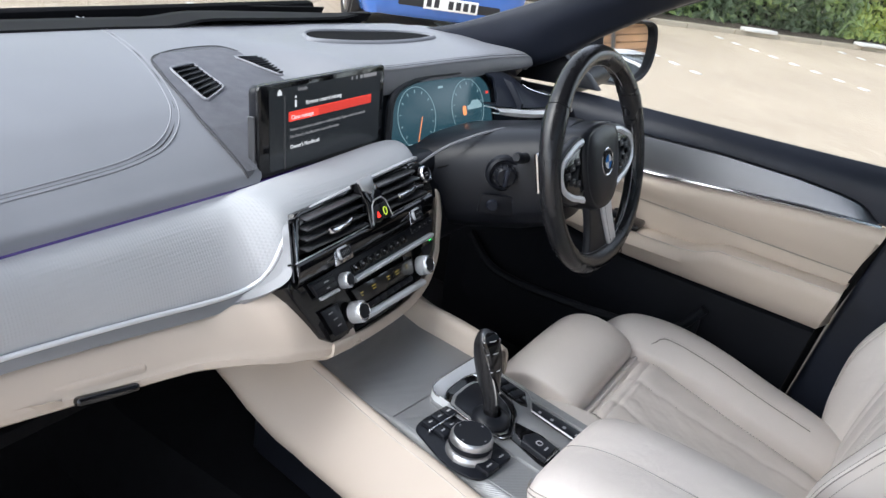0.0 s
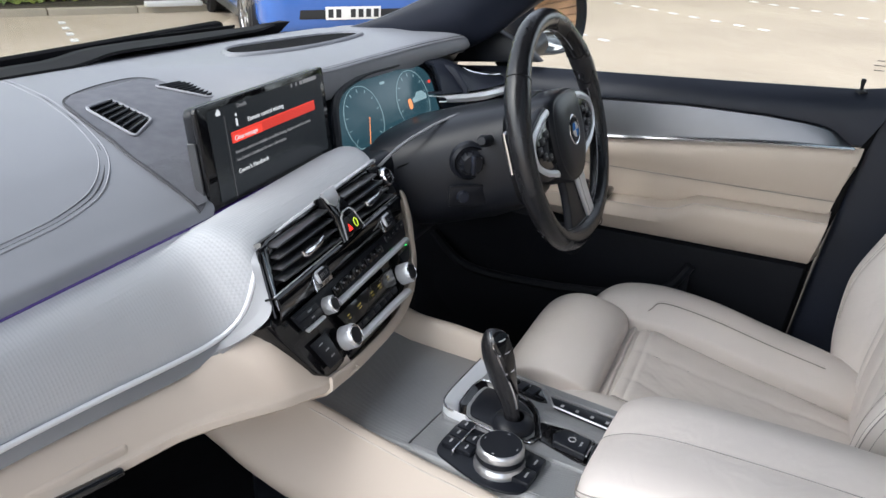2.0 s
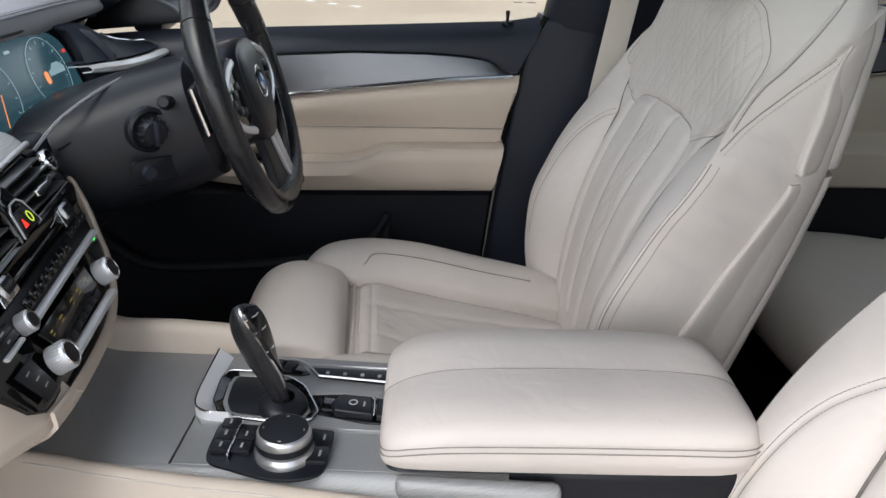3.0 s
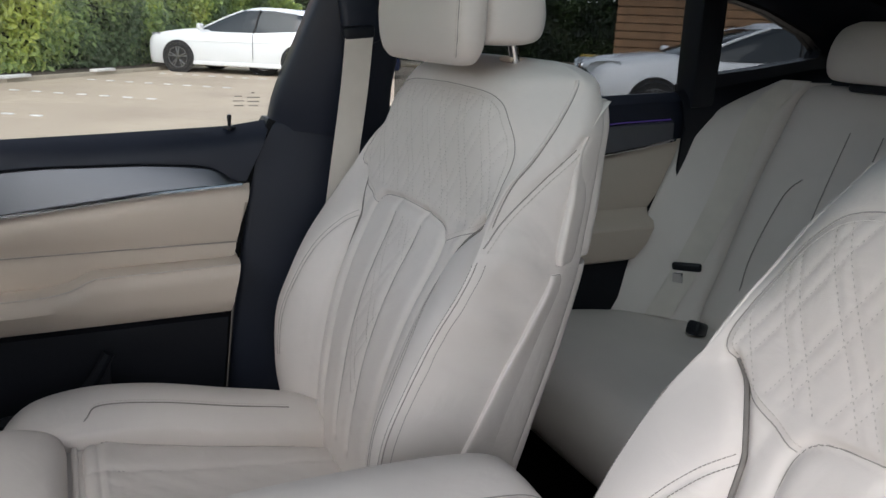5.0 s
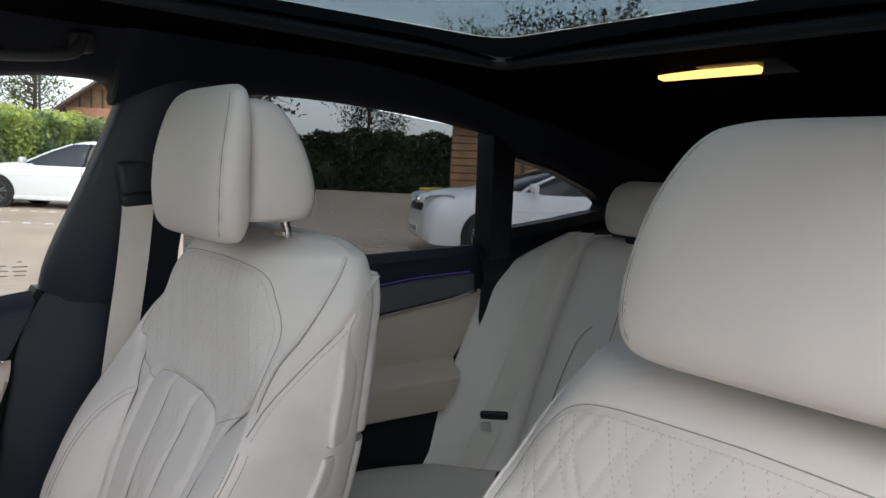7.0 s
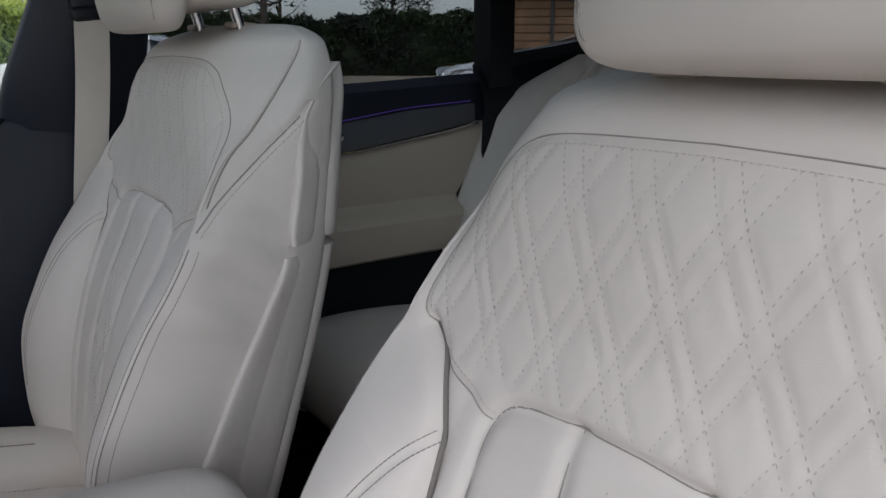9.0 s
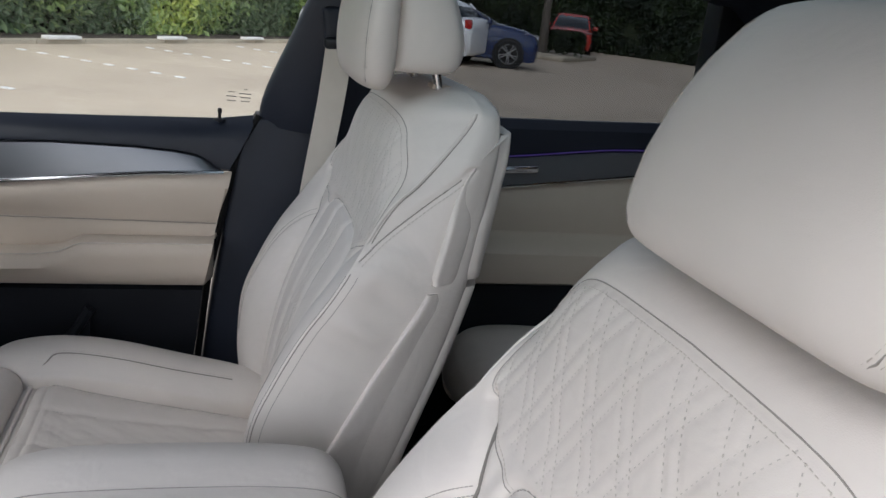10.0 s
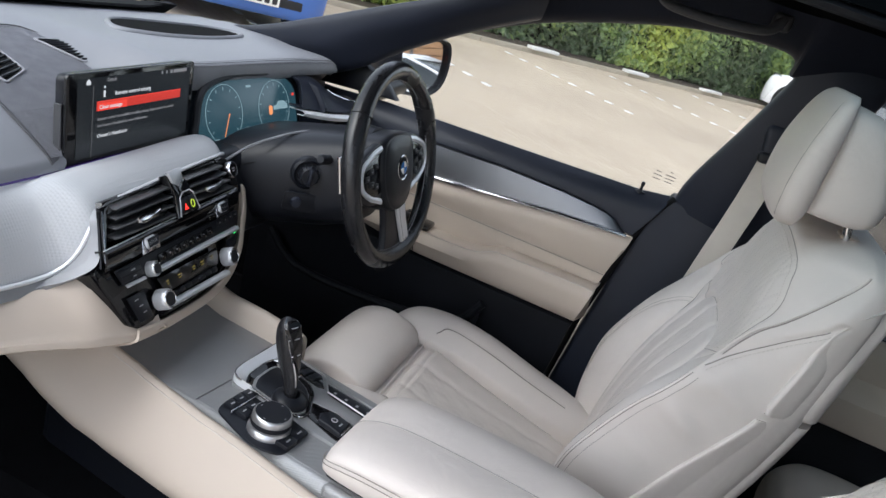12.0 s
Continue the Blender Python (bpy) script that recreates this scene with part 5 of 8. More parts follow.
part("plate_edge", tube([pl_m @ Vector((x, y, 0.0038)) for x, y in rrect(0.056, 0.030, 0.005)], 0.0007, 5, True), frit, col)
part("dial", lathe([(0, 0.010), (0.008, 0.010), (0.010, 0.004)], 20, pl_m @ pose(-0.008, 0, 0)), NAVY, col, "small round joystick")

# ---- centre console ----
CO = pose(0.003, 0, 0, 0, 0, -6.5)
cons = empty("centre_console", None, "centre console with woven grey deck and cream leather sides", "console")
deck_z = lambda b: lerp(b, [-0.26, -0.20, 0.05, 0.16, 0.24], [0.668, 0.668, 0.668, 0.671, 0.690])
hw = lambda b, s=-1: lerp(b, [-0.26, -0.18, 0.045, 0.16, 0.24], [0.104, 0.102, 0.106, 0.112, 0.116] if s < 0 else [0.104, 0.102, 0.108, 0.100, 0.094])
rows = [[CO @ Vector((u * hw(b, u), b, deck_z(b) + (0.0 if abs(u) < 0.97 else -0.004))) for u in (-1, -0.95, -0.5, 0, 0.5, 0.95, 1)] for b in np.linspace(0.034, 0.235, 14)]
part("tray_cover", sheet(rows, 0.02, (0, 0, 1)), CONS, cons, "woven grey sliding tray cover")
rows = [[CO @ Vector((u * hw(b, u), b, deck_z(b) + (0.003 if abs(u) < 0.97 else -0.003))) for u in (-1, -0.95, -0.5, 0, 0.5, 0.95, 1)] for b in np.linspace(0.030, -0.30, 20)]
part("deck", sheet(rows, 0.02, (0, 0, 1)), CONS, cons, "woven grey console deck")
part("deck_side", sheet([[tuple(q) for q in crom([CO @ Vector((-hw(b) + 0.004, b, deck_z(b) + 0.003)), CO @ Vector((-hw(b) - 0.002, b, deck_z(b) + 0.001)), CO @ Vector((-hw(b) - drop * 0.55, b, deck_z(b) - drop * 0.75)), CO @ Vector((-hw(b) - drop * 0.8, b, deck_z(b) - drop * 1.7))], 8)] for b, drop in ((b_, lerp(b_, [-0.30, -0.05, 0.034, 0.10, 0.20], [0.020, 0.019, 0.012, 0.005, 0.003])) for b_ in np.linspace(0.20, -0.30, 26))], 0.003, (-1, 0, 0)), CONS, cons, "woven grey flank of the deck")
for s in (-1, 1):
    rows = []
    for b in np.linspace(0.30, -0.22 if s < 0 else 0.02, 30):
        e = hw(b, s) + 0.004 + (lerp(b, [-0.22, 0.0, 0.05, 0.12], [0.012, 0.010, 0.006, 0.0]) if s < 0 else 0.0)
        fl = lerp(b, [-0.22, 0.0, 0.2, 0.30], [0.050, 0.066, 0.080, 0.085])
        zt = deck_z(b) + lerp(b, [-0.22, -0.05, 0.10, 0.22, 0.3], [-0.012, 0.006, 0.014, 0.03, 0.06]) if s < 0 else deck_z(b) + lerp(b, [0.0, 0.03, 0.10, 0.2, 0.3], [0.016, 0.024, 0.028, 0.026, 0.03])
        if s > 0:
            rows.append([CO @ Vector((x, b, z)) for x, z in [tuple(q) for q in crom([(e - 0.006, deck_z(b) - 0.014), (e - 0.003, deck_z(b)), (e + 0.002, (deck_z(b) + zt) / 2), (e + 0.006, zt - 0.003), (e + 0.012, zt), (e + 0.024, zt - 0.006), (e + 0.034, zt - 0.03), (e + 0.036, zt - 0.10)], 18)]])
            continue
        rows.append([CO @ Vector((s * x, b, z)) for x, z in [tuple(q) for q in crom([(e - 0.002, zt - 0.02), (e + 0.002, zt - 0.002), (e + 0.012, zt), (e + 0.024, zt - 0.014), (e + fl * 0.80, zt - 0.050), (e + fl, zt - 0.078), (e + fl * 0.9, zt - 0.100)], 18)]])
    part("side_panel", sheet(rows, 0.005, (s, 0, 0)), CREAM_D, cons, "cream leather side panel")
    part("stitching", tube([r[7] for r in rows[8:]], 0.0011, 5), THREAD, cons)
part("base_panel", rbox(0.24, 0.95, 0.22, 0.03, 3, CO @ pose(0, -0.18, 0.50)), BLACK, cons, "black lower console sides")
part("trim_tongue", rbox(0.018, 0.16, 0.022, 0.008, 3, CO @ pose(-0.108, -0.27, 0.664, 0, 10, 0)), CONS, cons, "end of the woven trim strip")
# gear selector in its silver surround
gear = empty("gear_selector", None, "black leather automatic gear lever in a silver surround", "gear lever")
sur = [(-0.040, 0.020), (-0.028, 0.030), (0.02, 0.036), (0.086, 0.038), (0.090, -0.030), (0.084, -0.062), (0.074, -0.076), (0.072, -0.215), (-0.040, -0.215), (-0.040, -0.10), (-0.040, -0.03)]
part("surround", prism(sur, 0.007, 0.002, CO @ pose(0, 0, 0.669)), CONS, gear, "woven grey surround")
wing = []
for o_, i_ in zip(crom([(-0.0385, -0.008), (-0.0385, 0.006), (-0.037, 0.018), (-0.028, 0.029), (-0.010, 0.034), (0.025, 0.036), (0.085, 0.038)], 40), crom([(-0.030, -0.022), (-0.028, -0.013), (-0.023, -0.003), (-0.008, 0.006), (0.010, 0.010), (0.035, 0.012), (0.084, 0.010)], 40)):
    o_, i_ = Vector((*o_, 0)), Vector((*o_, 0)).lerp(Vector((*i_, 0)), 0.62)
    wing.append([CO @ q for q in (o_ + Vector((0, 0, 0.674)), o_ + Vector((0, 0, 0.686)), o_.lerp(i_, 0.12) + Vector((0, 0, 0.688)), o_.lerp(i_, 0.4) + Vector((0, 0, 0.684)), o_.lerp(i_, 0.8) + Vector((0, 0, 0.679)), i_ + Vector((0, 0, 0.676)))])
part("silver_wing", sheet(wing, 0.003, (0, 0, 1)), SATIN, gear, "raised silver wing")
part("chrome_line", tube([r[1].lerp(r[2], 0.5) for r in wing[8:]], 0.0015, 6), CHROME, gear, "chrome line")
well_c = [(-0.031, 0.004), (-0.008, 0.016), (0.034, 0.020), (0.053, 0.017), (0.053, -0.032), (0.043, -0.058), (0.028, -0.076), (-0.016, -0.099), (-0.032, -0.093), (-0.037, -0.050)]
well_o = rounded(well_c, 0.22, 5)
part("well", loft([[CO @ Vector((x, y, z)) for x, y in [(0.008 + (a - 0.008) * k, -0.042 + (b - 0.042 + 0.084) * k) for a, b in well_o]] for k, z in ((1.0, 0.674), (1.0, 0.679), (0.97, 0.6805), (0.90, 0.6785), (0.84, 0.6755), (0.3, 0.675))]), GLOSS, gear, "gloss black selector plate")
part("well_edge", tube([CO @ Vector((0.008 + (a - 0.008) * 1.01, -0.042 + (b + 0.042) * 1.01, 0.6795)) for a, b in well_o], 0.0012, 6, True), CHROME, gear, "chrome edge")
part("sleeve", prism([(0.008 + (a - 0.008) * 0.78, -0.045 + (b + 0.045) * 0.78) for a, b in well_o], 0.003, 0.001, CO @ pose(0, 0, 0.6755)), BLACK, gear, "black leather sleeve plate")
gp = [CO @ Vector(q) for q in ((-0.010, -0.060, 0.678), (-0.009, -0.056, 0.694), (-0.007, -0.049, 0.712), (-0.005, -0.038, 0.735), (-0.004, -0.029, 0.762), (-0.004, -0.024, 0.781), (-0.004, -0.020, 0.792), (-0.004, -0.019, 0.796))]
gpp = crom(gp, 30)
grow = [float(v) for v in crom([(0.0105,), (0.0100,), (0.0118,), (0.0152,), (0.0178,), (0.0165,), (0.0105,), (0.003,)], 30)[:, 0]]
part("lever", tube(gpp, grow, 20, False, 0.95), WHEEL_L, gear, "black leather lever")
part("boot", lathe([(0.027, 0.0), (0.0255, 0.006), (0.021, 0.010), (0.013, 0.013)], 28, CO @ pose(-0.010, -0.060, 0.678)), BLACK, gear, "black rubber boot")
pad_r = []
dir_at = lambda k, lo_, hi_: (CO.to_3x3() @ Vector(lo_).lerp(Vector(hi_), smoothstep((k - 6) / 18))).normalized()
for k in range(9, 27):
    side_v = dir_at(k, (0.35, -0.93, 0.2), (-0.40, -0.88, 0.24))
    w_ = 0.0125 * min(1, (k - 8.2) / 5, (29.5 - k) / 6)
    t_ = side_v.cross((Vector(gpp[k]) - Vector(gpp[k - 1])).normalized()).normalized()
    c_ = Vector(gpp[k]) + side_v * grow[k] * 0.80
    pad_r.append([c_ - t_ * w_, c_ - t_ * w_ * 0.8 + side_v * 0.0035, c_ + side_v * 0.0045, c_ + t_ * w_ * 0.8 + side_v * 0.0035, c_ + t_ * w_])
part("side_button", sheet(pad_r, 0.002, side_v), GLOSS, gear, "gloss black side button panel")
for k in (5, 9, 13):
    part("button_gap", tube([pad_r[k][0] + side_v * 0.001, pad_r[k][2] + side_v * 0.0006, pad_r[k][4] + side_v * 0.001], 0.0007, 5), ALU, gear)
part("chrome_line", tube([Vector(gpp[k]) + dir_at(k, (-0.25, -0.97, 0.1), (-0.97, -0.25, 0.25)) * grow[k] * 0.97 for k in range(6, 27)], 0.0017, 6), CHROME, gear, "chrome line")
part("shift_keys", prism([(0.083, -0.004), (0.079, -0.057), (0.056, -0.076), (0.052, -0.066), (0.058, -0.014)], 0.006, 0.002, CO @ pose(0, 0, 0.674)), GLOSS, gear, "gloss black key block")
for k in range(3):
    part("key", rbox(0.019, 0.012, 0.005, 0.0015, 2, CO @ pose(0.068 - 0.002 * k, -0.020 - 0.016 * k, 0.6815, 0, 0, -12)), BLACK, gear)
part("mode_keys", prism([(0.066, -0.074), (0.065, -0.180), (0.056, -0.190), (0.041, -0.183), (0.049, -0.088)], 0.005, 0.0015, CO @ pose(0, 0, 0.676)), BLACK, gear, "row of drive mode keys")
for k in range(4):
    part("key_mark", rbox(0.005, 0.004, 0.0006, 0, 1, CO @ pose(0.0545 - 0.0006 * k, -0.097 - 0.020 * k, 0.6815)), PRINT, gear)
part("chrome_edge", tube([CO @ Vector(q) for q in ((0.086, 0.0, 0.679), (0.0815, -0.058, 0.680), (0.069, -0.073, 0.682), (0.0675, -0.18, 0.682), (0.058, -0.193, 0.682), (0.039, -0.186, 0.682), (0.047, -0.088, 0.682), (0.067, -0.073, 0.682))], 0.0014, 6), KNOBM, gear, "chrome edge")
part("inlay", prism([(0.016, -0.079), (0.044, -0.080), (0.036, -0.210), (0.012, -0.210), (0.022, -0.124)], 0.003, 0.001, CO @ pose(0, 0, 0.6745)), CONS, gear, "woven grey inlay")
# parking brake block
pbk = empty("parking_brake_switch", None, "gloss black panel with parking brake and auto hold switches", "switch")
part("panel", prism([(0.013, -0.082), (0.019, -0.124), (0.010, -0.172), (0.008, -0.212), (-0.032, -0.212), (-0.031, -0.150), (-0.024, -0.120), (-0.019, -0.099)], 0.004, 0.0015, CO @ pose(0, 0, 0.6745)), GLOSS, pbk)
part("switch", prism([(-0.024, -0.118), (-0.010, -0.112), (0.006, -0.120), (0.004, -0.155), (-0.028, -0.158)], 0.010, 0.003, CO @ pose(0, 0, 0.678), 3), BLACK, pbk, "parking brake switch")
part("switch", prism([(0.003, -0.160), (-0.029, -0.163), (-0.029, -0.180), (0.001, -0.178)], 0.009, 0.003, CO @ pose(0, 0, 0.678), 3), BLACK, pbk, "auto hold switch")
part("divider", rbox(0.032, 0.0022, 0.003, 0.0008, 1, CO @ pose(-0.0125, -0.1588, 0.6865, 0, 0, 4)), CHROME, pbk)
part("mark", tube([CO @ Vector((-0.010 + 0.0042 * math.cos(k * 0.35), -0.136 + 0.0042 * math.sin(k * 0.35), 0.6885)) for k in range(18)], 0.0008, 5, True), PRINT, pbk)
part("mark", rbox(0.008, 0.0022, 0.0005, 0, 1, CO @ pose(-0.012, -0.148, 0.6884)), PRINT, pbk)
part("mark", rbox(0.009, 0.002, 0.0005, 0, 1, CO @ pose(-0.013, -0.170, 0.6873)), PRINT, pbk)
# rotary controller with its keys
ctl = empty("rotary_controller", None, "chrome-ringed rotary controller knob among black keys", "control knob")
cx, cy = -0.081, -0.078
part("base", prism([tuple(q) for q in crom([(-0.016, 0.074), (0.02, 0.078), (0.045, 0.072), (0.044, 0.020), (0.040, -0.026), (0.034, -0.040), (0.0, -0.044), (-0.030, -0.038), (-0.040, 0.0), (-0.028, 0.05)], 40, True)], 0.004, 0.0015, CO @ pose(cx, cy, 0.671)), BLACK, ctl)
part("skirt", lathe([(0.0300, 0.0), (0.0300, 0.005), (0.0290, 0.007), (0.0270, 0.010), (0.0274, 0.0135)], 44, CO @ pose(cx, cy, 0.674)), KNOBM, ctl, "chrome skirt")
part("ring", lathe([(0.0278, 0.0135), (0.0274, 0.020), (0.0270, 0.026), (0.0256, 0.029), (0.0240, 0.0300)], 44, CO @ pose(cx, cy, 0.674)), KNOBM, ctl, "brushed ring")
part("knurl", lathe([(0.0281, 0.014), (0.0285, 0.017), (0.0281, 0.021)], 60, CO @ pose(cx, cy, 0.674)), BLACK, ctl)
part("top", lathe([(0, 0.0295), (0.019, 0.0295), (0.0240, 0.0300)], 44, CO @ pose(cx, cy, 0.674)), BLACK, ctl, "black touch pad top")
for a in range(4):
    part("mark", rbox(0.003, 0.0012, 0.0004, 0, 1, CO @ pose(cx + 0.020 * math.cos(a * math.pi / 2), cy + 0.020 * math.sin(a * math.pi / 2), 0.7040, 0, 0, 90 * a + 90)), PRINT, ctl)
for i in range(3):
    for j in range(2):
        if i == 2 and j == 1:
            continue
        part("key", rbox(0.0165, 0.0185, 0.008, 0.002, 2, CO @ pose(cx + 0.000 + 0.0185 * i, cy + 0.064 - 0.021 * j, 0.677)), BLACK, ctl)
        part("key_mark", rbox(0.007, 0.0022, 0.0004, 0, 1, CO @ pose(cx + 0.000 + 0.0185 * i, cy + 0.064 - 0.021 * j, 0.6813)), PRINT, ctl)
part("key_divider", rbox(0.055, 0.0022, 0.009, 0.0008, 1, CO @ pose(cx + 0.012, cy + 0.0535, 0.6775)), CHROME, ctl)
for i in range(2):
    part("key", rbox(0.024, 0.022, 0.008, 0.002, 2, CO @ pose(cx - 0.006 + 0.025 * i, cy - 0.033, 0.677)), BLACK, ctl)
    part("key_mark", rbox(0.009, 0.0022, 0.0004, 0, 1, CO @ pose(cx - 0.006 + 0.025 * i, cy - 0.036, 0.6813)), PRINT, ctl)
# armrest box
arm = empty("console_box", None, "cream leather centre armrest with two stitched lids", "armrest")
AC = pose(-0.042, -0.35, 0, 0, 0, -4)
rows = []
for b, w, zt, zb in ((0.184, 0.072, 0.700, 0.686), (0.180, 0.088, 0.709, 0.682), (0.168, 0.095, 0.718, 0.680), (0.145, 0.098, 0.728, 0.680), (0.10, 0.099, 0.736, 0.680), (0.0, 0.099, 0.740, 0.680), (-0.10, 0.098, 0.740, 0.680), (-0.16, 0.094, 0.735, 0.680), (-0.185, 0.080, 0.724, 0.684), (-0.193, 0.055, 0.712, 0.690)):
    prof = [(-w, zb + 0.006), (-w - 0.002, (zb + zt) / 2), (-w + 0.002, zt - 0.012), (-w + 0.013, zt - 0.0015), (-w * 0.5, zt + 0.001), (-0.005, zt + 0.001), (0, zt), (0.005, zt + 0.001), (w * 0.5, zt + 0.001), (w - 0.013, zt - 0.0015), (w - 0.002, zt - 0.012), (w + 0.002, (zb + zt) / 2), (w, zb + 0.006), (w - 0.01, zb), (0, zb), (-w + 0.01, zb)]
    rows.append([(x, b, z) for x, z in prof])
rs = [crom([r[k] for r in rows], 40) for k in range(16)]
part("lid", loft([[AC @ Vector(rs[k][j]) for k in range(16)] for j in range(40)]), CREAM, arm, "cream leather lid", 60)
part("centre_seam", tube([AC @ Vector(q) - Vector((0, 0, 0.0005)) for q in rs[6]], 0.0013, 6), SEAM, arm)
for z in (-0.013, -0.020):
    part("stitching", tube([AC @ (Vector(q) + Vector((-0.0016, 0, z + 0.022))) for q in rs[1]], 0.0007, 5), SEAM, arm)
part("box", rbox(0.17, 0.36, 0.10, 0.015, 3, AC @ pose(0, 0, 0.63)), BLACK, arm, "black armrest box")

# ---- front seats ----
# the backrest by height: centre of its face, front edge (crest of the bolster, then the shoulder piping), front of the shell, rear
BACK = [(0.5, -0.478, 0.216, -0.452, 0.224, -0.478, 0.216, -0.605), (0.54, -0.478, 0.226, -0.446, 0.231, -0.496, 0.218, -0.62), (0.6, -0.480, 0.237, -0.440, 0.238, -0.524, 0.219, -0.64),
        (0.69, -0.494, 0.245, -0.445, 0.246, -0.565, 0.219, -0.668), (0.76, -0.513, 0.248, -0.471, 0.249, -0.597, 0.219, -0.69), (0.82, -0.536, 0.249, -0.501, 0.251, -0.628, 0.219, -0.706),
        (0.875, -0.563, 0.247, -0.537, 0.25, -0.656, 0.22, -0.718), (0.923, -0.583, 0.236, -0.566, 0.245, -0.668, 0.22, -0.724), (0.945, -0.589, 0.226, -0.579, 0.243, -0.673, 0.22, -0.727),
        (0.97, -0.595, 0.22, -0.594, 0.242, -0.678, 0.219, -0.73), (0.993, -0.598, 0.217, -0.612, 0.24, -0.683, 0.218, -0.733), (1.016, -0.602, 0.216, -0.637, 0.238, -0.688, 0.216, -0.736),
        (1.056, -0.611, 0.211, -0.672, 0.23, -0.702, 0.212, -0.742), (1.094, -0.632, 0.198, -0.704, 0.208, -0.722, 0.194, -0.746), (1.112, -0.655, 0.189, -0.712, 0.192, -0.726, 0.18, -0.744),
        (1.124, -0.69, 0.157, -0.712, 0.157, -0.722, 0.149, -0.736)]
_tab = crom(BACK, 400)


def back_at(z):
    """Centre y, edge (x, y), shell front (x, y) and rear (x, y) of the backrest at one height."""
    return [np.interp(z, _tab[:, 0], _tab[:, k]) for k in range(1, 8)]


def smooth(t):
    t = np.clip(t, 0, 1)
    return t * t * (3 - 2 * t)


def away(px, pz, curve):
    """Distance from points to a polyline in one plane."""
    best = np.full(np.shape(px), 9.0)
    for (ax_, az_), (bx_, bz_) in zip(curve, curve[1:]):
        dx, dz = bx_ - ax_, bz_ - az_
        t = np.clip(((px - ax_) * dx + (pz - az_) * dz) / (dx * dx + dz * dz + 1e-12), 0, 1)
        best = np.minimum(best, np.hypot(px - ax_ - t * dx, pz - az_ - t * dz))
    return best


def mirror_x(c):
    return [(-x, z) for x, z in c]


PANEL = [tuple(q) for q in crom([(0.092, 0.53), (0.100, 0.66), (0.112, 0.78), (0.120, 0.85), (0.121, 0.885), (0.112, 0.905), (0.090, 0.914), (0.04, 0.918), (0, 0.919)], 50)]
BOLSTER = [tuple(q) for q in crom([(0.128, 0.53), (0.136, 0.64), (0.147, 0.76), (0.152, 0.83), (0.160, 0.88), (0.178, 0.915), (0.202, 0.940)], 36)]
YOKE = [tuple(q) for q in crom([(0.121, 0.896), (0.145, 0.908), (0.186, 0.926), (0.212, 0.950), (0.209, 0.985), (0.194, 1.030), (0.172, 1.060), (0.148, 1.079), (0.105, 1.088), (0, 1.091)], 60)]
ARC = [tuple(q) for q in crom([(0.160, 0.872), (0.178, 0.852), (0.198, 0.815), (0.210, 0.765), (0.214, 0.70), (0.212, 0.62)], 30)]
CHAN = [tuple(q) for q in crom([(0.046, 0.917), (0.042, 0.85), (0.034, 0.72), (0.026, 0.56)], 16)]
HALF_Q = ([0.906, 0.925, 0.95, 0.98, 1.03, 1.06, 1.075, 1.085, 1.090], [0.136, 0.178, 0.209, 0.207, 0.192, 0.170, 0.155, 0.130, 0.05])
SEAMS = [(PANEL, 0.008, 0.006), (BOLSTER, 0.012, 0.006), (YOKE, 0.0022, 0.0040), (ARC, 0.003, 0.005), (CHAN, 0.0045, 0.006)]
Q_PITCH, Q_GAP, Q_SLOPE = 0.056, 0.30, 0.55


def quilt(px, pz, pitch=Q_PITCH):
    """Pillow height of a quilting of crossing line pairs, 0 on the stitches."""
    best = np.full(np.shape(px), 9.0)
    for sgn in (1, -1):
        a = (sgn * px - Q_SLOPE * pz) / pitch
        f = a - np.floor(a)
        best = np.minimum(best, np.minimum(np.abs(f - Q_GAP), np.minimum(f, 1 - f)) * pitch)
    return np.minimum(1, best / 0.007) ** 0.7


def seat_front(px, pz):
    """Forward place of the backrest's face over (x, z), with its grooves and quilting."""
    yc, xe, ye = back_at(pz)[:3]
    ax_ = np.abs(px)
    s = np.clip(ax_ / xe, 0, 1)
    t = np.clip((s - 0.60) / 0.40, 0, 1)
    k = smooth((pz - 0.885) / 0.06)
    y = yc + (ye - yc) * ((1 - k) * (1 - (1 - t) ** 2.2) + k * s ** 7)
    y = y + (1 - k) * 0.005 * np.sin(math.pi * t) * smooth((0.90 - pz) / 0.06)
    for c, deep, wide in SEAMS:
        y = y - deep * np.exp(-(away(ax_, pz, c) / wide) ** 1.5)
    up_in = smooth((pz - 0.922) / 0.006) * smooth((1.087 - pz) / 0.006) * smooth((np.interp(pz, *HALF_Q) - ax_) / 0.006)
    mid_in = smooth((np.interp(pz, [0.56, 0.917], [0.024, 0.043]) - ax_) / 0.004) * smooth((0.90 - pz) / 0.01) * smooth((pz - 0.62) / 0.05)
    y = y - 0.0012 * (1 - quilt(px, pz)) * np.maximum(up_in, 0.9 * mid_in)
    # gathered creases that run down the lumbar panel and across the bolster
    y = y + 0.0004 * np.sin(px * 90 + 22 * pz) * smooth((0.11 - ax_) / 0.02) * smooth((0.88 - pz) / 0.05)
    return y


N_FRONT, N_SIDE = 92, 56
SEAM2 = ([0.918, 0.940, 0.963, 0.998, 1.028, 1.045], [-0.568, -0.590, -0.615, -0.654, -0.689, -0.705])


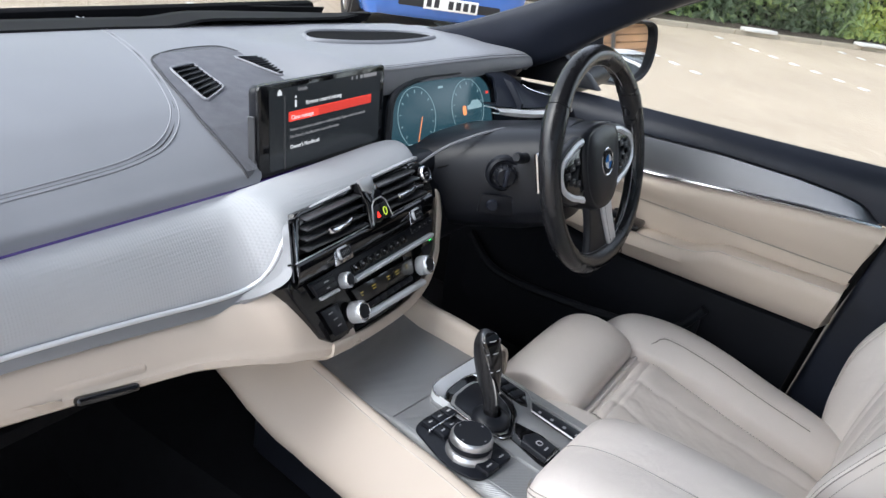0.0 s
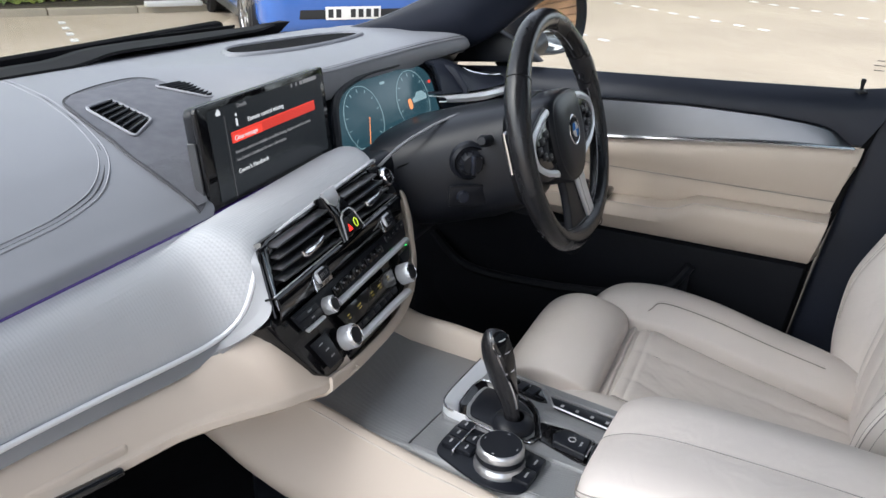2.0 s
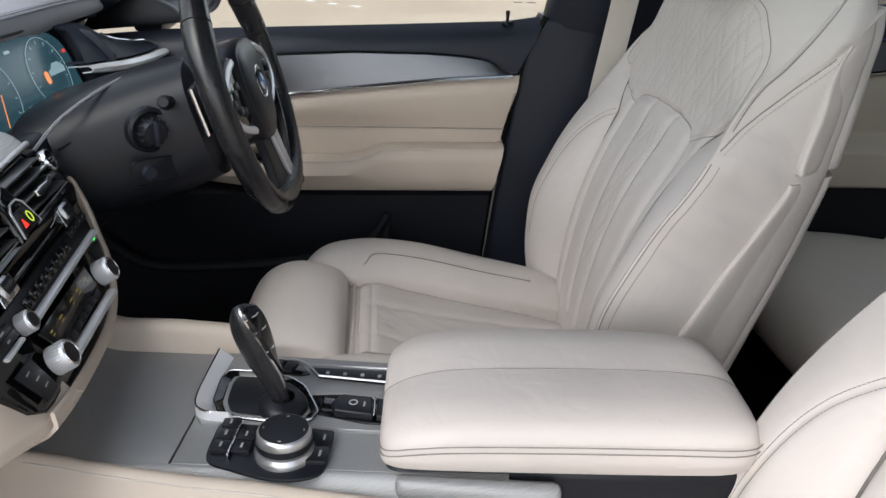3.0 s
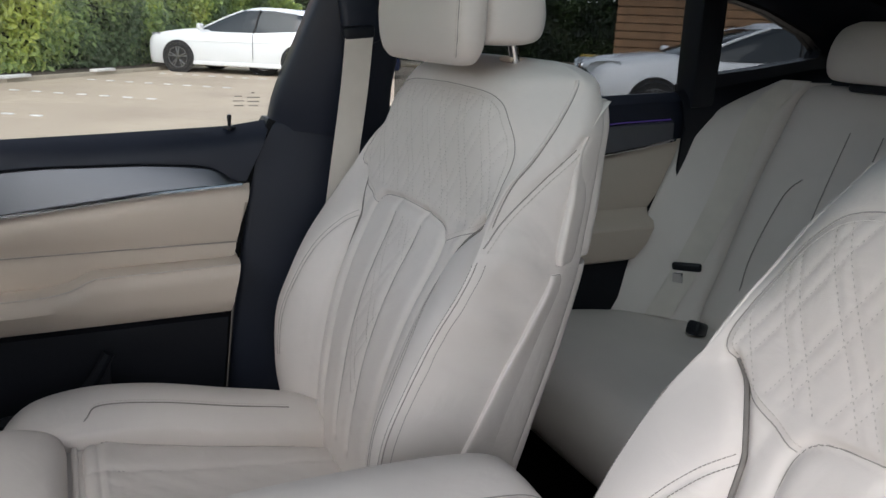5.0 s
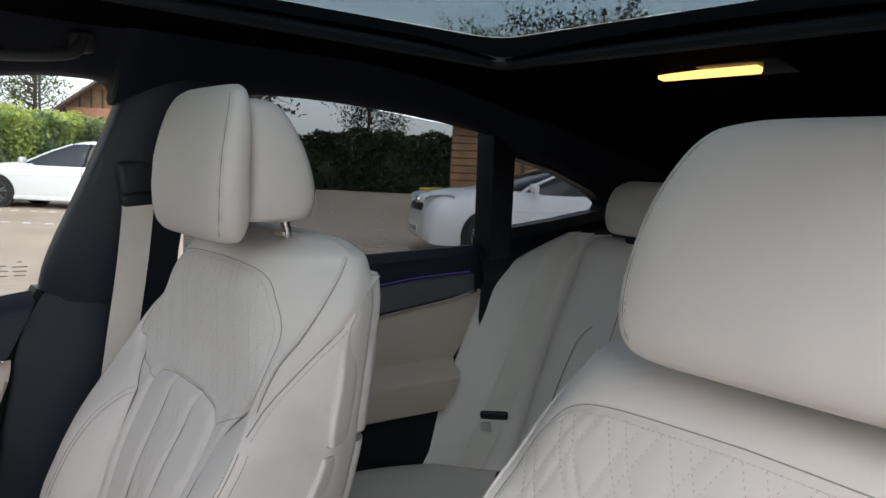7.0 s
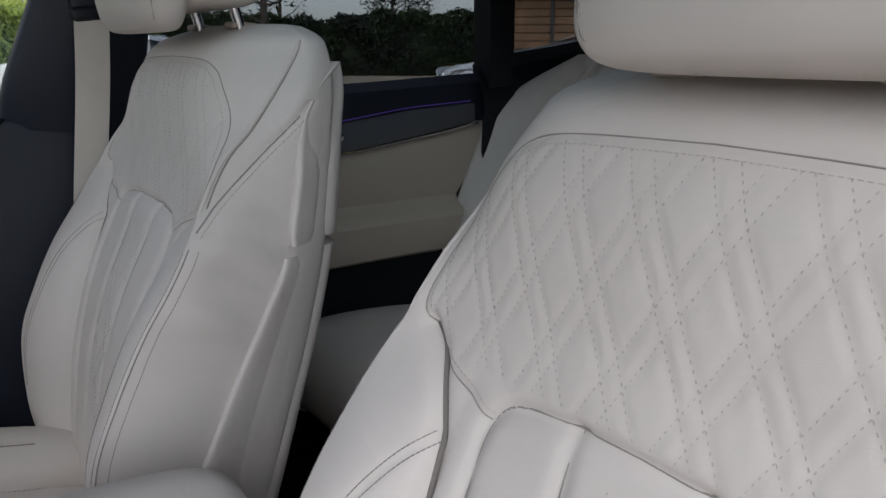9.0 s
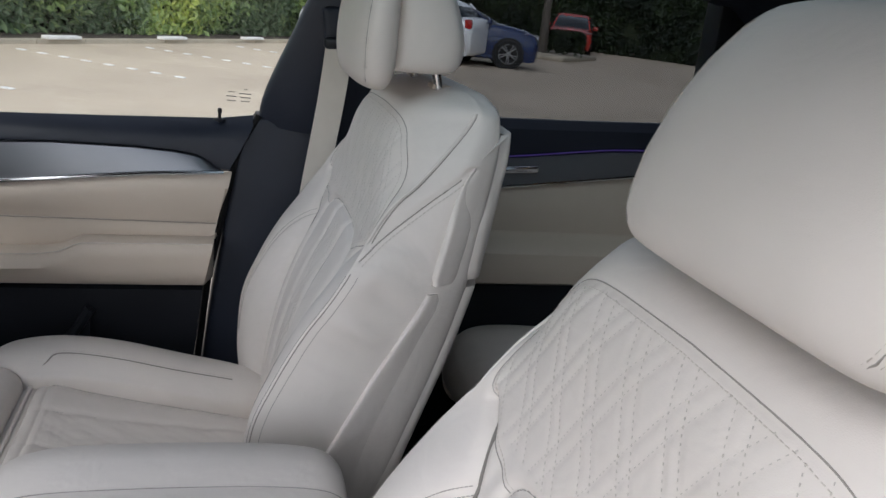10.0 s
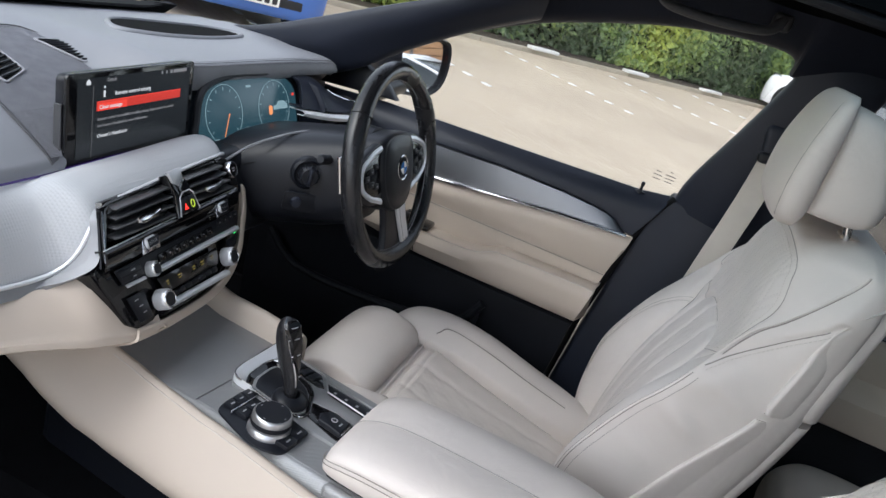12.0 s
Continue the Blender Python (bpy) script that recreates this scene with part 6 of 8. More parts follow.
def half_ring(z):
    """Half a section of the backrest, from the middle of its face round to the middle of its rear."""
    yc, xe, ye, xs, ys, xr, yr = (float(v) for v in back_at(z))
    px = xe * np.sin(np.linspace(0, 1, N_FRONT) * math.pi / 2 * 0.93) / math.sin(math.pi / 2 * 0.93)
    front = np.stack([px, seat_front(px, np.full(N_FRONT, z))], 1)
    ye = front[-1, 1]
    side_ = crom([(xe, ye), (xe * 0.6 + xs * 0.4 + 0.003, ye * 0.6 + ys * 0.4), (xs, ys), (xr * 0.4 + xs * 0.6 + 0.002, yr * 0.6 + ys * 0.4), (xr, yr), (xr * 0.8, yr - 0.008), (xr * 0.4, yr - 0.010), (0, yr - 0.010)], N_SIDE)[1:]
    # creases where the leather is drawn round the bolster, and the second shoulder seam
    u = np.clip((side_[:, 1] - ye) / (ys - ye - 1e-6), 0, 1)
    bell = np.exp(-((z - 0.83) / 0.085) ** 2) * np.sin(math.pi * np.clip(u, 0, 1)) ** 0.8
    side_[:, 0] += bell * (0.0034 * np.sin(6.28 * (z * 13 + u * 0.9)) + 0.0018 * np.sin(6.28 * (z * 29 + u * 1.7 + 0.3)))
    side_[:, 0] += 0.005 * np.exp(-((z - 0.895) / 0.022) ** 2) * np.exp(-((u - 0.18) / 0.22) ** 2)
    if 0.915 < z < 1.046:
        side_[:, 0] -= 0.0045 * np.exp(-(np.abs(side_[:, 1] - np.interp(z, *SEAM2)) / 0.006) ** 1.5)
    r = np.concatenate([front, side_])
    near = np.exp(-((np.arange(len(r)) - N_FRONT + 1) / 7.0) ** 2)[:, None]
    for _ in range(int(10 if z < 0.93 else 8)):
        m_ = r.copy()
        m_[1:-1] = (r[:-2] + 2 * r[1:-1] + r[2:]) / 4
        r = r + (m_ - r) * near
    return r


def back_body():
    zs = np.concatenate([np.linspace(0.50, 1.10, 215), np.linspace(1.103, 1.124, 10)])
    rings = []
    for z in zs:
        r = half_ring(z)
        rings.append([(x, y, z) for x, y in r] + [(-x, y, z) for x, y in r[-2:0:-1]])
    top = np.array(rings[-1])
    c = top.mean(0)
    for f, dz in ((0.8, 0.003), (0.45, 0.0045), (0.1, 0.005)):
        rings.append([tuple(c + (p - c) * (f, f, 1) + (0, 0, dz)) for p in top])
    return loft(rings)


def along_edge(zs, shift, lift, fade=0.0):
    """A line beside the front edge of the backrest, so many steps round from it."""
    out = []
    for z in zs:
        r = half_ring(z)
        i = N_FRONT - 1 + shift
        t = r[i + 1] - r[i - 1]
        n_ = np.array((-t[1], t[0])) / (np.hypot(*t) + 1e-9)
        h = lift if not fade else lift - 0.004 * float(1 - smooth((z - zs[0]) / fade))
        out.append((r[i, 0] + n_[0] * h, r[i, 1] + n_[1] * h, z))
    return out


def on_side(zs, ys_, lift):
    """Points of the backrest's side at the given heights and depths."""
    out = []
    for z, y in zip(zs, ys_):
        r = half_ring(z)[N_FRONT - 1:N_FRONT + 40]
        out.append((float(np.interp(-y, -r[:, 1], r[:, 0])) + lift, y, z))
    return out


def flip(pts, s):
    return [(s * x, y, z) for x, y, z in pts]


def on_seat(curve, lift=0.0006):
    a = np.array(curve)
    y = seat_front(a[:, 0], a[:, 1])
    return [(x, yv + lift, z) for (x, z), yv in zip(curve, y)]


def resample(c, n):
    c = np.array(c)
    L = np.concatenate([[0], np.cumsum(np.hypot(*np.diff(c, axis=0).T))])
    t = np.linspace(0, L[-1], n)
    return [(float(np.interp(v, L, c[:, 0])), float(np.interp(v, L, c[:, 1]))) for v in t]


def offset(c, d):
    a = np.array(c)
    t = np.gradient(a, axis=0)
    nrm_ = np.stack([-t[:, 1], t[:, 0]], 1) / (np.linalg.norm(t, axis=1)[:, None] + 1e-9)
    return [tuple(q) for q in a + nrm_ * d]


def stitches(curve, length=0.0038, gap=0.0022, r=0.00052):
    """A row of single thread stitches joined as one strand."""
    bm = bmesh.new()
    pts = [Vector(p) for p in curve]
    L = [0.0]
    for a, b in zip(pts, pts[1:]):
        L.append(L[-1] + (b - a).length)
    at = lambda v: Vector([float(np.interp(v, L, [p[k] for p in pts])) for k in range(3)])
    v = 0.0
    while v + length < L[-1]:
        a, b = at(v), at(v + length)
        d = (b - a).normalized()
        u = d.orthogonal().normalized()
        w = d.cross(u)
        ra = [bm.verts.new(p + r * q) for p in (a, b) for q in (u, w, -u, -w)]
        for k in range(4):
            bm.faces.new((ra[k], ra[(k + 1) % 4], ra[4 + (k + 1) % 4], ra[4 + k]))
        v += length + gap
    return bm


def pillow(rows_, n_len, n_ring, caps=True):
    """A soft body through hand-drawn rings, smoothed both ways."""
    rr = [crom(r, n_ring, True) for r in rows_]
    cols = [crom([r[k] for r in rr], n_len) for k in range(n_ring)]
    rings = [[tuple(cols[k][j]) for k in range(n_ring)] for j in range(n_len)]
    return loft(rings, caps)


HEAD = ((1.118, 0.090, -0.588, -0.606), (1.121, 0.116, -0.576, -0.612), (1.132, 0.130, -0.567, -0.618), (1.15, 0.137, -0.562, -0.622), (1.18, 0.140, -0.560, -0.622), (1.22, 0.139, -0.563, -0.622), (1.255, 0.134, -0.571, -0.622), (1.285, 0.124, -0.581, -0.621), (1.303, 0.110, -0.591, -0.620), (1.312, 0.085, -0.601, -0.619))


def shell_row(z, hold=0.0, lift=1.0, out=0.0):
    """A section of the hard shell that wraps the whole rear of the backrest, from one front edge to the other."""
    _c, _xe, _ye, xs, ys, xr, yr = (float(v) for v in back_at(z))
    ys = ys - hold
    k = 0.006 * lift + out
    half = [(xs - 0.022, ys + 0.001), (xs - 0.010, ys + 0.0015), (xs + k * 0.35, ys + 0.001), (xs + k * 0.9, ys - 0.003), (xs * 0.85 + xr * 0.15 + k, ys * 0.8 + yr * 0.2), (xs * 0.5 + xr * 0.5 + k, (ys + yr) / 2), (xr + k, yr + 0.012),
            (xr + k - 0.004, yr - 0.006), (xr - 0.014, yr - 0.018 - out), (xr - 0.05, yr - 0.024 - out), (xr * 0.3, yr - 0.030 - out)]
    half = [tuple(q) for q in crom(half, 40)]
    return [(x, y, z) for x, y in half] + [(-x, y, z) for x, y in half[::-1]]


CX = -0.050


def front_seat(name, label):
    st = empty(name, None, label, "car seat", "front seats")
    back = part("backrest", back_body(), CREAM, st, "cream quilted leather backrest", 75)
    for s in (-1, 1):
        m_ = (lambda c: c) if s > 0 else mirror_x
        for c, n_ in ((PANEL, 60), (BOLSTER, 50), (CHAN, 20), (YOKE, 70)):
            # dark tubes lie in the seams and grooves, their shade put into the colour
            part("piping", tube(on_seat(resample(m_(c), n_), 0.0003 if c is not BOLSTER else 0.002), (0.0006 if c is YOKE else 0.0008) if c is not BOLSTER else 0.0028, 6), SEAM if c is not BOLSTER else GROOVE_SHADE, back)
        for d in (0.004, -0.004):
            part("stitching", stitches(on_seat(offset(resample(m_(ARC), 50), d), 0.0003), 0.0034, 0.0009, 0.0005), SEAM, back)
        part("stitching", stitches(on_seat(offset(resample(m_(YOKE), 80), 0.006 * s), 0.0002), 0.003, 0.0016, 0.0004), THREAD, back)
        zs_ = np.linspace(0.60, 0.905, 60)
        for shift in (-3, 0, 3):
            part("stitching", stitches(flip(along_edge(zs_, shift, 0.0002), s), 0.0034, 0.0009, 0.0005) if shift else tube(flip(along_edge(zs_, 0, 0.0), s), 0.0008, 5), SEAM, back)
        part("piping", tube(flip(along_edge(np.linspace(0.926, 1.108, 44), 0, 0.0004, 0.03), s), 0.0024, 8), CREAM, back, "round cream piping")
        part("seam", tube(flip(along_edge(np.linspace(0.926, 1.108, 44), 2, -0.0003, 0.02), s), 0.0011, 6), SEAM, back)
        z2 = np.linspace(0.919, 1.030, 30)
        part("side_seam", tube(flip(on_side(z2, np.interp(z2, *SEAM2), -0.0002), s), 0.0010, 6), SEAM, back)
        part("stitching", stitches(flip(on_side(z2 - 0.004, np.interp(z2, *SEAM2) - 0.003, 0.0006), s), 0.004, 0.002, 0.0006), THREAD, back)
    rows_u = [shell_row(z, lerp(z, [0.896, 0.905, 1.0, 1.03, 1.062, 1.085], [0.004, 0, 0, 0.004, 0.016, 0.034]), lerp(z, [0.896, 0.902, 0.97, 1.04, 1.085], [0.7, 1.2, 1.2, -0.8, -1.6]), 0.002) for z in np.concatenate([[0.894, 0.8955], np.linspace(0.898, 1.085, 30)])]
    rows_u = [[(x * 0.97, y + 0.006, z) for x, y, z in rows_u[0]]] + rows_u
    part("back_shell", loft(rows_u), CREAM, st, "upper cream shell of the seat back", 50)
    rows_l = [shell_row(z, 0.0, lerp(z, [0.87, 0.884], [1.0, 0.5])) for z in np.concatenate([np.linspace(0.46, 0.874, 30), [0.878, 0.882]])]
    part("lower_shell", loft(rows_l), CREAM, st, "lower cream shell of the seat back", 50)
    # stitched diamond lines of the shoulder panel and of the middle strip
    for sgn in (1, -1):
        for k in range(-60, 20):
            run = []
            for z in list(np.linspace(0.65, 1.084, 170)) + [None]:
                x = None
                if z is not None:
                    x = sgn * (Q_SLOPE * z + (k // 2 + Q_GAP * (k % 2)) * Q_PITCH)
                    lim = float(np.interp(z, *HALF_Q)) - 0.004 if z > 0.926 else (0.0 if z > 0.900 else float(np.interp(z, [0.56, 0.917], [0.024, 0.043])) - 0.002)
                    x = x if abs(x) < lim else None
                if x is not None:
                    run.append((x, z))
                    continue
                if len(run) > 3:
                    part("quilt_stitch", stitches(on_seat(run, 0.0002), 0.0020, 0.0032, 0.0005), QUILT, back)
                run = []
    # headrest: front cushion with a rear shell
    hr = []
    for z, w, yf, yr in HEAD:
        cy, hy = (yf + yr) / 2, (yf - yr) / 2
        hr.append([(x, y, z) for x, y in oval(0, cy, w, hy, 3.0, 20)])
    head = part("headrest", pillow(hr, 40, 70), CREAM, st, "plump cream leather headrest", 70)
    sh = []
    for z, w, yf, yr in ((1.144, 0.090, -0.606, -0.665), (1.147, 0.116, -0.600, -0.694), (1.158, 0.126, -0.600, -0.713), (1.19, 0.128, -0.600, -0.717), (1.235, 0.124, -0.602, -0.703), (1.272, 0.114, -0.604, -0.683), (1.292, 0.097, -0.608, -0.666), (1.298, 0.07, -0.612, -0.650)):
        cy, hy = (yf + yr) / 2, (yf - yr) / 2
        sh.append([(x, y, z) for x, y in oval(0, cy, w, hy, 3.6, 20)])
    part("rear_cushion", pillow(sh, 34, 60), CREAM, head, "rear half of the headrest", 70)
    for s in (-1, 1):
        for off, mm in ((-0.0085, THREAD), (-0.0115, SEAM), (-0.0145, THREAD)):
            ed_ = []
            for z in np.linspace(1.124, 1.300, 46):
                w, yf, yr = (float(np.interp(z, [r[0] for r in HEAD], [r[k] for r in HEAD])) for k in (1, 2, 3))
                x = w + off
                ed_.append((s * x, (yf + yr) / 2 + (yf - yr) / 2 * (1 - (x / w) ** 3.0) ** (1 / 3.0) + 0.0004, z))
            part("stitching", tube(ed_, 0.0007, 5) if mm is SEAM else stitches(ed_), mm, head)
        part("post", tube([(s * 0.072, -0.694, 1.09), (s * 0.072, -0.686, 1.13), (s * 0.072, -0.672, 1.18)], 0.0065, 14), CHROME, head, "chrome headrest post")
        part("collar", rbox(0.034, 0.030, 0.008, 0.0035, 3, pose(s * 0.072, -0.693, 1.126, 4, 0, 0)), CREAM_D, st)
    # cushion
    main = []
    for y, w, zt, zb in ((-0.52, 0.11, 0.490, 0.43), (-0.49, 0.122, 0.512, 0.42), (-0.42, 0.126, 0.530, 0.42), (-0.30, 0.127, 0.556, 0.43), (-0.20, 0.127, 0.581, 0.44), (-0.155, 0.126, 0.595, 0.45), (-0.135, 0.122, 0.592, 0.455), (-0.129, 0.114, 0.578, 0.47)):
        main.append([(CX + x, y, z) for x, z in ((-w, zb), (-w, zt - 0.03), (-w * 0.95, zt - 0.003), (-w * 0.6, zt + 0.001), (0, zt - 0.003), (w * 0.6, zt + 0.001), (w * 0.95, zt - 0.003), (w, zt - 0.03), (w, zb), (0, zb - 0.004))])
    bm = pillow(main, 120, 150)
    for v in bm.verts:
        floor_z = lerp(v.co.y, [-0.52, -0.42, -0.30, -0.20, -0.135], [0.45, 0.500, 0.526, 0.551, 0.560])
        if v.co.z > floor_z:
            qx, qy = abs(v.co.x - CX), v.co.y
            edge = 0.046 + 0.030 * (qy + 0.15) / -0.3
            dent = 0.0050 * math.exp(-abs(qx - edge) / 0.006) + 0.004 * math.exp(-abs(qy + 0.150) / 0.005)
            if qx < edge and -0.42 < qy < -0.16:
                dent += 0.0022 * (1 - float(quilt(np.array(v.co.x - CX), np.array(v.co.y), 0.044)))
            dent += 0.0016 * math.sin(qy * 95 + v.co.x * 40) * math.exp(-((qx - 0.09) / 0.03) ** 2) * smooth((qy + 0.50) / 0.1)
            v.co.z -= dent
    cu = part("cushion", bm, CREAM, st, "cream leather seat cushion with quilted middle", 75)
    for k in (-1, 1):
        part("stitching", stitches([(CX + k * (0.118 if y < -0.16 else 0.114), y, lerp(y, [-0.42, -0.30, -0.20, -0.155], [0.5285, 0.5545, 0.5795, 0.5935])) for y in np.linspace(-0.155, -0.43, 40)]), SEAM, cu)
        part("stitching", stitches([(CX + k * (0.046 + 0.030 * (y + 0.15) / -0.3), y, lerp(y, [-0.42, -0.30, -0.20, -0.155], [0.524, 0.550, 0.575, 0.589])) for y in np.linspace(-0.16, -0.43, 40)]), SEAM, cu)
    thigh = []
    for y, w, zt, zb in ((-0.112, 0.122, 0.590, 0.50), (-0.105, 0.132, 0.612, 0.47), (-0.08, 0.137, 0.628, 0.46), (-0.03, 0.138, 0.637, 0.46), (0.012, 0.137, 0.624, 0.455), (0.040, 0.132, 0.594, 0.45), (0.056, 0.126, 0.545, 0.45), (0.052, 0.115, 0.475, 0.46)):
        thigh.append([(CX + x, y, z) for x, z in ((-w, zb), (-w, zt - 0.035), (-w * 0.93, zt - 0.008), (-w * 0.6, zt), (0, zt + 0.001), (w * 0.6, zt), (w * 0.93, zt - 0.008), (w, zt - 0.035), (w, zb), (0, zb - 0.004))])
    part("bellows", rbox(0.252, 0.034, 0.10, 0.008, 3, pose(CX, -0.121, 0.534)), CREAM, st, "cream bellows behind the thigh support")
    part("bellows_fold", tube([(CX + x, -0.121, 0.5855) for x in np.linspace(-0.122, 0.122, 9)], 0.004, 8), CREAM, st)
    part("thigh_support", pillow(thigh, 40, 60), CREAM, st, "plain cream thigh support", 75)
    for s in (-1, 1):
        bo = []
        prof_b = ((-0.022, 0.186, 0.036, 0.560, 0.50), (-0.032, 0.192, 0.054, 0.590, 0.48), (-0.060, 0.196, 0.066, 0.616, 0.47), (-0.10, 0.198, 0.071, 0.628, 0.46), (-0.16, 0.199, 0.073, 0.631, 0.45), (-0.24, 0.199, 0.074, 0.621, 0.44), (-0.34, 0.198, 0.073, 0.597, 0.43), (-0.43, 0.195, 0.068, 0.578, 0.43), (-0.50, 0.190, 0.055, 0.56, 0.44))
        for y, c, w, zt, zb in prof_b:
            bo.append([(CX + s * x, y, z) for x, z in ((c - w * 0.90, zb), (c - w, zt - 0.052), (c - w * 0.86, zt - 0.022), (c - w * 0.35, zt - 0.002), (c + w * 0.35, zt - 0.003), (c + w * 0.88, zt - 0.028), (c + w, zt - 0.075), (c + w * 0.9, zb))])
        b_ = part("cushion_bolster", pillow(bo, 60, 60), CREAM, st, "raised cream side bolster", 75)
        line = [(CX + s * (c - w * (0.86 if y > -0.09 else 0.50)), y, zt - (0.018 if y > -0.09 else 0.0045)) for y, c, w, zt, zb in prof_b[3:8]]
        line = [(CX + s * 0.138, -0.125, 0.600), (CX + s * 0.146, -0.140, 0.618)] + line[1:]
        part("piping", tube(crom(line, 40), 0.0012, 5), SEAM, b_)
        part("stitching", stitches([(x + s * 0.005, y, z + 0.0016) for x, y, z in crom(line[1:], 40)]), THREAD, b_)
        part("side_trim", prism([(0.0, 0.46), (-0.06, 0.48), (-0.50, 0.48), (-0.56, 0.43), (-0.52, 0.36), (-0.02, 0.38)], 0.03, 0.008, side(CX + s * 0.255 - 0.015)), BLACK, st, "black plastic seat side trim")
    part("slide_rail", rbox(0.36, 0.46, 0.12, 0.02, 2, pose(0, -0.25, 0.40)), BLACK, st)
    return st


driver_seat = front_seat("bucket_seat", "cream quilted leather car seat, empty, beside the driver's door")
driver_seat.matrix_basis = pose(0.388, 0, 0)
for ob in driver_seat.children:
    if ob.name.startswith("headrest"):
        ob.matrix_basis = pose(-0.012, 0, 0)
passenger_seat = copy_thing(driver_seat, pose(-0.358, -0.062, -0.042))
for ob in passenger_seat.children:
    if ob.name.startswith("headrest"):
        ob.matrix_basis = pose(-0.022, -0.702, 1.088, 18.6, 0, 0) @ pose(0, 0.67, -1.1)
passenger_seat["label"] = "cream quilted leather front passenger seat beside the open door"

# seat belt on the pillar
belt = empty("seat_belt", None, "beige seat belt hanging from its anchor on the pillar", "seat belt")
part("anchor_cover", rbox(0.024, 0.066, 0.085, 0.011, 4, pose(0.664, -0.600, 1.172, -10, 0, 0)), NAVY, belt, "black anchor cover")
part("loop", rbox(0.02, 0.055, 0.022, 0.007, 3, pose(0.652, -0.594, 1.150, -6, 0, 0)), BLACK, belt)
bl = crom([(0.645, -0.594, 1.150), (0.648, -0.586, 1.05), (0.653, -0.568, 0.90), (0.660, -0.545, 0.70), (0.668, -0.52, 0.50)], 24)
part("webbing", sheet([[tuple(q + (0, -0.024, 0)), tuple(q), tuple(q + (0, 0.024, 0))] for q in bl], 0.0016, (-1, 0, 0)), BELT, belt, "beige webbing")

# ---- rear bench ----
WING = ((0.555, (0.705, -1.195), (0.575, -1.350)), (0.66, (0.705, -1.245), (0.580, -1.395)), (0.79, (0.704, -1.298), (0.582, -1.432)), (0.90, (0.702, -1.346), (0.580, -1.488)), (0.97, (0.698, -1.378), (0.577, -1.512)), (1.03, (0.676, -1.465), (0.575, -1.535)), (1.085, (0.640, -1.575), (0.568, -1.575)))


def wing_y(x, z):
    """Depth of the bench's side wing at one height."""
    q = [lerp(z, [r[0] for r in WING], [r[j][k] for r in WING]) for j, k in ((1, 0), (1, 1), (2, 0), (2, 1))]
    return q[1] + (q[3] - q[1]) * (q[0] - x) / (q[0] - q[2])


bench = empty("rear_bench", None, "cream leather rear bench with side wings and headrests", "car seat")
rb = []
for x, wy in ((-0.60, 0.0), (-0.565, 0.03), (-0.40, 0.0), (-0.13, 0.035), (0.0, 0.02), (0.13, 0.035), (0.40, 0.0), (0.545, 0.03), (0.575, 0.0)):
    rb.append([(x, y + wy * 0.5, z) for y, z in ((-1.375, 0.56), (-1.415, 0.70), (-1.475, 0.86), (-1.54, 1.0), (-1.57, 1.055), (-1.61, 1.080), (-1.66, 1.06), (-1.66, 0.9), (-1.60, 0.6), (-1.50, 0.52))])
part("backrest", pillow(rb, 140, 70), CREAM, bench, "cream leather rear backrest", 75)
rc = []
for x in (-0.68, -0.66, -0.4, -0.14, 0, 0.14, 0.4, 0.66, 0.68):
    e = 0.03 if abs(x) > 0.67 else 0.0
    dip = 0.012 * math.cos(x * 8)
    rc.append([(x, y, z - e * 0.5 - dip * (0.3 if z > 0.55 else 0)) for y, z in ((-0.885, 0.45), (-0.870, 0.52), (-0.892, 0.575), (-0.95, 0.600), (-1.10, 0.596), (-1.30, 0.570), (-1.44, 0.56), (-1.45, 0.50), (-1.2, 0.42), (-0.95, 0.42))])
part("cushion", pillow(rc, 70, 70), CREAM, bench, "cream leather rear cushion", 75)
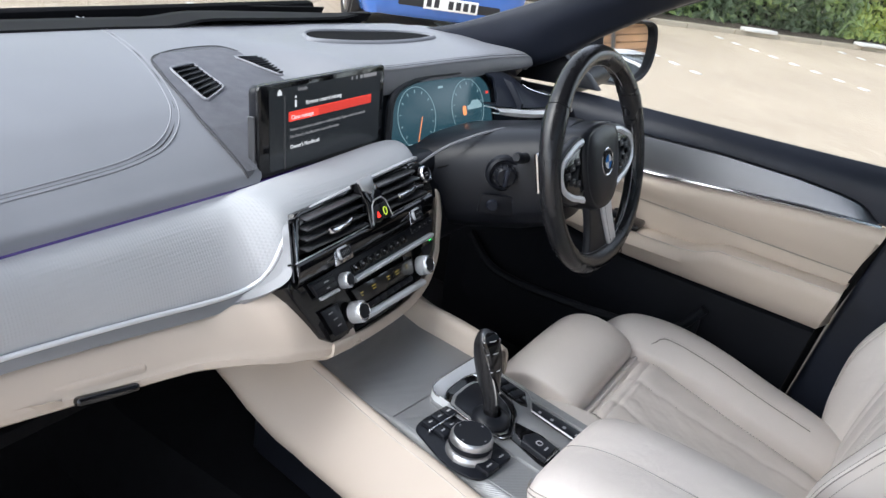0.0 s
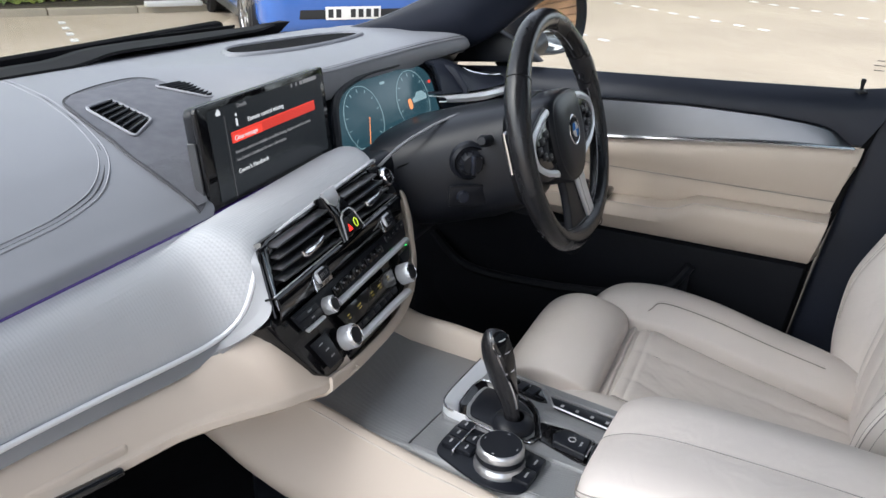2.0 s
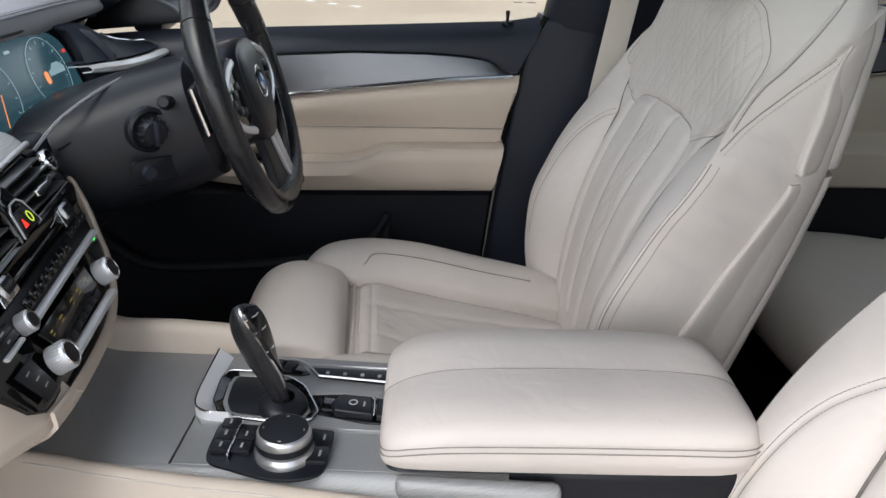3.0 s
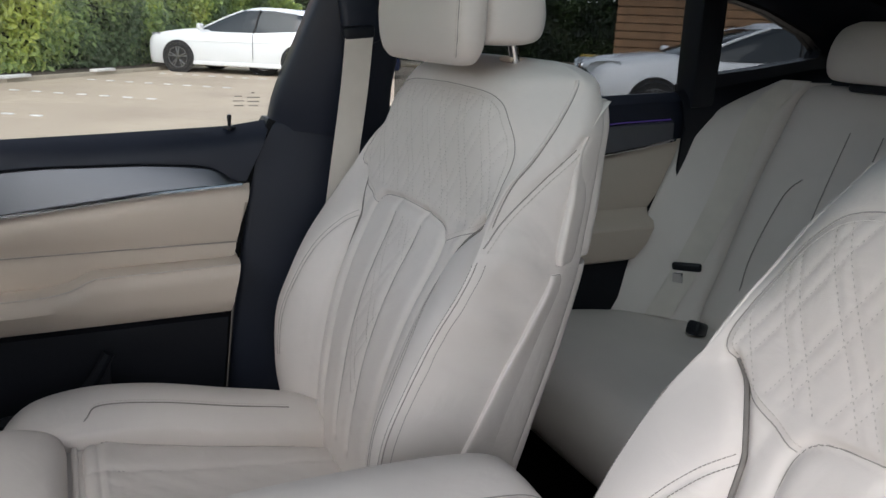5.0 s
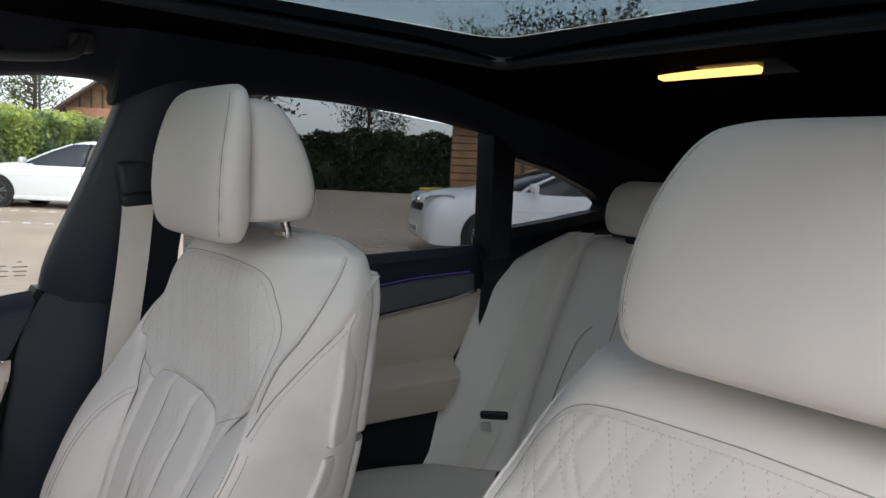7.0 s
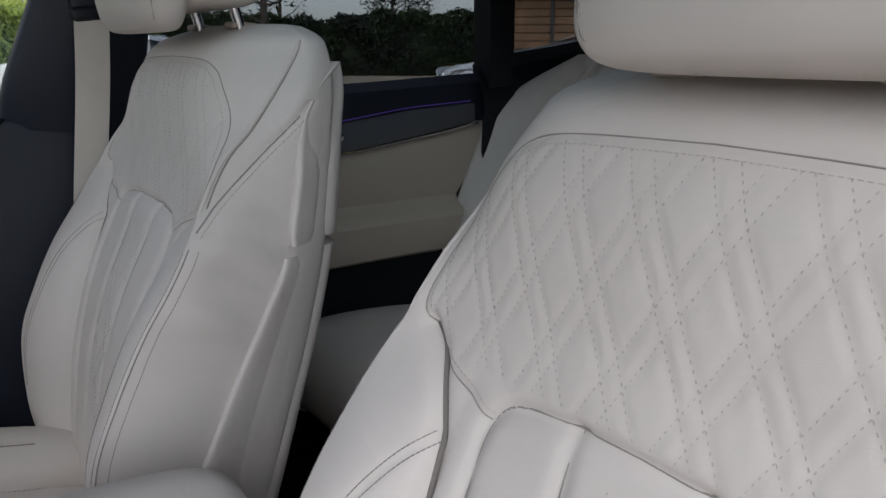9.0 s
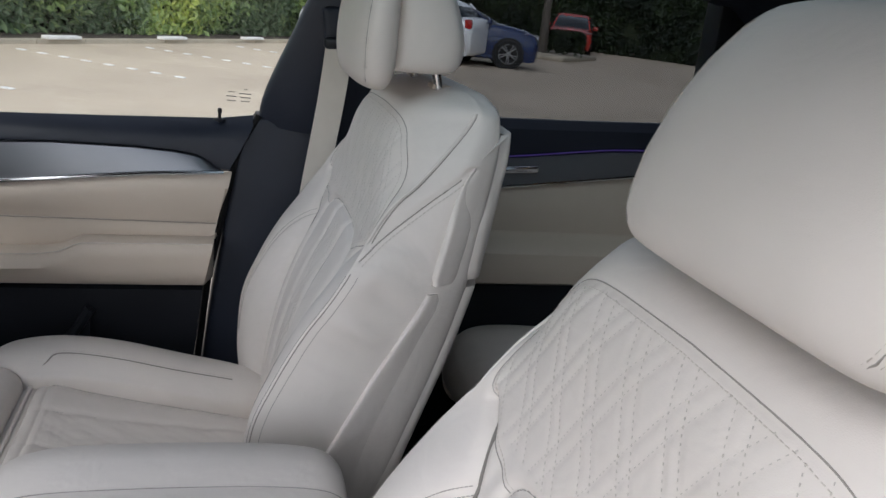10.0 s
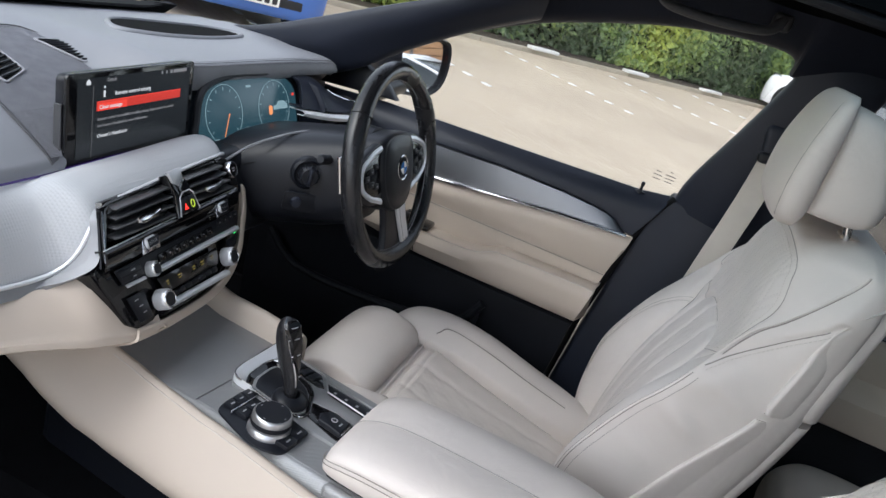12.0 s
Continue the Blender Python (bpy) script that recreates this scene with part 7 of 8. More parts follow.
for s in (-1, 1):
    hd = []
    for z, w, yf, yr in ((1.092, 0.09, -1.575, -1.62), (1.097, 0.125, -1.56, -1.645), (1.12, 0.140, -1.555, -1.655), (1.16, 0.142, -1.56, -1.66), (1.195, 0.130, -1.575, -1.66), (1.212, 0.10, -1.595, -1.65)):
        hd.append([(s * 0.40 + x, y, z) for x, y in oval(0, (yf + yr) / 2, w, (yf - yr) / 2, 3.2, 18)])
    part("headrest", pillow(hd, 30, 44), CREAM, bench, "cream rear headrest", 75)
    part("base", rbox(0.16, 0.05, 0.02, 0.008, 2, pose(s * 0.40, -1.605, 1.084)), BLACK, bench)
    for dx in (-0.10, -0.035, 0.035):
        pts = [(s * (0.37 + dx + 0.010 * t), y + 0.0075, z) for t, y, z in ((0, -1.395, 0.63), (0.3, -1.422, 0.72), (0.6, -1.478, 0.87), (1, -1.536, 1.0))]
        part("piping", tube(crom(pts, 20), 0.0012, 5), SEAM, bench)
    part("piping", tube(crom([(s * 0.50, -1.39, 0.66), (s * 0.505, -1.415, 0.74), (s * 0.49, -1.46, 0.86), (s * 0.465, -1.478, 0.90)], 20), 0.0014, 5), SEAM, bench)
    wing = []
    for z, o_, i_ in WING:
        a_, b_ = Vector((o_[0], o_[1], z)), Vector((i_[0], i_[1], z))
        wing.append([(s * p_.x, p_.y + e_, p_.z) for p_, e_ in ((a_ + Vector((0.01, -0.05, 0)), 0), (a_, 0), (a_.lerp(b_, 0.2), 0.006), (a_.lerp(b_, 0.55), 0.009), (a_.lerp(b_, 0.88), 0.006), (b_, 0), (b_ + Vector((-0.01, -0.06, 0)), 0))])
    cols_w = [crom([r[k] for r in wing], 40) for k in range(7)]
    part("side_wing", sheet([[tuple(q) for q in crom([cols_w[k][j] for k in range(7)], 22)] for j in range(40)], 0.006, (0, 1, 0)), CREAM, bench, "cream side wing", 75)
rbelt = empty("rear_seat_belt", None, "beige rear seat belt with black buckle tongue over the backrest", "seat belt")
rl = crom([(0.595, -1.590, 1.088)] + [(x, wing_y(x, z) + 0.006, z) for x, z in ((0.600, 1.03), (0.602, 0.94), (0.600, 0.84), (0.604, 0.74), (0.612, 0.66), (0.618, 0.575))], 44)
part("webbing", sheet([[tuple(q + (-0.020, -0.002, 0)), tuple(q + (0, 0.018, 0)), tuple(q + (0.020, 0.038, 0))] for q in rl], 0.0022, (0, 1, 0)), BELT, rbelt, "beige webbing")
part("tongue", rbox(0.062, 0.012, 0.020, 0.005, 3, pose(0.610, wing_y(0.610, 0.685) + 0.024, 0.685, -22, 4, 42)), BLACK, rbelt, "black plastic tongue")
part("tongue_plate", rbox(0.022, 0.004, 0.040, 0.002, 2, pose(0.614, wing_y(0.614, 0.655) + 0.026, 0.655, -22, 4, 42)), CHROME, rbelt, "steel tongue plate")
bkl = empty("belt_buckle", None, "black belt buckle between the rear cushions", "buckle")
part("body", rbox(0.03, 0.05, 0.03, 0.008, 3, pose(0.50, -1.285, 0.59, 20, 0, 20)), BLACK, bkl)

# ---- rear door on the driver's side ----
rdoor = empty("rear_car_door", None, "closed rear car door with cream panel and dark trim", "car door")
yr_ = np.linspace(-0.66, -1.42, 30)
bz = lambda y: lerp(-y, [0.66, 1.1, 1.37, 1.45], [1.018, 1.035, 1.048, 1.055])
rt = lambda y: lerp(-y, [0.66, 1.0, 1.25, 1.345, 1.45], [0.87, 0.906, 0.938, 0.954, 0.958])
part("upper_pad", sheet([[(0.765, y, bz(y) - 0.02), (0.755, y, bz(y)), (0.73, y, bz(y) + 0.002), (0.71, y, bz(y) - 0.015), (0.704, y, bz(y) - 0.05), (0.712, y, rt(y) - 0.004)] for y in yr_], 0.004, (-1, 0, 0)), NAVY, rdoor, "dark soft pad below the window")
part("metal_trim", sheet([[(0.708, y, min(bz(y) - 0.055, rt(y) + 0.055)), (0.700, y, min(bz(y) - 0.060, rt(y) + 0.045)), (0.698, y, rt(y))] for y in np.linspace(-0.66, -1.34, 26)], 0.003, (-1, 0, 0)), MESHD, rdoor, "dark trim strip")
part("chrome_strip", tube([(0.696, y, rt(y) - 0.003) for y in np.linspace(-0.66, -1.345, 24)], 0.004, 8), CHROME, rdoor, "thin satin chrome strip")
part("ambient_line", tube([(0.702, y, min(bz(y) - 0.052, rt(y) + 0.058)) for y in np.linspace(-0.66, -1.33, 16)], 0.0014, 6), ambient, rdoor, "thin violet ambient light line")
rear_r = lambda z: lerp(z, [0.45, 0.60, 0.69, 0.80, 0.87, 0.96, 1.05], [-1.15, -1.205, -1.248, -1.300, -1.343, -1.388, -1.415])
rows = []
for y in yr_:
    prof = [(0.710, rt(y) - 0.004), (0.700, rt(y) - 0.02), (0.705, 0.83), (0.71, 0.80), (0.695, 0.785), (0.672, 0.778), (0.660, 0.765), (0.660, 0.73), (0.675, 0.695), (0.70, 0.683)]
    rows.append([(x, max(y, rear_r(z)), z) for x, z in prof])
part("cream_panel", sheet(rows, 0.005, (-1, 0, 0)), CREAM_D, rdoor, "smooth cream leather door panel")
part("lower_panel", sheet([[(0.70, max(y, -1.30), 0.69), (0.69, max(y, -1.29), 0.60), (0.70, max(y, -1.25), 0.40), (0.72, max(y, -1.2), 0.30)] for y in yr_], 0.005, (-1, 0, 0)), DOORLOW, rdoor, "black lower door panel")
part("door_handle", rbox(0.018, 0.09, 0.016, 0.006, 3, pose(0.697, -0.98, 0.935, -4, 0, 0)), CHROME, rdoor, "chrome inner door handle")
part("lock_pin", lathe([(0, 0.016), (0.0035, 0.015), (0.0042, 0.010), (0.003, 0.004), (0.003, -0.01)], 12, pose(0.735, -1.365, 1.052)), BLACK, rdoor, "small black lock pin")
structure("wall_rear_side_trim", sheet([[(0.71, y, lerp(-y, [1.34, 1.42, 1.55, 1.75, 2.0], [1.05, 1.075, 1.095, 1.125, 1.12])), (0.69, y, lerp(-y, [1.34, 1.42, 1.55, 1.75, 2.0], [1.03, 1.06, 1.08, 1.11, 1.10])), (0.675, y, lerp(-y, [1.34, 1.42, 1.55, 1.75, 2.0], [0.97, 1.0, 1.045, 1.075, 1.0])), (0.68, y, lerp(-y, [1.34, 1.42, 1.55, 1.75, 2.0], [0.95, 0.965, 1.01, 1.05, 0.6])), (0.70, y, 0.45)] for y in np.linspace(-1.35, -2.0, 20)], 0.006, (-1, 0, 0)), BLACK, "black trim beside the rear seat")

structure("wall_rear_door_jamb", rbox(0.03, 0.44, 0.70, 0.008, 2, pose(0.738, -1.36, 0.66)), BLACK, "black jamb between the rear door and the bench")

# grab handles and lamp in the roof
gh = empty("grab_handle", None, "folding black grab handle above the driver's window", "grab handle")
GREY_P = mat("dark_grey_plastic", (0.035, 0.036, 0.04), 0.5, vary=0.1)
part("bar", tube(crom([(0.598, -0.290, 1.372), (0.586, -0.302, 1.352), (0.578, -0.335, 1.346), (0.576, -0.40, 1.347), (0.578, -0.455, 1.353), (0.586, -0.488, 1.362), (0.598, -0.500, 1.384)], 30), 0.0115, 12, False, 0.7), GREY_P, gh)
for y, z in ((-0.289, 1.366), (-0.501, 1.378)):
    part("mount", rbox(0.022, 0.034, 0.030, 0.008, 3, pose(0.602, y, z)), GREY_P, gh)
lamp = empty("dome_lamp", None, "lit strip-shaped reading lamp in the black headliner", "lamp")
part("housing", rbox(0.27, 0.075, 0.014, 0.006, 3, pose(0.120, -1.326, 1.400, 10, 0, -2)), BLACK, lamp, "black lamp housing")
part("lens", rbox(0.185, 0.018, 0.012, 0.004, 3, pose(0.120, -1.316, 1.3905, 10, 0, -2)), glow("warm_lamp", (1.0, 0.52, 0.16), 0.95), lamp, "glowing warm lens")

# ---- the car park ----
KO, KU, KN = Vector((13.7, 0.87, 0)), Vector((0.808, -0.589, 0)), Vector((0.589, 0.808, 0))


def lot(u, v, z=0.0):
    return KO + KU * u + KN * v + Vector((0, 0, z))


LOT = basis(KO, KU, KN, (0, 0, 1))


def paving():
    m = bpy.data.materials.new("tan_block_paving")
    m.use_nodes = True
    nt = m.node_tree
    b = nt.nodes["Principled BSDF"]
    tc, mp, br = nt.nodes.new("ShaderNodeTexCoord"), nt.nodes.new("ShaderNodeMapping"), nt.nodes.new("ShaderNodeTexBrick")
    mp.inputs["Rotation"].default_value = (0, 0, radians(-54))
    br.inputs["Scale"].default_value = 1.0
    br.inputs["Brick Width"].default_value, br.inputs["Row Height"].default_value = 0.20, 0.10
    br.inputs["Mortar Size"].default_value = 0.006
    br.inputs["Color1"].default_value, br.inputs["Color2"].default_value, br.inputs["Mortar"].default_value = (0.505, 0.415, 0.315, 1), (0.545, 0.455, 0.352, 1), (0.455, 0.372, 0.282, 1)
    n1, n2 = nt.nodes.new("ShaderNodeTexNoise"), nt.nodes.new("ShaderNodeMix")
    n1.inputs["Scale"].default_value, n1.inputs["Detail"].default_value = 0.5, 6
    n2.data_type, n2.blend_type = "RGBA", "MULTIPLY"
    rp = nt.nodes.new("ShaderNodeValToRGB")
    rp.color_ramp.elements[0].position, rp.color_ramp.elements[0].color = 0.3, (0.78, 0.77, 0.76, 1)
    rp.color_ramp.elements[1].position, rp.color_ramp.elements[1].color = 0.7, (1, 1, 1, 1)
    n2.inputs["Factor"].default_value = 1.0
    nt.links.new(tc.outputs["Object"], mp.inputs["Vector"])
    nt.links.new(mp.outputs[0], br.inputs["Vector"])
    nt.links.new(tc.outputs["Object"], n1.inputs["Vector"])
    nt.links.new(n1.outputs["Fac"], rp.inputs["Fac"])
    nt.links.new(br.outputs["Color"], n2.inputs["A"])
    nt.links.new(rp.outputs["Color"], n2.inputs["B"])
    nt.links.new(n2.outputs["Result"], b.inputs["Base Color"])
    bp = nt.nodes.new("ShaderNodeBump")
    bp.inputs["Strength"].default_value, bp.inputs["Distance"].default_value = 0.25, 0.004
    nt.links.new(br.outputs["Fac"], bp.inputs["Height"])
    bp.invert = True
    nt.links.new(bp.outputs["Normal"], b.inputs["Normal"])
    b.inputs["Roughness"].default_value = 0.85
    return m


bm = bmesh.new()
bmesh.ops.create_grid(bm, x_segments=24, y_segments=24, size=600)
structure("ground", bm, paving(), "tan block-paved car park")
KERB = mat("grey_kerb_stone", (0.40, 0.35, 0.27), 0.85, vary=0.2, scale=3, bump=0.4, bscale=40)
SOIL = mat("dark_soil", (0.06, 0.045, 0.03), 0.95, vary=0.4, scale=4, bump=0.6, bscale=30)
WHITE_P = mat("white_marking", (0.72, 0.71, 0.69), 0.7, vary=0.08, scale=6)
kerb = empty("kerb", None, "low grey kerb of separate stones along the hedge", "", "", "structure")
me = None
for k in range(-22, 24):
    if me is None:
        o = part("kerb_stone", rbox(0.898, 0.14, 0.22, 0.012, 2), KERB, kerb)
        me = o.data
    else:
        o = new("kerb_stone", me)
        o.parent = kerb
    o.matrix_basis = LOT @ pose(0.91 * k, 0.07, -0.04)
structure("planting_bed", rbox(44, 2.6, 0.10, 0.02, 1, LOT @ pose(0, 1.45, 0.01)), SOIL, "dark soil bed under the hedge")
for u in (-9.155, -6.705, -4.255, -1.805, 0.645, 3.095, 8.295):
    tagged(part("bay_marker", rbox(0.62, 0.16, 0.05, 0.01, 2, LOT @ pose(u, 0.02, 0.095)), WHITE_P), "white painted marker block on the kerb", "marker", "bay markers")
for u in (-10.38, -7.93, -5.48, -3.03, -0.58, 1.87, 4.32):
    for j in range(8):
        tagged(part("bay_dash", rbox(0.065, 0.13, 0.012, 0.003, 1, LOT @ pose(u, -0.55 - 0.37 * j, 0.004)), WHITE_P), "short white block marking a parking bay", "road marking", "bay markings", "")


def leaf_material(name, dark, mid, bright, tone_slope=(0, 0, 0, -1.0)):
    m = bpy.data.materials.new(name)
    m.use_nodes = True
    nt = m.node_tree
    b = nt.nodes["Principled BSDF"]
    ge, rp = nt.nodes.new("ShaderNodeNewGeometry"), nt.nodes.new("ShaderNodeValToRGB")
    tc, ns, ma = nt.nodes.new("ShaderNodeTexCoord"), nt.nodes.new("ShaderNodeTexNoise"), nt.nodes.new("ShaderNodeMath")
    ns.inputs["Scale"].default_value, ns.inputs["Detail"].default_value = 0.55, 4
    # each leaf has its own tone; patches differ; brighter towards the top and one end
    ma.operation = "MULTIPLY_ADD"
    ma.inputs[1].default_value = 0.45
    nt.links.new(tc.outputs["Object"], ns.inputs["Vector"])
    nt.links.new(ge.outputs["Random Per Island"], ma.inputs[0])
    m2 = nt.nodes.new("ShaderNodeMath")
    m2.operation = "MULTIPLY_ADD"
    m2.inputs[1].default_value = 2.4
    nt.links.new(ns.outputs["Fac"], m2.inputs[0])
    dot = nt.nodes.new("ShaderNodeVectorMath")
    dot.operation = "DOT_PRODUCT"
    dot.inputs[1].default_value = tuple(tone_slope[:3])
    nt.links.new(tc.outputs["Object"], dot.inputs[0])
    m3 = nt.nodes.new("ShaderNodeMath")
    m3.inputs[1].default_value = tone_slope[3]
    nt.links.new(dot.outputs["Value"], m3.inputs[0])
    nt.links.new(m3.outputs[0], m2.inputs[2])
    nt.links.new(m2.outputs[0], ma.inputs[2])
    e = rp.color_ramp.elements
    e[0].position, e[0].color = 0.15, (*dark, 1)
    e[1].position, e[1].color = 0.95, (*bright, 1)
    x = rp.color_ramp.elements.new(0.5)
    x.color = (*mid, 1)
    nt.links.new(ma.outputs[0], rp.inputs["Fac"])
    nt.links.new(rp.outputs["Color"], b.inputs["Base Color"])
    b.inputs["Roughness"].default_value = 0.45
    tl_, mx = nt.nodes.new("ShaderNodeBsdfTranslucent"), nt.nodes.new("ShaderNodeMixShader")
    mx.inputs[0].default_value = 0.38
    nt.links.new(rp.outputs["Color"], tl_.inputs["Color"])
    nt.links.new(b.outputs[0], mx.inputs[1])
    nt.links.new(tl_.outputs[0], mx.inputs[2])
    nt.links.new(mx.outputs[0], nt.nodes["Material Output"].inputs["Surface"])
    return m


def leaf_cloud(name, places, normals, size, material, label, category="hedge", kind="stuff", parent=None):
    """Many small folded leaves, each with its own tilt."""
    rng = np.random.default_rng(7)
    n_ = len(places)
    nn = normals + rng.normal(0, 0.55, (n_, 3))
    nn /= np.linalg.norm(nn, axis=1)[:, None]
    t = np.cross(nn, rng.normal(0, 1, (n_, 3)))
    t /= np.linalg.norm(t, axis=1)[:, None]
    b_ = np.cross(nn, t)
    L = size * rng.uniform(0.6, 1.4, n_)[:, None]
    v = np.stack([places - t * L, places + b_ * L * 0.45 + nn * L * 0.15, places + t * L, places - b_ * L * 0.45 + nn * L * 0.15], 1).reshape(-1, 3)
    f = [(4 * k, 4 * k + 1, 4 * k + 2, 4 * k + 3) for k in range(n_)]
    me_x = bpy.data.meshes.new(name)
    me_x.from_pydata(v.tolist(), [], f)
    me_x.materials.append(material)
    ob = new(name, me_x)
    if parent:
        ob.parent = parent
        return ob
    return tagged(ob, label, category, "", kind)


# solid core behind the leaves; the hedge's inner shade is put into its colour
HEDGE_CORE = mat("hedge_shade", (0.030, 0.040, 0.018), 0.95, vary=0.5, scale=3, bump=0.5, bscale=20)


def hedge(name, frame_m, length, depth, height, count, material, label, size=0.07, top_wave=0.25, fall=0.0):
    rng = np.random.default_rng(len(name) + int(length))
    u = rng.uniform(-length / 2, length / 2, count)
    h = height - fall * u + top_wave * (np.sin(u * 0.55) + 0.6 * np.sin(u * 1.3 + 1)) * 0.5
    side_ = rng.random(count)
    on_top = side_ > 0.72
    bulge = 0.16 * np.sin(u * 1.9) + 0.10 * np.sin(u * 4.3 + 2)
    zz = np.where(on_top, h, rng.random(count) ** 0.9 * h)
    vv = np.where(on_top, rng.uniform(-depth / 2, depth / 2, count), -depth / 2 - bulge * 0.5 + 0.10 * np.sin(zz * 3.1 + u * 1.7))
    zz = zz + np.where(on_top, 0.12 * np.sin(u * 3.7) + rng.normal(0, 0.07, count), 0)
    vv = vv + rng.normal(0, 0.07, count)
    p = np.stack([u, vv, np.maximum(zz, 0.05)], 1)
    nrm_ = np.where(on_top[:, None], np.array([0, -0.3, 1.0]), np.array([0, -1.0, 0.35]))
    R3 = np.array(frame_m.to_3x3())
    T3 = np.array(frame_m.translation)
    ob = leaf_cloud(name, p @ R3.T + T3, nrm_ @ R3.T, size, material, label)
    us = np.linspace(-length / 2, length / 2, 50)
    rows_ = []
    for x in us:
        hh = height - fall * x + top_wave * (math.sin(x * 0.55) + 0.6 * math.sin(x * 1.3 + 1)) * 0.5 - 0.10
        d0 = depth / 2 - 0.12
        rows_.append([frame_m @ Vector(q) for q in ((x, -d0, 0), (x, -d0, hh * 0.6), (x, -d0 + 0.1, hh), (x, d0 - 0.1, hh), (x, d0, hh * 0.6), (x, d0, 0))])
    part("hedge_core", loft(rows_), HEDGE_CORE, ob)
    return ob


g_u = KU * -0.030
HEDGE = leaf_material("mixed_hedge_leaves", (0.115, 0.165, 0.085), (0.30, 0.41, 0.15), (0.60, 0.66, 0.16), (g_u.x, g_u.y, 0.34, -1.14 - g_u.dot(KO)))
DARKH = leaf_material("dark_hedge_leaves", (0.012, 0.022, 0.010), (0.03, 0.05, 0.018), (0.055, 0.085, 0.025))
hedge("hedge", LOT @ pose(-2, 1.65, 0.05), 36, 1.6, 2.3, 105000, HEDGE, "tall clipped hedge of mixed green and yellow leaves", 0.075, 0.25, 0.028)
hedge("far_hedge", basis((30, -18, 0), Vector((0.62, 0.785, 0)).normalized() * -1, Vector((0.785, -0.62, 0)), (0, 0, 1)), 42, 1.6, 2.5, 26000, DARKH, "long dark green hedge at the back of the car park", 0.12)

hedge("rear_hedge", basis((2, -27, 0), Vector((-0.95, 0.30, 0)).normalized(), Vector((-0.30, -0.95, 0)).normalized(), (0, 0, 1)), 40, 1.8, 3.2, 22000, DARKH, "long dark green hedge behind the parked cars", 0.13)

# ---- parked cars ----
CAR_GLASS = mat("dark_car_glass", (0.02, 0.026, 0.03), 0.06, vary=0.05, rvary=0.02)
TYRE = mat("tyre_rubber", (0.016, 0.016, 0.017), 0.8, vary=0.1, scale=20)
RIM = mat("grey_alloy", (0.35, 0.35, 0.36), 0.3, 1.0, vary=0.05)
LAMP_W = mat("headlamp_glass", (0.55, 0.58, 0.60), 0.1, vary=0.15, scale=9)
LAMP_R = mat("tail_lamp_red", (0.45, 0.02, 0.02), 0.15, vary=0.1)
PLATE = mat("number_plate", (0.78, 0.78, 0.74), 0.5, vary=0.03)
PLATE_T = mat("plate_marks", (0.02, 0.02, 0.022), 0.6)


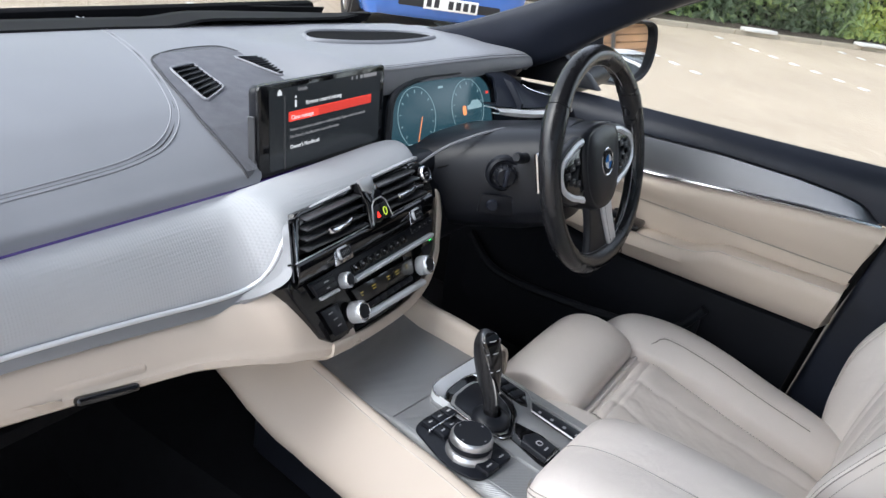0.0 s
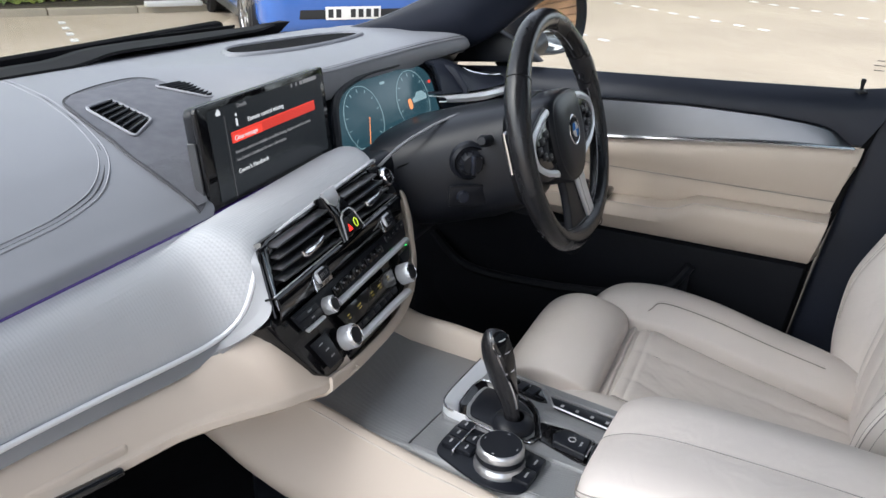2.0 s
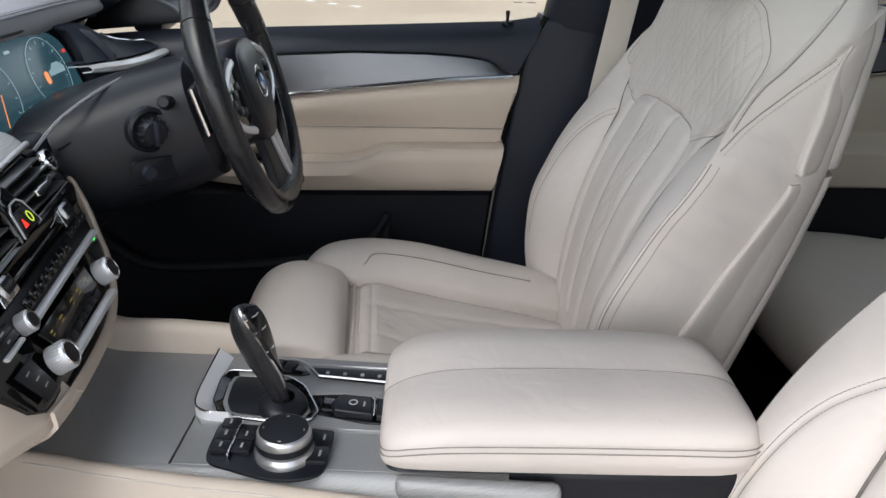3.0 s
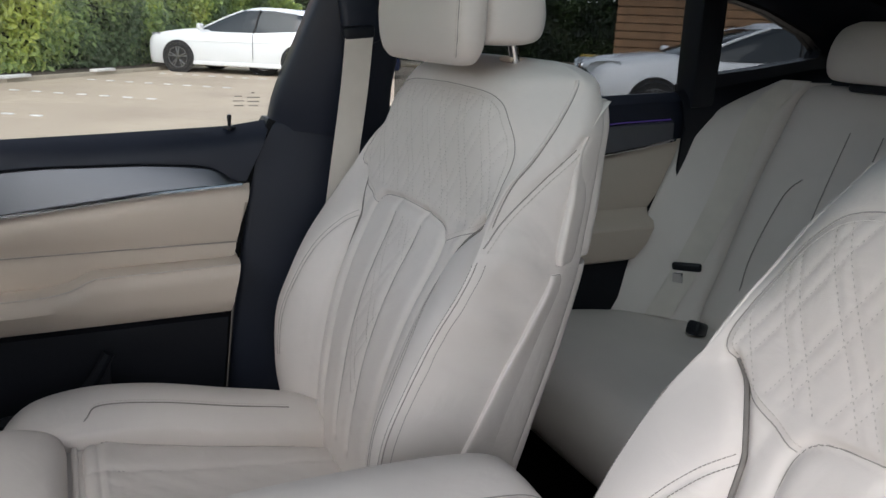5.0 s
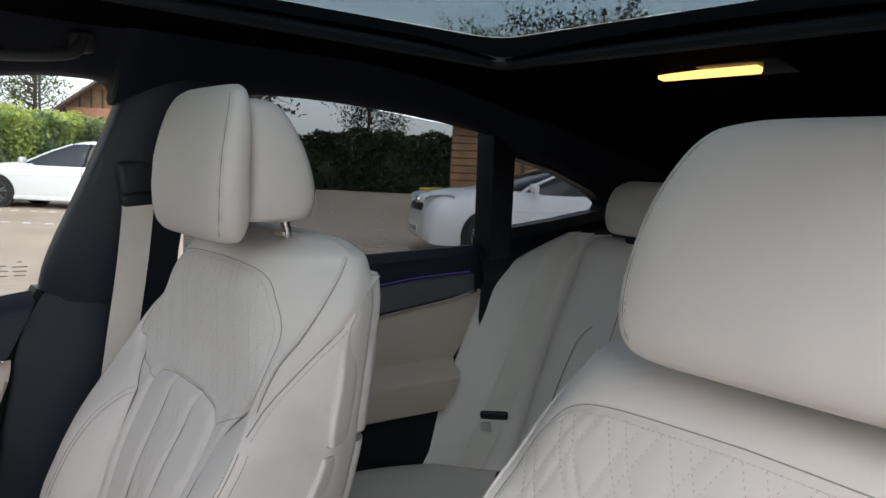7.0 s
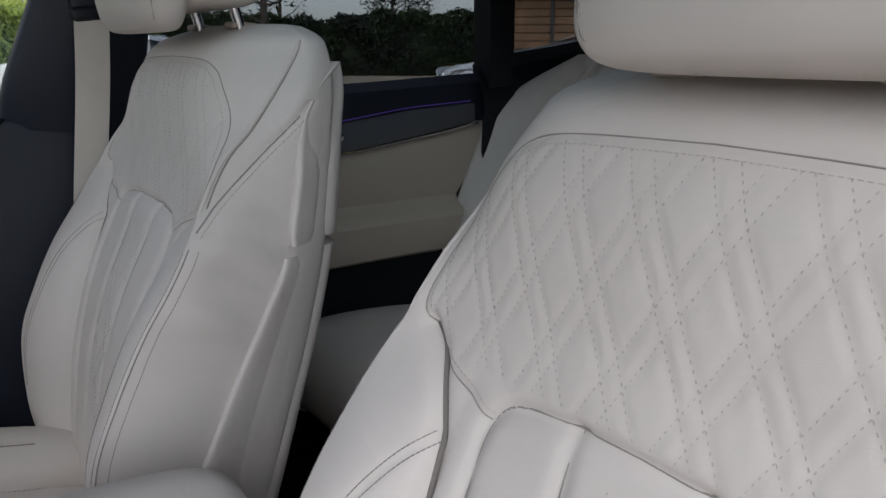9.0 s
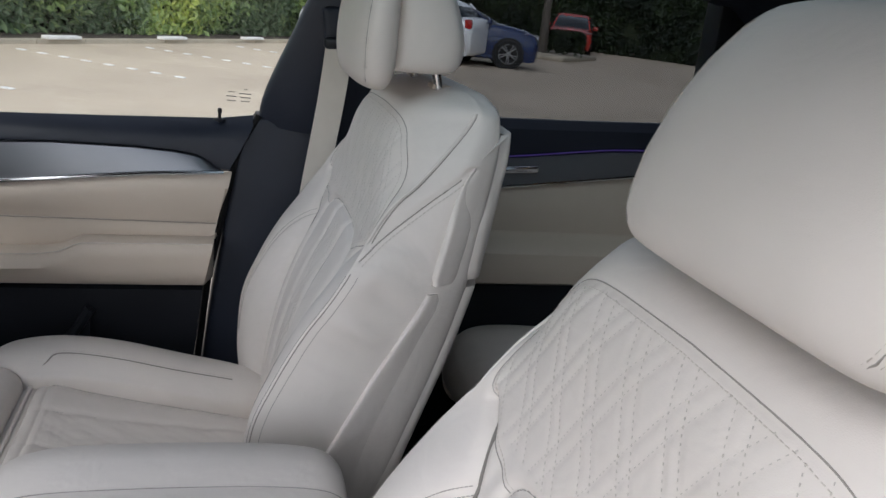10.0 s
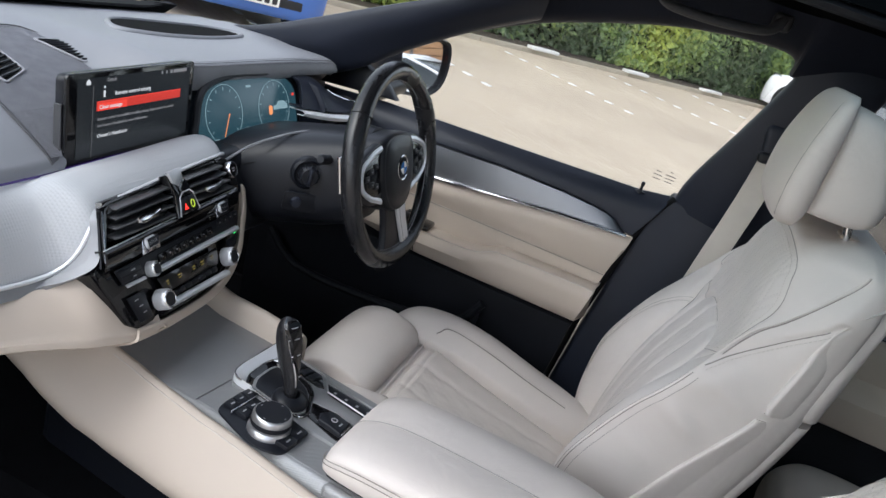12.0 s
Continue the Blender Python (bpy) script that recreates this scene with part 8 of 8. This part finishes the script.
def parked_car(name, m, paint, label, length=4.3, width=1.78, height=1.43, hood_h=0.88, belt_h=0.95, tail_h=1.0, wheel_r=0.32, amber_lamps=False):
    car = empty(name, m, label, "car", "parked cars")
    hl, hw_ = length / 2, width / 2
    st = []
    for f, zt, wf, zb in ((1.0, 0.52, 0.62, 0.30), (0.985, 0.66, 0.80, 0.22), (0.93, hood_h - 0.10, 0.95, 0.18), (0.78, hood_h - 0.02, 0.99, 0.17), (0.55, hood_h + 0.04, 1.0, 0.17), (0.42, belt_h - 0.02, 1.0, 0.17), (0.0, belt_h + 0.01, 1.0, 0.17), (-0.5, tail_h, 1.0, 0.17), (-0.80, tail_h + 0.02, 0.98, 0.18), (-0.94, tail_h, 0.94, 0.22), (-0.99, tail_h - 0.10, 0.88, 0.28), (-1.0, tail_h - 0.25, 0.80, 0.33)):
        w, y = hw_ * wf, hl * f
        st.append([(-w * 0.93, y, zb), (-w * 0.985, y, zb + 0.10), (-w, y, zb + (zt - zb) * 0.55), (-w * 0.965, y, zt - 0.10), (-w * 0.90, y, zt - 0.02), (-w * 0.5, y, zt + 0.015), (0, y, zt + 0.025), (w * 0.5, y, zt + 0.015), (w * 0.90, y, zt - 0.02), (w * 0.965, y, zt - 0.10), (w, y, zb + (zt - zb) * 0.55), (w * 0.985, y, zb + 0.10), (w * 0.93, y, zb), (0, y, zb)])
    cols_ = [crom([r[k] for r in st], 60) for k in range(14)]
    part("body", loft([[tuple(cols_[k][j]) for k in range(14)] for j in range(60)]), paint, car, "", 50)
    # greenhouse of glass with painted roof and pillars
    lev = ((belt_h - 0.06, 0.52, -0.95, 0.955), (belt_h + 0.02, 0.47, -0.93, 0.93), (belt_h + (height - belt_h) * 0.55, 0.24, -0.86, 0.85), (height - 0.07, 0.03, -0.78, 0.77), (height - 0.015, -0.08, -0.70, 0.68))
    def plan(y0, y1, w, n_=32):
        return oval(0, hl * (y0 + y1) / 2, hw_ * w, hl * (y0 - y1) / 2, 5.0, n_)
    sag = lambda y, z: (0.17 if y < -hl * 0.28 else 0.10) * ((y + hl * 0.28) / (hl * 0.5)) ** 2 * max(0, (z - belt_h) / (height - belt_h)) ** 1.5
    rings_ = [[(x, y, z - sag(y, z)) for x, y in plan(a, b, w)] for z, a, b, w in lev]
    part("window_glass", loft(rings_[:4]), CAR_GLASS, car, "dark window glass", 50)
    part("roof", loft([[(x * 1.012, y * 1.005, z) for x, y, z in rings_[3]], [(x * 1.0, y, z) for x, y, z in rings_[4]], [(x * 0.6, y, z + 0.015) for x, y, z in rings_[4]], [(x * 0.1, y, z + 0.02) for x, y, z in rings_[4]]]), paint, car, "", 60)
    for s in (-1, 1):
        for end, r in ((1, 0.032), (-1, 0.085)):
            part("pillar", tube([(s * 0.885 * hw_ * w, (yp := hl * (a + b) / 2 + end * 0.855 * hl * (a - b) / 2 + (0.05 if end < 0 else 0)), z - sag(yp, z)) for z, a, b, w in lev[:4]], r, 8, False, 0.7), paint, car)
        part("pillar", tube([(s * hw_ * w * 1.0, -hl * 0.17 - 0.04 * k_, z) for k_, (z, a, b, w) in enumerate(lev[:4])], 0.028, 8, False, 0.7), TYRE, car)
        part("door_mirror", rbox(0.20, 0.10, 0.13, 0.04, 3, pose(s * (hw_ + 0.08), hl * 0.36, belt_h + 0.03)), paint, car)
        part("side_skirt", rbox(0.06, length * 0.52, 0.09, 0.03, 2, pose(s * hw_ * 0.97, 0, 0.22)), mat("sill_plastic", (0.05, 0.05, 0.05), 0.6) if amber_lamps else paint, car)
        part("door_line", tube([(s * hw_ * 1.001, -hl * 0.17, 0.32), (s * hw_ * 1.001, -hl * 0.17, belt_h - 0.1)], 0.006, 6), TYRE, car)
        part("crease", tube([(s * hw_ * 0.992, y, 0.66 + 0.03 * (1 - y / hl)) for y in np.linspace(-hl * 0.7, hl * 0.55, 12)], 0.010, 6), paint, car)
        hlamp = crom([(0.50, 0.0, 0.0), (0.70, -0.02, 0.10), (0.86, -0.16, 0.13), (0.93, -0.34, 0.12), (0.90, -0.20, 0.0), (0.75, -0.04, -0.05)], 18, True)
        part("headlight", loft([[(s * hw_ * x * k, hl * 0.985 + y - 0.02 + dd, hood_h - 0.21 + z * 1.1) for x, y, z in hlamp] for k, dd in ((0.99, 0.0), (1.0, 0.025), (0.97, 0.035))]), LAMP_W, car, "clear headlight")
        if amber_lamps:
            part("indicator", rbox(0.16, 0.06, 0.05, 0.02, 3, pose(s * hw_ * 0.80, hl * 0.975, hood_h - 0.28, 0, 0, s * -30)), mat("amber_lens", (0.8, 0.25, 0.02), 0.2), car, "amber indicator lens")
        part("tail_light", rbox(0.14, 0.16, 0.20, 0.05, 3, pose(s * hw_ * 0.86, -hl * 0.95, tail_h - 0.12)), LAMP_R, car, "red tail light")
        for yy_ in (hl * 0.63, -hl * 0.63):
            wm_ = pose(s * (hw_ - 0.10), yy_, wheel_r, 0, 90 * s, 0)
            part("wheel_arch", lathe([(0, 0.115), (wheel_r * 1.13, 0.115), (wheel_r * 1.15, 0.05)], 32, wm_ @ pose(0, 0, -0.004)), TYRE, car)
            wh = empty("wheel", None)
            wh.parent = car
            part("tyre", lathe([(wheel_r * 0.66, 0.10), (wheel_r * 0.70, 0.125), (wheel_r * 0.93, 0.128), (wheel_r, 0.10), (wheel_r, -0.08), (wheel_r * 0.7, -0.09)], 36, wm_), TYRE, wh)
            rim_b = lathe([(wheel_r * 0.62, 0.095), (wheel_r * 0.67, 0.12), (wheel_r * 0.70, 0.12)], 36, wm_)
            for q in range(5):
                an = q * 72
                for dq in (-9, 9):
                    rbox(wheel_r * 0.56, 0.028, 0.03, 0.006, 1, wm_ @ pose(0, 0, 0.105, 0, 0, an + dq) @ pose(wheel_r * 0.36, 0, 0), rim_b)
            add(rim_b, lathe([(0, 0.125), (0.05, 0.12), (0.06, 0.09)], 16, wm_))
            part("rim", rim_b, RIM, wh)
    part("grille", rbox(width * 0.42, 0.05, 0.13, 0.03, 3, pose(0, hl * 0.985, hood_h - 0.26)), TYRE, car, "dark grille")
    part("lower_grille", rbox(width * 0.62, 0.06, 0.12, 0.04, 3, pose(0, hl * 0.985, 0.34)), TYRE, car)
    part("badge", lathe([(0, 0.03), (0.05, 0.028), (0.06, 0.0)], 20, pose(0, hl * 0.985, hood_h - 0.17, -80, 0, 0)), CHROME, car)
    pl_ = part("number_plate", rbox(0.50, 0.012, 0.108, 0.004, 2, pose(0, hl * 1.003 + 0.012, 0.35)), PLATE, car, "white number plate")
    for k in range(6):
        part("plate_bar", rbox(0.045, 0.002, 0.07, 0, 1, pose(-0.205 + 0.07 * k + (0.06 if k > 3 else 0), hl * 1.003 + 0.019, 0.35)), PLATE_T, pl_)
    return car


def facing(x, y, hx, hy):
    h = Vector((hx, hy, 0)).normalized()
    return basis((x, y, 0), (h.y, -h.x, 0), h, (0, 0, 1))


WHITE_C = mat("white_car_paint", (0.78, 0.79, 0.80), 0.2, vary=0.03, coat=0.5)
BLUE_C = mat("bright_blue_car_paint", (0.04, 0.125, 0.40), 0.22, vary=0.05, coat=0.5)
NAVY_C = mat("navy_car_paint", (0.02, 0.035, 0.10), 0.2, vary=0.05, coat=0.5)
RED_C = mat("red_car_paint", (0.42, 0.03, 0.02), 0.25, vary=0.05, coat=0.5)
p = lot(5.9, -1.9)
parked_car("white_hatchback", facing(p.x, p.y, KN.x, KN.y), WHITE_C, "white hatchback parked nose-in to the hedge")
parked_car("white_saloon", facing(7.5, -8.7, 0.42, 0.90), WHITE_C, "white car with dark grille parked beside a timber shed", 4.5, 1.80, 1.43, 0.92, 0.97)
parked_car("blue_hatchback", facing(6.48, 4.68, -0.66, -0.751), BLUE_C, "bright blue hatchback parked facing the windscreen", 3.7, 1.58, 1.42, 0.86, 0.92, 0.95, 0.29, True)
parked_car("navy_hatchback", facing(17.3, -5.6, -0.25, -0.97), NAVY_C, "dark blue small hatchback across the car park", 3.8, 1.70, 1.42)
parked_car("red_hatchback", facing(28.9, -13.7, -0.9, 0.42), RED_C, "red hatchback behind the planted island", 3.9, 1.70, 1.45)

# planted island
isl = empty("planted_island", None, "kerbed island with a clipped shrub", "planter")
part("kerb_ring", rbox(4.0, 1.8, 0.16, 0.06, 3, pose(23.0, -10.6, 0.06, 0, 0, -40)), KERB, isl)
rng = np.random.default_rng(3)
q = rng.normal(0, 1, (2600, 3))
q /= np.linalg.norm(q, axis=1)[:, None]
q[:, 2] = np.abs(q[:, 2])
leaf_cloud("shrub", np.sign(q) * np.abs(q) ** 0.35 * np.array([0.5, 0.5, 0.75]) * rng.uniform(0.85, 1.05, (2600, 1)) + np.array([22.6, -10.75, 0.10]), q, 0.08, DARKH, "", parent=isl)


# ---- buildings ----
BRICK = bpy.data.materials.new("orange_brick")
BRICK.use_nodes = True
nt = BRICK.node_tree
bk, tcn, mpn = nt.nodes.new("ShaderNodeTexBrick"), nt.nodes.new("ShaderNodeTexCoord"), nt.nodes.new("ShaderNodeMapping")
mpn.inputs["Rotation"].default_value = (radians(90), 0, 0)
bk.inputs["Scale"].default_value, bk.inputs["Brick Width"].default_value, bk.inputs["Row Height"].default_value, bk.inputs["Mortar Size"].default_value = 1.0, 0.225, 0.075, 0.010
bk.inputs["Color1"].default_value, bk.inputs["Color2"].default_value, bk.inputs["Mortar"].default_value = (0.40, 0.15, 0.075, 1), (0.46, 0.20, 0.10, 1), (0.42, 0.34, 0.27, 1)
nt.links.new(tcn.outputs["Object"], mpn.inputs["Vector"])
nt.links.new(mpn.outputs[0], bk.inputs["Vector"])
nt.links.new(bk.outputs["Color"], nt.nodes["Principled BSDF"].inputs["Base Color"])
nt.nodes["Principled BSDF"].inputs["Roughness"].default_value = 0.9
ROOF = mat("brown_roof_tiles", (0.16, 0.12, 0.10), 0.85, vary=0.3, scale=3, bump=0.5, bscale=14, kind="lines")
STEEL = mat("dark_steel", (0.05, 0.05, 0.05), 0.6)
TREAD = mat("concrete_tread", (0.5, 0.45, 0.4), 0.8)
TIMBER = mat("brown_timber_boards", (0.26, 0.15, 0.08), 0.75, vary=0.35, scale=2, bump=0.4, bscale=60)


def office():
    """Brick block with an outside stair."""
    b = empty("brick_building", basis((31.0, 0.3, 0), Vector((-0.15, 0.99, 0)).normalized(), Vector((0.99, 0.15, 0)).normalized(), (0, 0, 1)), "orange brick building with an outside steel stair", "building")
    part("wall", rbox(16, 8, 10, 0.02, 1, pose(3.0, 5, 5)), BRICK, b)
    part("side_wing", rbox(3.0, 6, 10, 0.02, 1, pose(-3.2, 6.5, 5)), BRICK, b)
    for k in range(4):
        for z in (1.6, 4.6, 7.6):
            w = part("window", rbox(2.2, 0.12, 1.5, 0.02, 1, pose(1.5 + 3.0 * k, 0.97, z)), STEEL, b)
            part("pane", rbox(2.0, 0.06, 1.3, 0.01, 1, pose(1.5 + 3.0 * k, 0.92, z)), CAR_GLASS, w)
    w = part("window", rbox(1.7, 0.12, 1.5, 0.02, 1, pose(0.1, 0.97, 5.75)), STEEL, b)
    part("pane", rbox(1.5, 0.06, 1.3, 0.01, 1, pose(0.1, 0.92, 5.75)), mat("teal_pane", (0.10, 0.20, 0.21), 0.1, vary=0.1), w)
    for s in (-0.55, 0.55):
        part("stringer", tube([(0.2, 0.2 + s, 6.4), (-4.6, 0.2 + s, 2.6)], 0.10, 6), STEEL, b)
        part("handrail", tube([(0.2, 0.2 + s, 7.4), (-4.6, 0.2 + s, 3.6), (-4.6, 0.2 + s, 2.6)], 0.03, 6), STEEL, b)
    for k in range(17):
        t = k / 16
        part("tread", rbox(0.36, 1.1, 0.09, 0.01, 1, pose(0.2 - 4.8 * t, 0.2, 6.48 - 3.8 * t)), TREAD, b)
    part("landing", rbox(2.0, 1.3, 0.12, 0.02, 1, pose(1.2, 0.25, 6.4)), TREAD, b)
    for x in (0.4, 2.0):
        part("post", rbox(0.12, 0.12, 6.4, 0.01, 1, pose(x, -0.2, 3.2)), STEEL, b)
    part("roof", rbox(17, 9, 0.4, 0.05, 1, pose(3, 5, 10.2)), ROOF, b)


def gabled_house(m, label, wide=3.9, rise=1.45):
    g = empty("gabled_house", m, label, "house")
    h = wide / 2
    part("wall", rbox(wide, 7, 3.0, 0.02, 1, pose(0, 3.5, 1.5)), BRICK, g)
    part("gable", prism([(-h, 3.0), (h, 3.0), (0, 3.0 + rise)], 0.2, 0, basis((0, 0.1, 0), (1, 0, 0), (0, 0, 1), (0, 1, 0))), TIMBER, g, "brown timbered gable")
    for k in range(5):
        part("strut", rbox(0.09, 0.08, rise * (0.42 if k in (0, 4) else 0.75), 0.01, 1, pose(h * (-0.62 + 0.31 * k), 0.04, 3.0 + rise * (0.2 if k in (0, 4) else 0.36))), STEEL, g)
    slope = Vector((h, 0, -rise)).normalized()
    for s in (-1, 1):
        run = Vector((s * slope.x, 0, slope.z))
        part("roof", prism([(-0.6, 0), (7.6, 0), (7.6, math.hypot(h, rise) + 0.55), (-0.6, math.hypot(h, rise) + 0.55)], 0.14, 0.02, basis((0, 0, 3.0 + rise + 0.03), (0, 1, 0), run, Vector((s * -slope.z, 0, slope.x)))), ROOF, g, "brown tiled roof")
        part("barge_board", rbox(0.06, 0.08, 0.18, 0.01, 1, pose(s * h, -0.55, 3.0)), STEEL, g)
    for y in (1.8, 4.6):
        part("window", rbox(0.08, 1.0, 1.1, 0.02, 1, pose(-h, y, 1.9)), CAR_GLASS, g)


def shed():
    s = empty("timber_shed", basis((12.6, -13.4, 0), Vector((0.70, 0.71, 0)).normalized(), Vector((0.71, -0.70, 0)).normalized(), (0, 0, 1)), "brown timber-boarded shed with a dark flat roof", "shed")
    part("frame", rbox(4.6, 3.6, 2.4, 0.02, 1, pose(0, 2.0, 1.2)), STEEL, s)
    for k in range(13):
        part("board", rbox(4.7, 0.05, 0.165, 0.01, 1, pose(0, 0.17, 0.12 + 0.18 * k)), TIMBER, s)
        part("board", rbox(0.05, 3.6, 0.165, 0.01, 1, pose(2.33, 2.0, 0.12 + 0.18 * k)), TIMBER, s)
        part("board", rbox(0.05, 3.6, 0.165, 0.01, 1, pose(-2.33, 2.0, 0.12 + 0.18 * k)), TIMBER, s)
    for x in (-1.9, 0.6):
        part("post", rbox(0.09, 0.06, 2.4, 0.01, 1, pose(x, 0.11, 1.2)), STEEL, s)
    part("roof", rbox(5.3, 4.4, 0.16, 0.03, 1, pose(0, 1.9, 2.5)), STEEL, s)


office()
gabled_house(basis((46.0, -11.4, 0.65), Vector((0.50, 0.866, 0)), Vector((0.866, -0.50, 0)), (0, 0, 1)), "low brick house with a brown tiled roof and timbered gable")
gabled_house(basis((1.0, -33.0, 0), Vector((0.9, -0.436, 0)), Vector((-0.436, -0.9, 0)), (0, 0, 1)), "brick house with a brown tiled roof behind the hedge", 7.0, 2.2)
shed()
yb_ = empty("grit_bin", None, "yellow grit bin beside the shed", "bin")
part("body", rbox(0.7, 0.5, 0.6, 0.06, 3, pose(14.6, -11.6, 0.3)), mat("yellow_plastic", (0.6, 0.42, 0.05), 0.5), yb_)
part("lid", rbox(0.76, 0.56, 0.12, 0.05, 3, pose(14.6, -11.6, 0.66)), mat("yellow_lid", (0.55, 0.38, 0.05), 0.5), yb_)

gb = empty("yellow_bin", None, "yellow plastic bin on the paving beyond the windscreen", "bin")
part("body", rbox(0.42, 0.42, 0.75, 0.05, 3, pose(2.9, 6.9, 0.38)), mat("pale_yellow_plastic", (0.62, 0.45, 0.14), 0.5), gb)
part("lid", rbox(0.47, 0.47, 0.10, 0.04, 3, pose(2.9, 6.9, 0.78)), mat("pale_yellow_lid", (0.58, 0.42, 0.13), 0.5), gb)
tp = empty("teal_post", None, "short teal painted post on the paving", "post")
part("post", lathe([(0, 0.95), (0.07, 0.94), (0.09, 0.90), (0.09, 0.0), (0, 0)], 20, pose(3.55, 7.0, 0)), mat("teal_paint", (0.10, 0.24, 0.25), 0.5), tp)

# ---- trees ----
BARK = mat("grey_bark", (0.10, 0.085, 0.07), 0.9, vary=0.3, scale=5, bump=0.6, bscale=25)
SPRING = leaf_material("spring_leaves", (0.05, 0.075, 0.02), (0.10, 0.14, 0.035), (0.18, 0.21, 0.06))


def tree(x, y, height, spread, leaves, material, label, seed, leaf=0.09):
    rng_ = np.random.default_rng(seed)
    t = empty("tree", pose(x, y, 0), label, "tree")
    bm_ = tube([(0, 0, 0), (0.05, 0.03, height * 0.3), (0.0, -0.05, height * 0.6), (0.05, 0, height * 0.95)], [0.16, 0.12, 0.08, 0.02], 8)
    tips = []
    for k in range(26):
        a, z0 = rng_.uniform(0, 6.28), height * rng_.uniform(0.28, 0.85)
        r_ = spread * rng_.uniform(0.5, 1.0) * (1.15 - z0 / height * 0.75)
        e = Vector((r_ * math.cos(a), r_ * math.sin(a), z0 + r_ * rng_.uniform(0.3, 0.9)))
        m_ = Vector((e.x * 0.5, e.y * 0.5, z0 + (e.z - z0) * 0.35))
        add(bm_, tube([(0, 0, z0), m_, e], [0.045, 0.028, 0.008], 5))
        for j in range(5):
            d = Vector(rng_.normal(0, 1, 3)) * spread * 0.22
            s0 = m_.lerp(e, rng_.uniform(0, 1))
            add(bm_, tube([s0, s0 + d * 0.5 + Vector((0, 0, 0.1)), s0 + d + Vector((0, 0, 0.25))], [0.014, 0.009, 0.004], 4))
            tips += [s0 + d, s0 + d * 0.6, e]
    part("trunk", bm_, BARK, t)
    if leaves:
        c = np.array([list(tips[int(i)]) for i in rng_.integers(0, len(tips), leaves)]) + rng_.normal(0, spread * 0.11, (leaves, 3))
        leaf_cloud("crown", c, rng_.normal(0, 1, (leaves, 3)) + np.array([0, 0, 0.6]), leaf, material, "", parent=t)


for args in ((40, -4.5, 9, 2.6, 0, SPRING, "bare spring tree with fine twigs", 1), (43, -7.5, 8, 2.2, 0, SPRING, "bare spring tree with fine twigs", 2), (52, -9, 8, 2.8, 2500, SPRING, "tree in thin light green leaf", 3), (58, -20, 9, 3.0, 3500, SPRING, "tree in thin light green leaf", 4),
             (22.6, -10.0, 6.5, 2.2, 1200, DARKH, "small dark tree on the planted island", 5), (24, -24, 8, 3.0, 5000, DARKH, "dark leafy tree behind the shed", 6), (31, -26, 9, 3.4, 4000, SPRING, "tree in thin light green leaf", 7), (38, -24, 8, 3.0, 5000, DARKH, "dark leafy tree beyond the far hedge", 8), (17, -20, 7, 2.4, 3000, DARKH, "dark leafy tree behind the shed", 9), (42, -19, 8, 2.6, 0, SPRING, "bare spring tree with fine twigs", 10)):
    tree(*args)
sl = empty("street_lamp", None, "thin grey street lamp post", "street lamp")
part("post", tube([(33, -6.0, 0), (33, -6.0, 5.2)], 0.05, 8), STEEL, sl)
part("head", rbox(0.5, 0.2, 0.1, 0.03, 2, pose(33.1, -6.2, 5.2, 0, 0, -60)), STEEL, sl)
